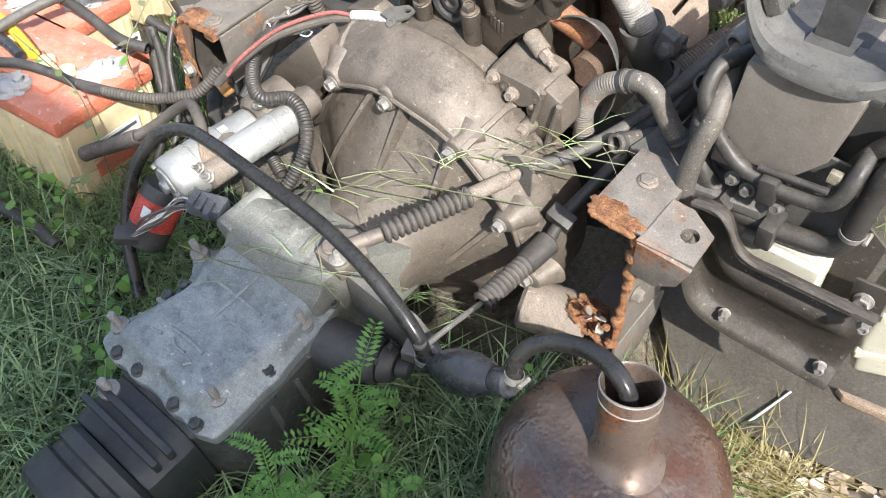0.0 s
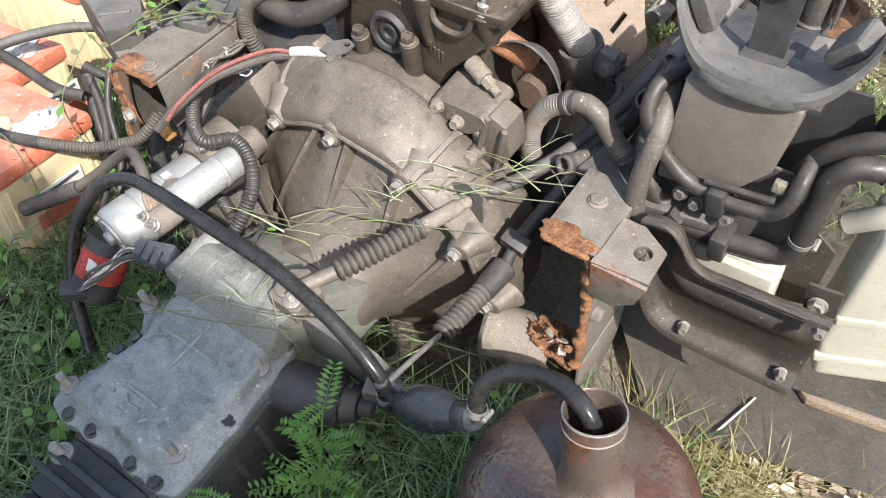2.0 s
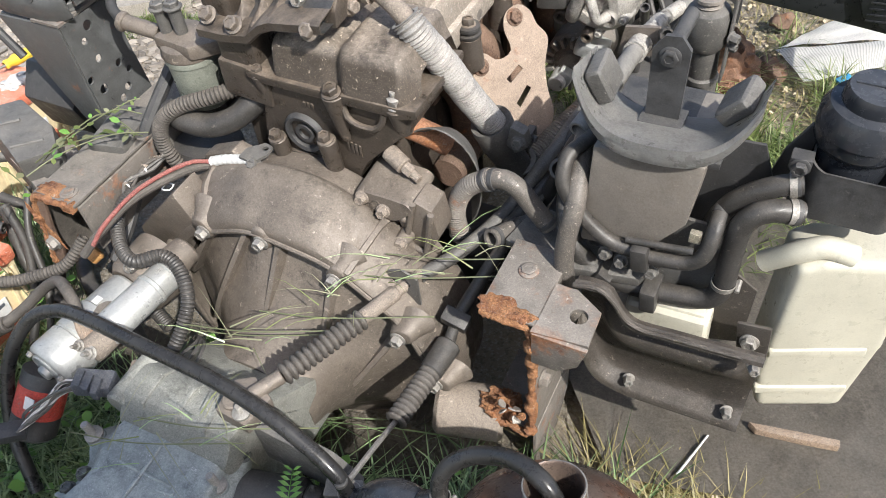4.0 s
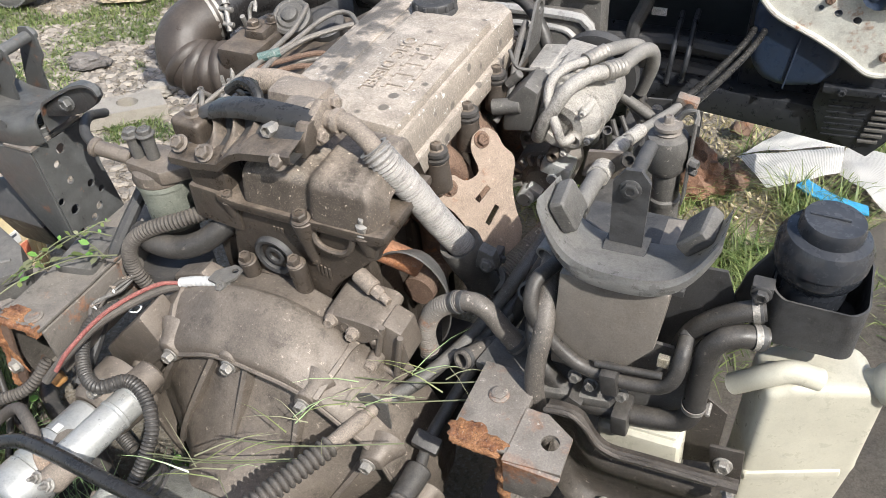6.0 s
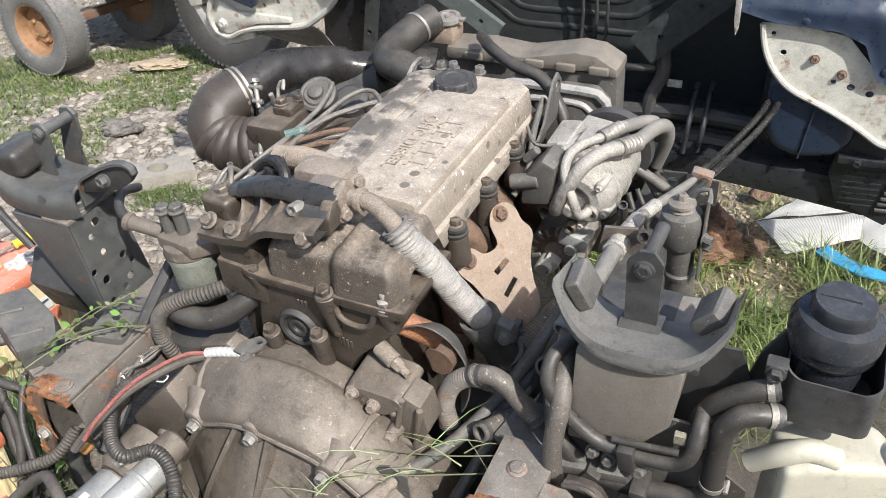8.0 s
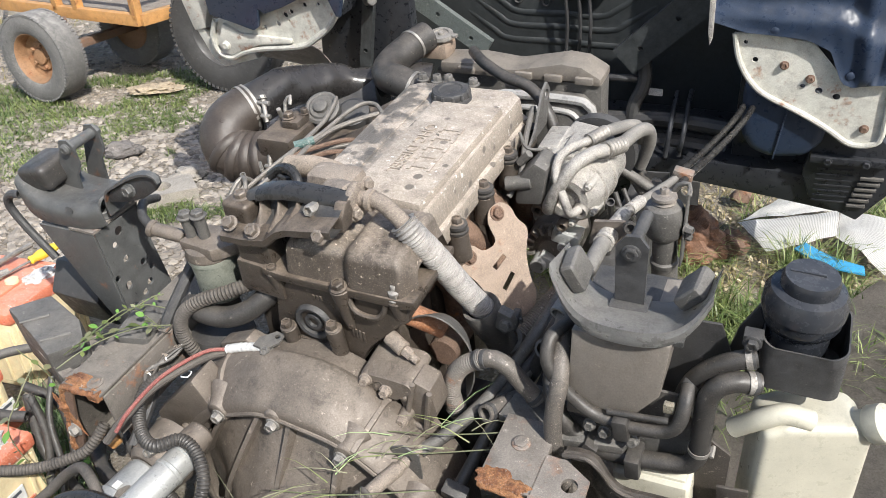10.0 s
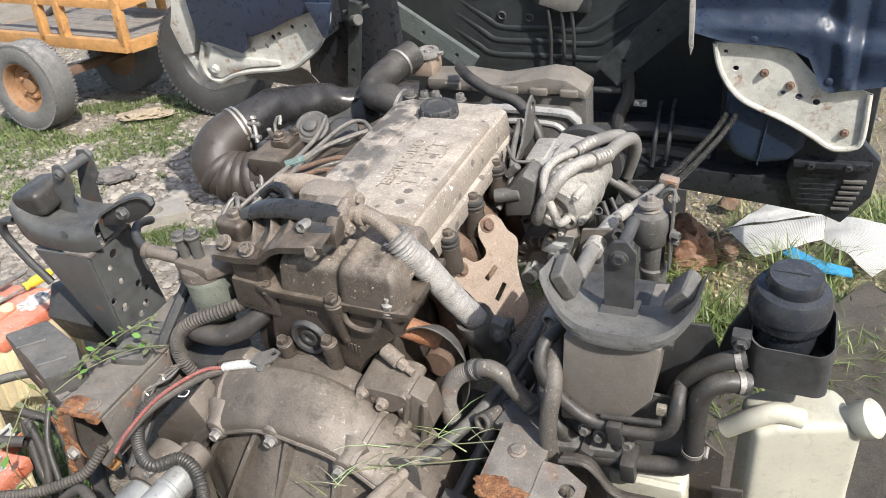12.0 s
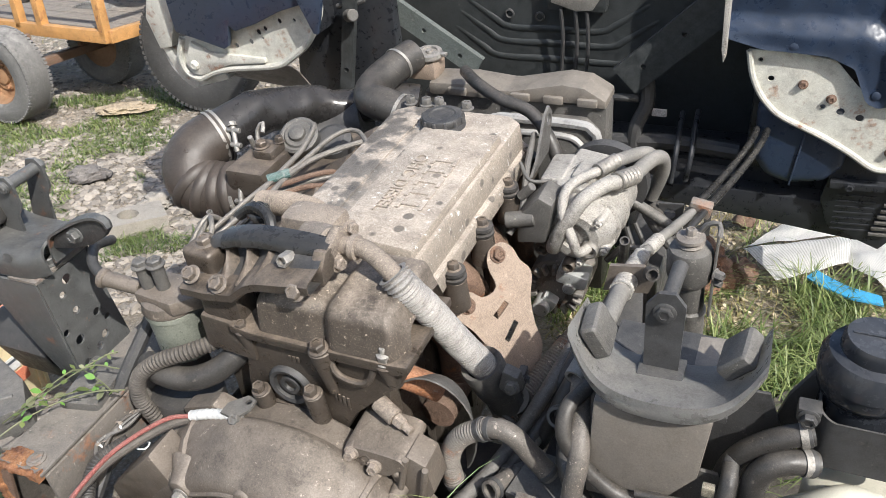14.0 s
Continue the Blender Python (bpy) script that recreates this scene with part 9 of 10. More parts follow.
solo("wood_strip", bm, worn("raw_wood_strip", (0.26, 0.18, 0.12), 0.8, 0, 0.3), "brown wooden strip under the tank", "wood strip", m=WORLD, base=(0.92, 0.91, 0.05))

# papers: two open sheets with printed lines
PAPER, pt, pp = nodes_of("printed_paper")
pc = pt.nodes.new("ShaderNodeTexCoord").outputs["UV"]
wv = n_add(pt, "ShaderNodeTexWave", Scale=11.0, Distortion=0.4, **{"Detail Scale": 3.0})
wv.bands_direction = "Y"
pt.links.new(pc, wv.inputs["Vector"])
lines = n_add(pt, "ShaderNodeMapRange", **{"From Min": 0.45, "From Max": 0.6})
pt.links.new(wv.outputs["Fac"], lines.inputs["Value"])
words = noise_of(pt, pc, 40, 2, 0.5, 0.35, 0.45)
pt.links.new(mixed(pt, times(pt, times(pt, lines.outputs[0], words), 0.4), (0.86, 0.85, 0.82), (0.30, 0.29, 0.28)), pp.inputs["Base Color"])
pp.inputs["Roughness"].default_value = 0.8


def sheet(corners, lift, label, seed, thick=0.0015):
    """A creased sheet of paper between four corners."""
    rnd = random.Random(seed)
    c = [Vector(p) for p in corners]
    bm = B()
    uv = bm.loops.layers.uv.new("uv")
    n = 12
    g = {}
    for i in range(n + 1):
        for j in range(n + 1):
            u, v = i / n, j / n
            p = c[0].lerp(c[1], u).lerp(c[3].lerp(c[2], u), v)
            p.z += lift * math.sin(u * math.pi) * (0.4 + 0.6 * v) + 0.012 * noise.noise(Vector((u * 3, v * 3, seed))) + 0.01
            g[i, j] = bm.verts.new(p)
    for i in range(n):
        for j in range(n):
            f = bm.faces.new((g[i, j], g[i + 1, j], g[i + 1, j + 1], g[i, j + 1]))
            for l, (a, b) in zip(f.loops, ((i, j), (i + 1, j), (i + 1, j + 1), (i, j + 1))):
                l[uv].uv = (a / n, b / n)
    bmesh.ops.solidify(bm, geom=bm.faces[:], thickness=thick)
    return solo("paper_sheet", bm, PAPER, label, "paper", "papers on the grass", m=WORLD, base=tuple((c[0] + c[2]) / 2))


sheet([(1.77, 2.40, 0.03), (1.75, 2.17, 0.03), (2.03, 2.17, 0.05), (2.15, 2.32, 0.06)], 0.02, "creased white paper sheet printed with rows of lines", 3)
sheet([(1.78, 2.41, 0.03), (2.15, 2.32, 0.055), (2.30, 2.42, 0.05), (2.06, 2.52, 0.05)], 0.03, "white paper leaf printed with lines, half folded", 6)
sheet([(2.03, 2.17, 0.045), (2.02, 1.90, 0.04), (2.36, 2.02, 0.05), (2.15, 2.31, 0.06)], 0.03, "white paper sheet printed with lines beside another", 4)
bm = B()
prism(bm, [(1.822, 2.120), (1.885, 2.148), (1.895, 2.085), (1.915, 2.020), (1.97, 1.945), (1.94, 1.90), (1.87, 1.965), (1.832, 2.06)], "z", 0.062, 0.070, 0.001)
solo("plastic_strip", bm, worn("blue_plastic", (0.02, 0.28, 0.62), 0.35, 0, 0.05, spots=0, grime=0), "bright blue plastic strip on the papers", "plastic strip", m=WORLD, base=(1.95, 2.0, 0.070))


def lump(name, at, s, mat, label, category, seed, sub=4, base_z=0.0):
    """A rough stone-like lump."""
    bm = B()
    bmesh.ops.create_icosphere(bm, subdivisions=sub, radius=1)
    for v in bm.verts:
        k = 1 + 0.42 * noise.noise(v.co * 1.3 + Vector((seed, 0, 0))) + 0.22 * noise.noise(v.co * 4 + Vector((0, seed, 0))) + 0.08 * noise.noise(v.co * 10 + Vector((0, 0, seed)))
        v.co = Vector((v.co.x * s[0] * k, v.co.y * s[1] * k, max(v.co.z * k, -0.6) * s[2])) + Vector(at)
    return solo(name, bm, mat, label, category, m=WORLD, base=at, angle=50)


lump("rusty_part", (1.53, 2.30, 0.07), (0.10, 0.12, 0.10), worn("brown_rust_casting", (0.20, 0.10, 0.06), 0.85, 0, 0.4, (0.33, 0.24, 0.17), rust=0.4, bump=0.8), "rusty brown cast scrap on the ground", "scrap", 3)
lump("rusty_part", (1.66, 2.26, 0.04), (0.06, 0.05, 0.045), RUSTPIPE, "small rusty scrap lump on the ground", "scrap", 8)
lump("brick_scrap", (1.93, 2.62, 0.03), (0.05, 0.04, 0.03), RUSTPIPE, "red-brown brick fragment on the soil", "brick", 11, 3)
bm = B()
plate(bm, [(-0.16, -0.08), (0.16, -0.09), (0.17, 0.07), (-0.15, 0.08)], [(0.02, 0.0, 0.045)], "z", 0, 0.06)
solo("concrete_block", bm, CONCRETE, "old concrete block with a round hole in the grass", "block", m=pose(-0.48, 3.42, 0.0, 3, 2, 18))
lump("stone", (-0.36, 3.62, 0.02), (0.07, 0.055, 0.035), CONCRETE, "pale grey flat stone on gravel", "stone", 5)
lump("stone", (-0.70, 4.03, 0.03), (0.09, 0.05, 0.04), worn("dark_stone", (0.10, 0.09, 0.085), 0.8, 0, 0.3), "dark grey stone on gravel", "stone", 6)
lump("clod", (-0.62, 5.05, 0.03), (0.15, 0.08, 0.028), worn("tan_clod", (0.34, 0.27, 0.18), 0.9, 0, 0.2, bump=1.0), "tan lump of dry earth on the yard", "earth", 7)
bm = B()
lathe(bm, [(0, 0), (0.08, 0.0), (0.09, 0.01), (0.09, 0.05), (0.08, 0.06), (0, 0.06)], (-0.50, 0.42, 0.0), (0, 0, 1), 32)
solo("lid", bm, GREYST, "round grey metal lid lying in the grass", "lid", m=WORLD, base=(-0.50, 0.42, 0))

# looms and hoses that lie between the rail and the bell
for pts, r, mat, lab, corr in (([(-0.24, 1.40, 0.12), (-0.32, 1.52, 0.16), (-0.38, 1.66, 0.15), (-0.44, 1.82, 0.19)], 0.016, RUBBER, "black ribbed loom below the chassis rail", 0.006),
                               ([(-0.30, 1.38, 0.06), (-0.36, 1.50, 0.09), (-0.45, 1.62, 0.10), (-0.47, 1.84, 0.12)], 0.020, RUBBER, "dusty black hose below the chassis rail", 0),
                               ([(-0.27, 1.50, 0.10), (-0.35, 1.62, 0.20), (-0.36, 1.76, 0.24)], 0.010, RUSTPIPE, "rusty brown pipe beside the bell housing", 0)):
    bm = B()
    tube(bm, pts, r, 14, pitch=corr, depth=0.12)
    solo("hose", bm, mat, lab, "hose", "hoses below the rail", m=WORLD, base=pts[0])

# ---- plants, gravel and litter ----


def leaf_material(name, a, b, gloss=0.45):
    """Leaves: colour changes from leaf to leaf, and some light passes through."""
    m, t, p = nodes_of(name)
    g = t.nodes.new("ShaderNodeNewGeometry")
    c = t.nodes.new("ShaderNodeTexCoord").outputs["Object"]
    col = mixed(t, g.outputs["Random Per Island"], a, b)
    col = mixed(t, times(t, noise_of(t, c, 3.0, 3, 0.5, 0.4, 0.6), 0.4), col, tuple(x * 0.6 for x in a))
    t.links.new(col, p.inputs["Base Color"])
    p.inputs["Roughness"].default_value = gloss
    tr, mx = t.nodes.new("ShaderNodeBsdfTranslucent"), t.nodes.new("ShaderNodeMixShader")
    t.links.new(col, tr.inputs["Color"])
    mx.inputs[0].default_value = 0.3
    t.links.new(p.outputs[0], mx.inputs[1])
    t.links.new(tr.outputs[0], mx.inputs[2])
    t.links.new(mx.outputs[0], t.nodes["Material Output"].inputs["Surface"])
    return m


GRASS = leaf_material("green_grass", (0.045, 0.100, 0.028), (0.50, 0.66, 0.33), 0.30)
LAWN = leaf_material("sunlit_short_grass", (0.07, 0.13, 0.03), (0.34, 0.38, 0.15))
PALE = leaf_material("pale_grass_stems", (0.14, 0.17, 0.08), (0.38, 0.37, 0.23))
SUNNY = leaf_material("sunlit_long_grass", (0.09, 0.15, 0.035), (0.46, 0.52, 0.21))
STRAW = leaf_material("dry_yellow_grass", (0.22, 0.20, 0.07), (0.50, 0.42, 0.22))
FERN = leaf_material("bright_leaflets", (0.13, 0.30, 0.055), (0.26, 0.48, 0.12))
DRYLEAF = leaf_material("dry_leaves", (0.38, 0.28, 0.19), (0.78, 0.68, 0.56), 0.7)
NP = np.random.RandomState(11)


def blades(name, spots, lo, hi, width, lean, mat, label, category, z0=None):
    """Grass: each blade is bent over and tapers to its tip. spots: rows of x, y."""
    n = len(spots)
    h = NP.uniform(lo, hi, n)
    az, k = NP.uniform(0, 2 * np.pi, n), NP.uniform(0.2, 1.0, n) * lean
    d = np.stack([np.cos(az), np.sin(az)], 1)
    side = np.stack([-d[:, 1], d[:, 0]], 1)
    z = np.array([ground_height(x, y) for x, y in spots]) - 0.004 if z0 is None else np.full(n, z0)
    w = width * NP.uniform(0.6, 1.3, n)
    verts = np.zeros((n, 7, 3))
    for i, (u, ww) in enumerate(((0, 1.0), (0.4, 0.9), (0.75, 0.6))):
        out, up = h * k * u ** 1.8, h * (u - 0.45 * np.minimum(k, 1.4) * u ** 2.4)
        c = spots + d * out[:, None]
        for s in (0, 1):
            q = c + side * (w * ww * (s - 0.5))[:, None]
            verts[:, i * 2 + s, :2], verts[:, i * 2 + s, 2] = q, z + up
    verts[:, 6, :2], verts[:, 6, 2] = spots + d * (h * k)[:, None], z + h * (1 - 0.45 * np.minimum(k, 1.4)) * 0.97
    base = np.arange(n)[:, None] * 7
    quads = np.concatenate([base + np.array([[0, 1, 3, 2]]), base + np.array([[2, 3, 5, 4]])])
    tris = base + np.array([[4, 5, 6]])
    me = bpy.data.meshes.new(name)
    me.from_pydata(verts.reshape(-1, 3).tolist(), [], quads.tolist() + tris.tolist())
    me.shade_smooth()
    me.materials.append(mat)
    return tagged(new(name, me), label, category, kind="stuff")


def scatter(n, x0, x1, y0, y1, clump=1.6, thr=-0.2, seed=0.0):
    """Places in a rectangle, thinned by a patchy noise."""
    p = np.stack([NP.uniform(x0, x1, n), NP.uniform(y0, y1, n)], 1)
    keep = [noise.noise(Vector((x * clump, y * clump, seed))) > thr for x, y in p]
    return p[np.array(keep)]


def clear_of(p, rects):
    """Drops places inside circles (x, y, r)."""
    ok = np.ones(len(p), bool)
    for x, y, r in rects:
        ok &= (p[:, 0] - x) ** 2 + (p[:, 1] - y) ** 2 > r * r
    return p[ok]


KEEP = [(0.15, 1.12, 0.13), (0.22, 1.05, 0.12), (0.371, 0.60, 0.16), (-0.06, 0.95, 0.11), (-0.14, 0.83, 0.12), (-0.20, 0.75, 0.12)]
near = clear_of(scatter(34000, -1.5, 0.62, 0.25, 1.62, 2.6, -0.35, 1.0), KEEP)
near = near[((near[:, 0] * 0.57 + near[:, 1] * 0.82) < 1.05) & ((near[:, 1] < 1.33) | (near[:, 0] < -0.55))]
blades("grass", near, 0.04, 0.19, 0.0042, 1.6, GRASS, "tangled green grass and weeds round the gearbox", "grass")
side = scatter(1100, -0.72, -0.50, 1.45, 2.05, 3.0, -0.2, 7.0)
blades("grass", side, 0.05, 0.17, 0.0035, 0.9, GRASS, "tall dark grass and weeds beside the chassis rail", "grass")
far = np.concatenate([scatter(17000, -2.6, -0.05, 4.40, 5.55, 2.6, -0.22, 4.0), scatter(9000, -2.4, -0.45, 3.7, 4.5, 2.6, 0.0, 5.0), scatter(3000, -0.1, 0.3, 4.5, 5.1, 3.0, 0.0, 5.0)])
blades("grass", far, 0.02, 0.060, 0.006, 1.7, LAWN, "short bright grass near the trailer", "grass")
mid = np.concatenate([scatter(2600, -0.75, -0.15, 3.15, 3.55, 3.0, 0.0, 6.0), scatter(1500, -1.4, -0.6, 2.7, 3.9, 2.0, 0.15, 8.0)])
blades("grass", mid, 0.025, 0.08, 0.0045, 1.6, LAWN, "grass tufts at the concrete block", "grass")
right = scatter(11500, 0.95, 2.5, 1.35, 2.5, 3.2, -0.08, 9.0)
right = clear_of(right[(right[:, 0] - right[:, 1] * 0.4) < 1.55], [(1.90, 2.32, 0.15), (2.10, 2.36, 0.18), (2.16, 2.12, 0.18), (1.98, 2.26, 0.12)])
blades("grass", right, 0.05, 0.20, 0.005, 1.4, SUNNY, "tufts of long grass beside the papers", "grass")
dry = clear_of(scatter(24000, 0.9, 4.2, 1.3, 5.5, 2.2, -0.35, 12.0), [(1.90, 2.32, 0.15), (2.10, 2.36, 0.18), (2.16, 2.12, 0.18), (1.98, 2.26, 0.12)])
blades("dry_grass", dry, 0.02, 0.07, 0.0045, 1.8, STRAW, "dry straw-coloured grass on the yard", "grass")
thin = scatter(9000, -7, 6, 5.5, 11, 0.7, 0.12, 15.0)
blades("grass", thin, 0.03, 0.08, 0.012, 1.0, STRAW, "thin dry grass far across the yard", "grass")
clump_near = scatter(1500, 0.55, 0.98, 0.72, 0.92, 4, -0.3, 3.0)
clump_near = clump_near[clump_near[:, 1] < 0.87 - 0.49 * (clump_near[:, 0] - 0.678)]
blades("dry_grass", clump_near, 0.05, 0.14, 0.003, 2.0, STRAW, "dry grass stems among the dead leaves", "grass")


def leaves(name, spots, size, mat, label, lift=0.04, curl=0.35, round_leaf=True):
    """Small broad leaves, folded along the midrib and turned at random."""
    vs, fs = [], []
    for i, (x, y) in enumerate(spots):
        s = size * NP.uniform(0.55, 1.25)
        m = Matrix.Translation((x, y, ground_height(x, y) + lift * NP.uniform(0.2, 1.0))) @ Euler((NP.uniform(-0.7, 0.7), NP.uniform(-0.7, 0.7), NP.uniform(0, 6.3))).to_matrix().to_4x4()
        b = len(vs)
        for u, w in ((0, 0.05), (0.25, 0.42), (0.6, 0.46 if round_leaf else 0.3), (1, 0.04)):
            for k in (-1, 0, 1):
                vs.append(tuple(m @ Vector((u * s, k * w * s, curl * s * (w * abs(k) + 0.4 * u * u)))))
        for r in range(3):
            for k in range(2):
                a = b + r * 3 + k
                fs.append((a, a + 1, a + 4, a + 3))
    me = bpy.data.meshes.new(name)
    me.from_pydata(vs, [], fs)
    me.shade_smooth()
    me.materials.append(mat)
    return tagged(new(name, me), label, "leaves", kind="stuff")


cl = clear_of(scatter(2600, -1.3, 0.3, 0.35, 1.5, 2.4, -0.2, 21.0), KEEP)
cl = cl[(cl[:, 0] * 0.57 + cl[:, 1] * 0.82) < 1.05]
leaves("weed_leaves", cl, 0.026, FERN, "small round weed leaves among the grass", 0.12, 0.1)
leaves("weed_leaves", scatter(260, 0.95, 1.75, 1.45, 2.1, 3.0, 0.1, 23.0), 0.030, FERN, "broad weed leaves near the papers", 0.06, 0.1)
PALELEAF = leaf_material("pale_dry_leaf", (0.42, 0.33, 0.21), (0.80, 0.70, 0.52), 0.7)
leaves("dead_leaves", scatter(3800, 0.95, 2.4, 1.35, 2.9, 3.0, -0.5, 26.0), 0.017, PALELEAF, "pale dry leaf litter beside the papers", 0.012, 0.3, False)
litter = scatter(1200, 0.54, 1.15, 0.50, 0.90, 3.0, -0.5, 25.0)
litter = litter[litter[:, 1] < 0.875 - 0.49 * (litter[:, 0] - 0.678)]
leaves("dead_leaves", litter, 0.034, DRYLEAF, "curled dead brown leaves by the jar", 0.03, 0.22)


def pebbles(name, n, area, lo, hi, mat, label, thr=-0.2, clump=1.0, seed=30.0):
    """Loose stones as low irregular solids."""
    pts = scatter(n, *area, clump, thr, seed)
    t = (1 + 5 ** 0.5) / 2
    ico = np.array([(-1, t, 0), (1, t, 0), (-1, -t, 0), (1, -t, 0), (0, -1, t), (0, 1, t), (0, -1, -t), (0, 1, -t), (t, 0, -1), (t, 0, 1), (-t, 0, -1), (-t, 0, 1)]) / 1.9
    tri = [(0, 11, 5), (0, 5, 1), (0, 1, 7), (0, 7, 10), (0, 10, 11), (1, 5, 9), (5, 11, 4), (11, 10, 2), (10, 7, 6), (7, 1, 8), (3, 9, 4), (3, 4, 2), (3, 2, 6), (3, 6, 8), (3, 8, 9), (4, 9, 5), (2, 4, 11), (6, 2, 10), (8, 6, 7), (9, 8, 1)]
    vs, fs = [], []
    for x, y in pts:
        s = lo + (hi - lo) * NP.uniform(0, 1) ** 3.2
        a = NP.uniform(0, 6.28)
        q = ico * NP.uniform(0.62, 1.3, (12, 3)) * np.array([s, s * NP.uniform(0.5, 0.85), s * NP.uniform(0.28, 0.55)])
        rot = np.array([[math.cos(a), -math.sin(a), 0], [math.sin(a), math.cos(a), 0], [0, 0, 1]])
        b = len(vs)
        vs += (q @ rot.T + np.array([x, y, ground_height(x, y) + s * 0.12])).tolist()
        fs += [(b + i, b + j, b + k) for i, j, k in tri]
    me = bpy.data.meshes.new(name)
    me.from_pydata(vs, [], fs)
    me.materials.append(mat)
    return tagged(new(name, me), label, "gravel", kind="stuff")


STONE, st, sp = nodes_of("grey_gravel")
sg = st.nodes.new("ShaderNodeNewGeometry").outputs["Random Per Island"]
sc = mixed(st, sg, (0.10, 0.086, 0.072), (0.40, 0.355, 0.30))
st.links.new(mixed(st, times(st, noise_of(st, st.nodes.new("ShaderNodeTexCoord").outputs["Object"], 90, 4, 0.6, 0.4, 0.7), 0.5), sc, (0.30, 0.265, 0.225)), sp.inputs["Base Color"])
sp.inputs["Roughness"].default_value = 0.9
pebbles("gravel", 26000, (-1.9, 0.7, 2.7, 4.75), 0.005, 0.034, STONE, "grey gravel stones on the yard", -0.8)
pebbles("gravel", 16000, (-3.5, 2.0, 4.7, 8.0), 0.008, 0.030, STONE, "scattered gravel far across the yard", -0.4)
pebbles("gravel", 2500, (1.0, 3.6, 1.3, 4.0), 0.005, 0.022, STONE, "grit and small stones by the papers", 0.0)


def weed(at, height, fronds, tilt, seed, label):
    """A weed with a thin stem and feathered fronds of paired leaflets; each frond is a part."""
    rnd = random.Random(seed)
    x, y = at
    z = ground_height(x, y)
    th = thing("weed", (x, y, z), label, "weed", "weeds by the gearbox", m=WORLD)
    top = Vector((x + tilt[0], y + tilt[1], z + height))
    mid = Vector((x + tilt[0] * 0.3, y + tilt[1] * 0.3, z + height * 0.55))
    bm = B()
    tube(bm, [(x, y, z - 0.01), mid, top], 0.003, 6, hollow=False, r1=0.0012)
    part("stem", bm, FERN, th)
    line = spline([(x, y, z), mid, top], 0.01)
    for f in range(fronds):
        u = 0.35 + 0.65 * f / max(1, fronds - 1)
        p = line[min(len(line) - 1, int(u * (len(line) - 1)))]
        az = f * 2.4 + rnd.uniform(-0.4, 0.4)
        ln = rnd.uniform(0.05, 0.09) * (1.15 - 0.4 * u) * height / 0.22
        d = Vector((math.cos(az), math.sin(az), rnd.uniform(0.15, 0.6))).normalized()
        bm = B()
        n = 9
        for i in range(n):
            q = p + d * ln * (0.15 + 0.85 * i / (n - 1)) - Vector((0, 0, 0.02 * (i / n) ** 2))
            side = d.cross(Vector((0, 0, 1))).normalized()
            s = 0.016 * height / 0.22 * (1 - 0.55 * abs(i / (n - 1) - 0.4))
            for k in (-1, 1):
                a, b = q, q + (side * k + d * 0.35) * s + Vector((0, 0, rnd.uniform(-0.002, 0.004)))
                w = d * s * 0.22
                c = (a + b) / 2
                bm.faces.new([bm.verts.new(v) for v in (a, c - w + Vector((0, 0, 0.001)), b, c + w)])
        tube(bm, [p, p + d * ln * 0.5, p + d * ln - Vector((0, 0, 0.02))], 0.0009, 4, hollow=False)
        tagged(part("frond", bm, FERN, th), kind="stuff")
    return th


weed((-0.01, 0.69), 0.30, 13, (0.02, 0.10), 1, "bright green feathered weed beside the gearbox")
weed((-0.10, 0.60), 0.24, 10, (-0.03, 0.06), 2, "bright green feathered weed in the grass")
weed((-0.20, 0.56), 0.20, 9, (0.02, 0.03), 3, "low feathered weed in the grass")
weed((-0.30, 0.55), 0.20, 8, (-0.04, 0.04), 4, "low feathered weed near the brake drum")
weed((-0.42, 0.58), 0.16, 8, (-0.03, 0.02), 5, "low feathered weed near the brake drum")
weed((-0.66, 0.75), 0.16, 8, (-0.03, 0.05), 6, "small feathered weed among grass")
weed((0.03, 0.60), 0.20, 9, (0.05, 0.03), 7, "feathered weed between gearbox and jar")


def sprig(pts, n, size, seed, label):
    """A thin trailing stem with a few oval leaves."""
    rnd = random.Random(seed)
    th = thing("sprig", pts[0], label, "weed", "weeds round the chassis", m=WORLD)
    bm = B()
    tube(bm, pts, 0.0014, 6, hollow=False)
    part("stem", bm, PALE, th)
    line = spline(pts, 0.01)
    for i in range(n):
        p = line[int((0.25 + 0.75 * i / n) * (len(line) - 1))]
        m = Matrix.Translation(p) @ Euler((rnd.uniform(-0.6, 0.6), rnd.uniform(-0.6, 0.6), rnd.uniform(0, 6.3))).to_matrix().to_4x4()
        s = size * rnd.uniform(0.45, 1.0)
        bm = B()
        ring = [(0, 0), (0.3, 0.26), (0.65, 0.30), (1, 0.0), (0.65, -0.30), (0.3, -0.26)]
        bm.faces.new([bm.verts.new(m @ Vector((a * s, b * s, 0.2 * s * abs(b)))) for a, b in ring])
        part("leaf", bm, (LAWN, FERN, PALE)[i % 3], th)
    return th


def we(*p):
    return tuple(ENG @ Vector(p))


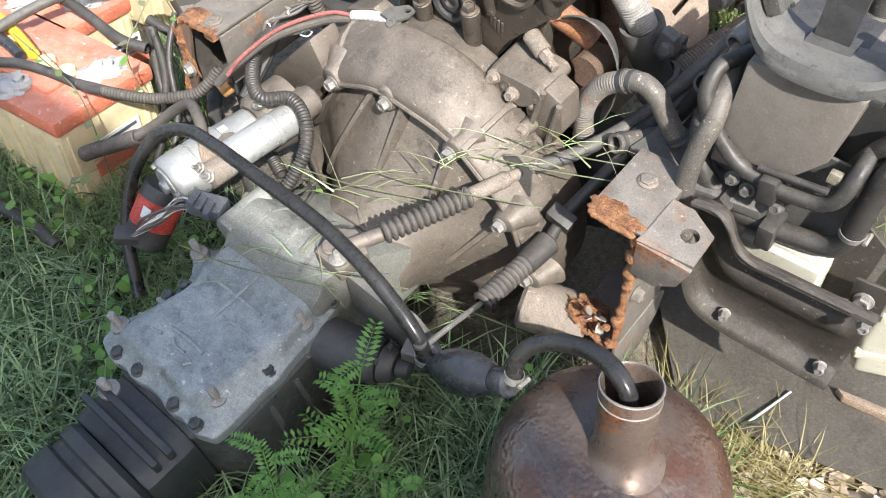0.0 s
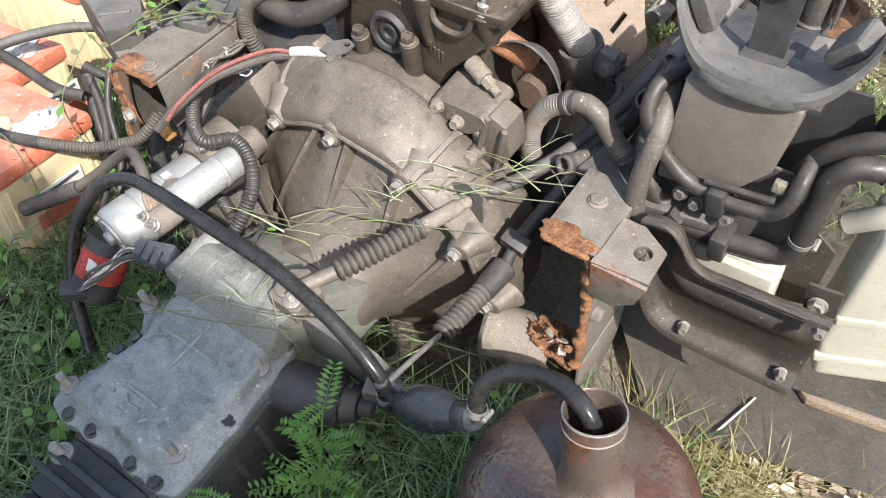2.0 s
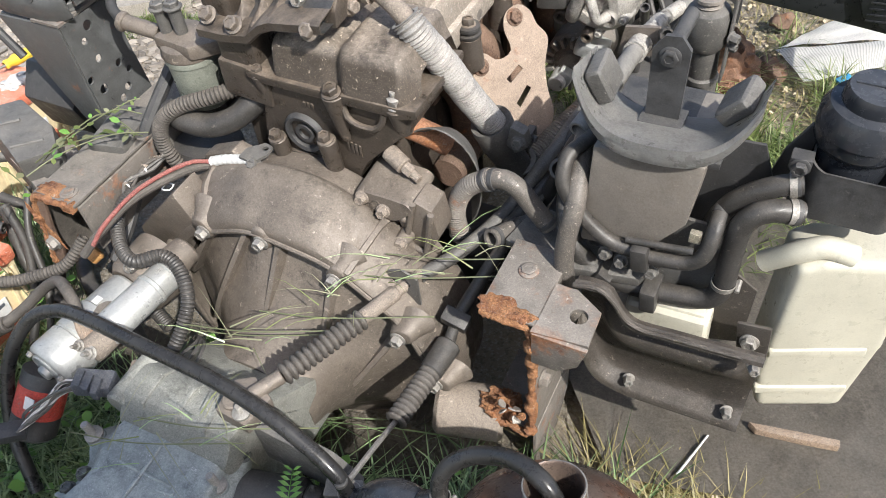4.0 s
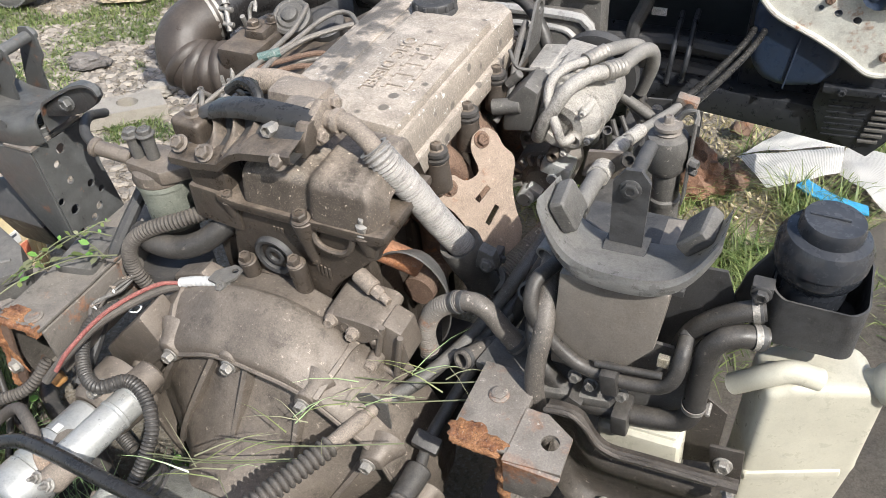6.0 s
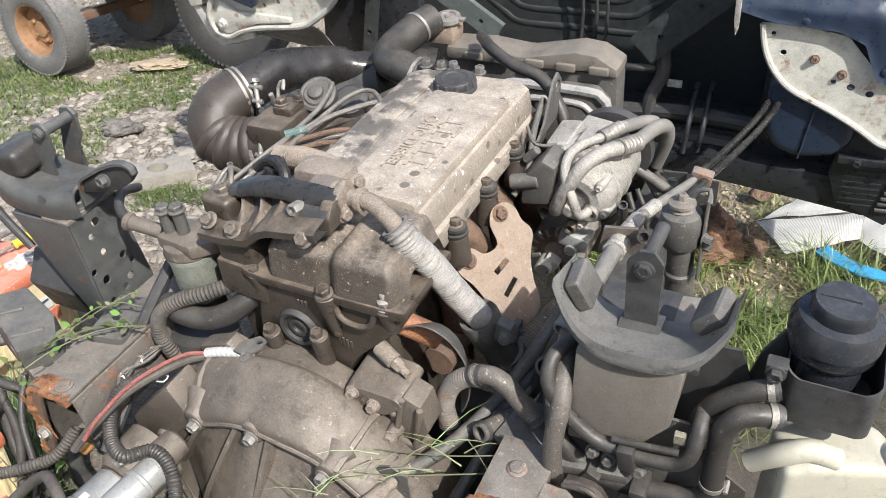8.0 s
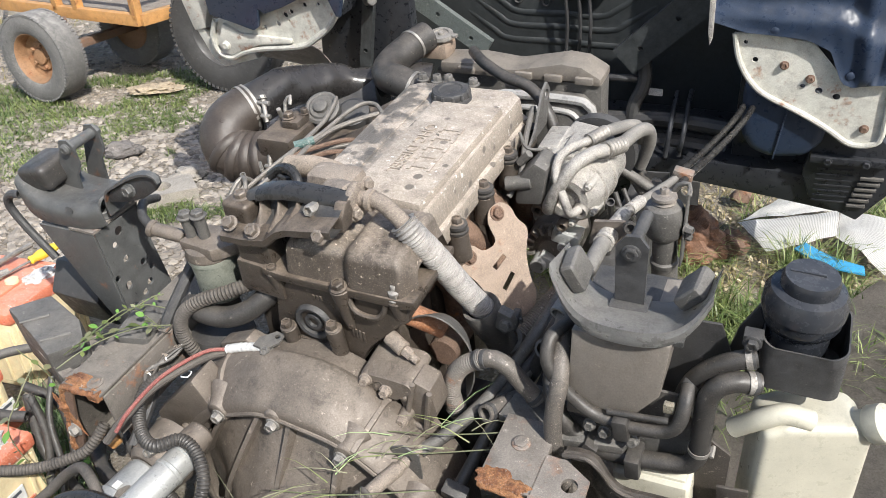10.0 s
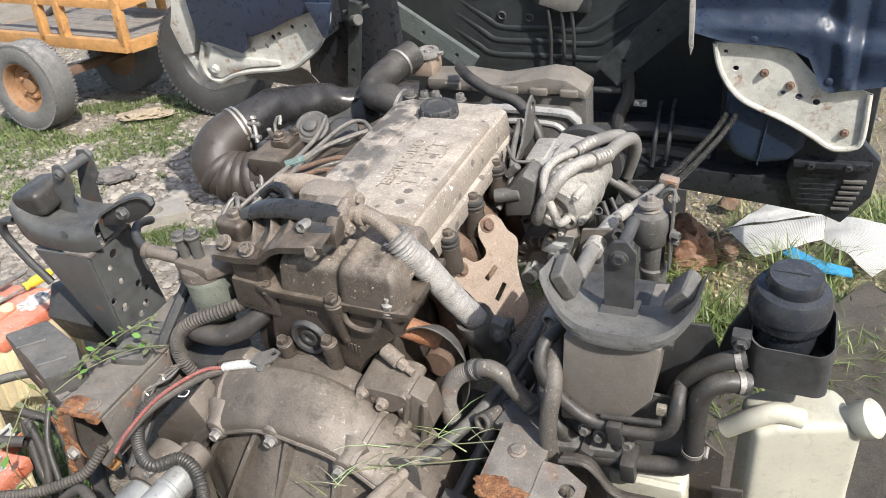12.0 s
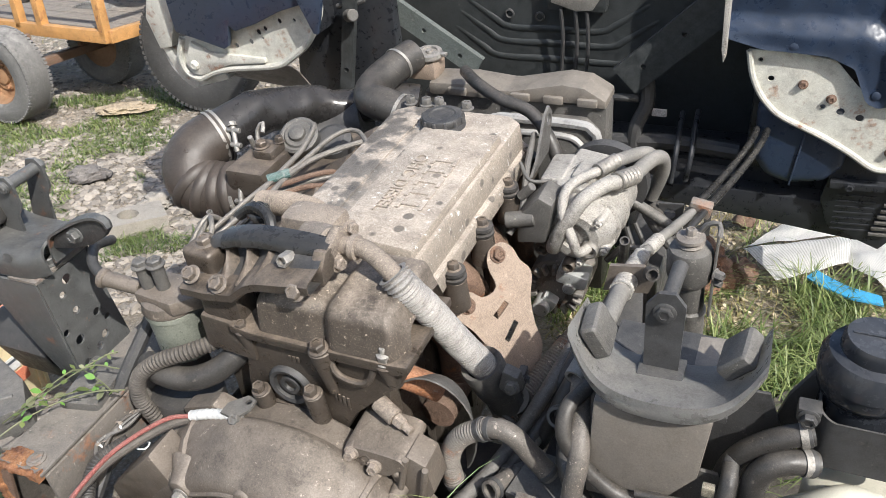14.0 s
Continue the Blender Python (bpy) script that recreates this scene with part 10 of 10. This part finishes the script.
sprig([we(-0.50, -0.05, 0.22), we(-0.47, 0.0, 0.235), we(-0.42, 0.05, 0.25), we(-0.36, 0.08, 0.265), we(-0.30, 0.10, 0.27)], 10, 0.026, 1, "thin green sprig trailing over the chassis rail")
sprig([we(-0.52, 0.02, 0.215), we(-0.46, 0.07, 0.25), we(-0.40, 0.12, 0.28), we(-0.35, 0.14, 0.27)], 8, 0.020, 2, "thin green sprig trailing over the chassis rail")
sprig([we(-0.56, 0.01, 0.185), we(-0.493, 0.033, 0.235), we(-0.471, 0.07, 0.25), we(-0.443, 0.118, 0.26), we(-0.385, 0.112, 0.262), we(-0.34, 0.102, 0.25)], 16, 0.022, 9, "flowering weed stem lying over the rail")
sprig([we(-0.55, 0.02, 0.185), we(-0.481, 0.029, 0.235), we(-0.412, 0.085, 0.245), we(-0.36, 0.10, 0.25), we(-0.333, 0.108, 0.245)], 12, 0.030, 10, "leafy weed stem lying over the rail")
sprig([we(-0.443, 0.118, 0.255), we(-0.42, 0.135, 0.265), we(-0.395, 0.16, 0.275), we(-0.380, 0.172, 0.275)], 12, 0.014, 11, "pale seed heads of a weed by the rail")
sprig([(-0.50, 1.50, 0.0), (-0.53, 1.49, 0.2), (-0.55, 1.47, 0.36), (-0.50, 1.46, 0.46), (-0.46, 1.47, 0.52)], 12, 0.032, 3, "tall leafy weed between battery and rail")
sprig([(-0.58, 1.30, 0.0), (-0.60, 1.34, 0.2), (-0.63, 1.38, 0.33), (-0.70, 1.42, 0.38), (-0.76, 1.45, 0.42)], 12, 0.028, 4, "leafy weed growing over the battery")
sprig([(-0.66, 1.22, 0.0), (-0.68, 1.24, 0.10), (-0.66, 1.28, 0.17), (-0.60, 1.30, 0.2)], 10, 0.03, 5, "leafy weed in front of the battery")
sprig([(-0.44, 1.56, 0.0), (-0.45, 1.57, 0.2), (-0.47, 1.58, 0.4), (-0.52, 1.58, 0.5)], 10, 0.03, 6, "tall thin weed behind the rail")
sprig([(-0.78, 1.14, 0.0), (-0.80, 1.16, 0.12), (-0.84, 1.20, 0.18)], 8, 0.028, 8, "small leafy weed in the grass")


def straws(rows, label):
    """Long thin grass stems lying across the castings, each one bent a little."""
    for i, (c, n, ln) in enumerate(rows):
        rnd = random.Random(40 + i)
        th = thing("grass_stems", c, label, "grass", "grass stems on the engine")
        for k in range(n):
            a = rnd.gauss(0.35, 0.55) + (math.pi if rnd.random() < 0.5 else 0) if k % 3 else rnd.uniform(0, math.tau)
            d = Vector((math.cos(a), math.sin(a) * 0.8, rnd.uniform(-0.25, 0.3))).normalized()
            l = ln * rnd.uniform(0.7, 1.7)
            p = Vector(c) + Vector((rnd.uniform(-0.04, 0.04), rnd.uniform(-0.04, 0.04), rnd.uniform(-0.005, 0.015)))
            side = d.cross(Vector((0, -0.5, 1))).normalized() * rnd.uniform(0.0008, 0.0016)
            bm = B()
            last = None
            for u in (0, 0.33, 0.66, 1.0):
                q = p + d * l * u + Vector((0, 0, 0.02 * math.sin(u * 2.6)))
                w = side * (1.05 - u)
                cur = (bm.verts.new(q - w), bm.verts.new(q + w))
                if last:
                    bm.faces.new((last[0], last[1], cur[1], cur[0]))
                last = cur
            part("blade", bm, (PALE, LAWN, GRASS, PALE)[k % 4], th)
        bm = B()
        tube(bm, [Vector(c) + Vector((-0.13, -0.03, -0.01)), Vector(c), Vector(c) + Vector((0.16, 0.07, 0.0))], 0.0013, 5, hollow=False)
        part("stalk", bm, PALE, th)


straws([((0.175, -0.06, 0.135), 7, 0.085), ((0.09, -0.30, 0.10), 8, 0.09), ((0.25, 0.06, 0.14), 7, 0.08), ((0.33, 0.12, 0.16), 8, 0.085), ((0.04, -0.12, 0.10), 6, 0.09), ((-0.02, -0.36, 0.07), 8, 0.09), ((0.0, -0.10, 0.04), 5, 0.08)], "thin grass stems fallen over the bell housing")
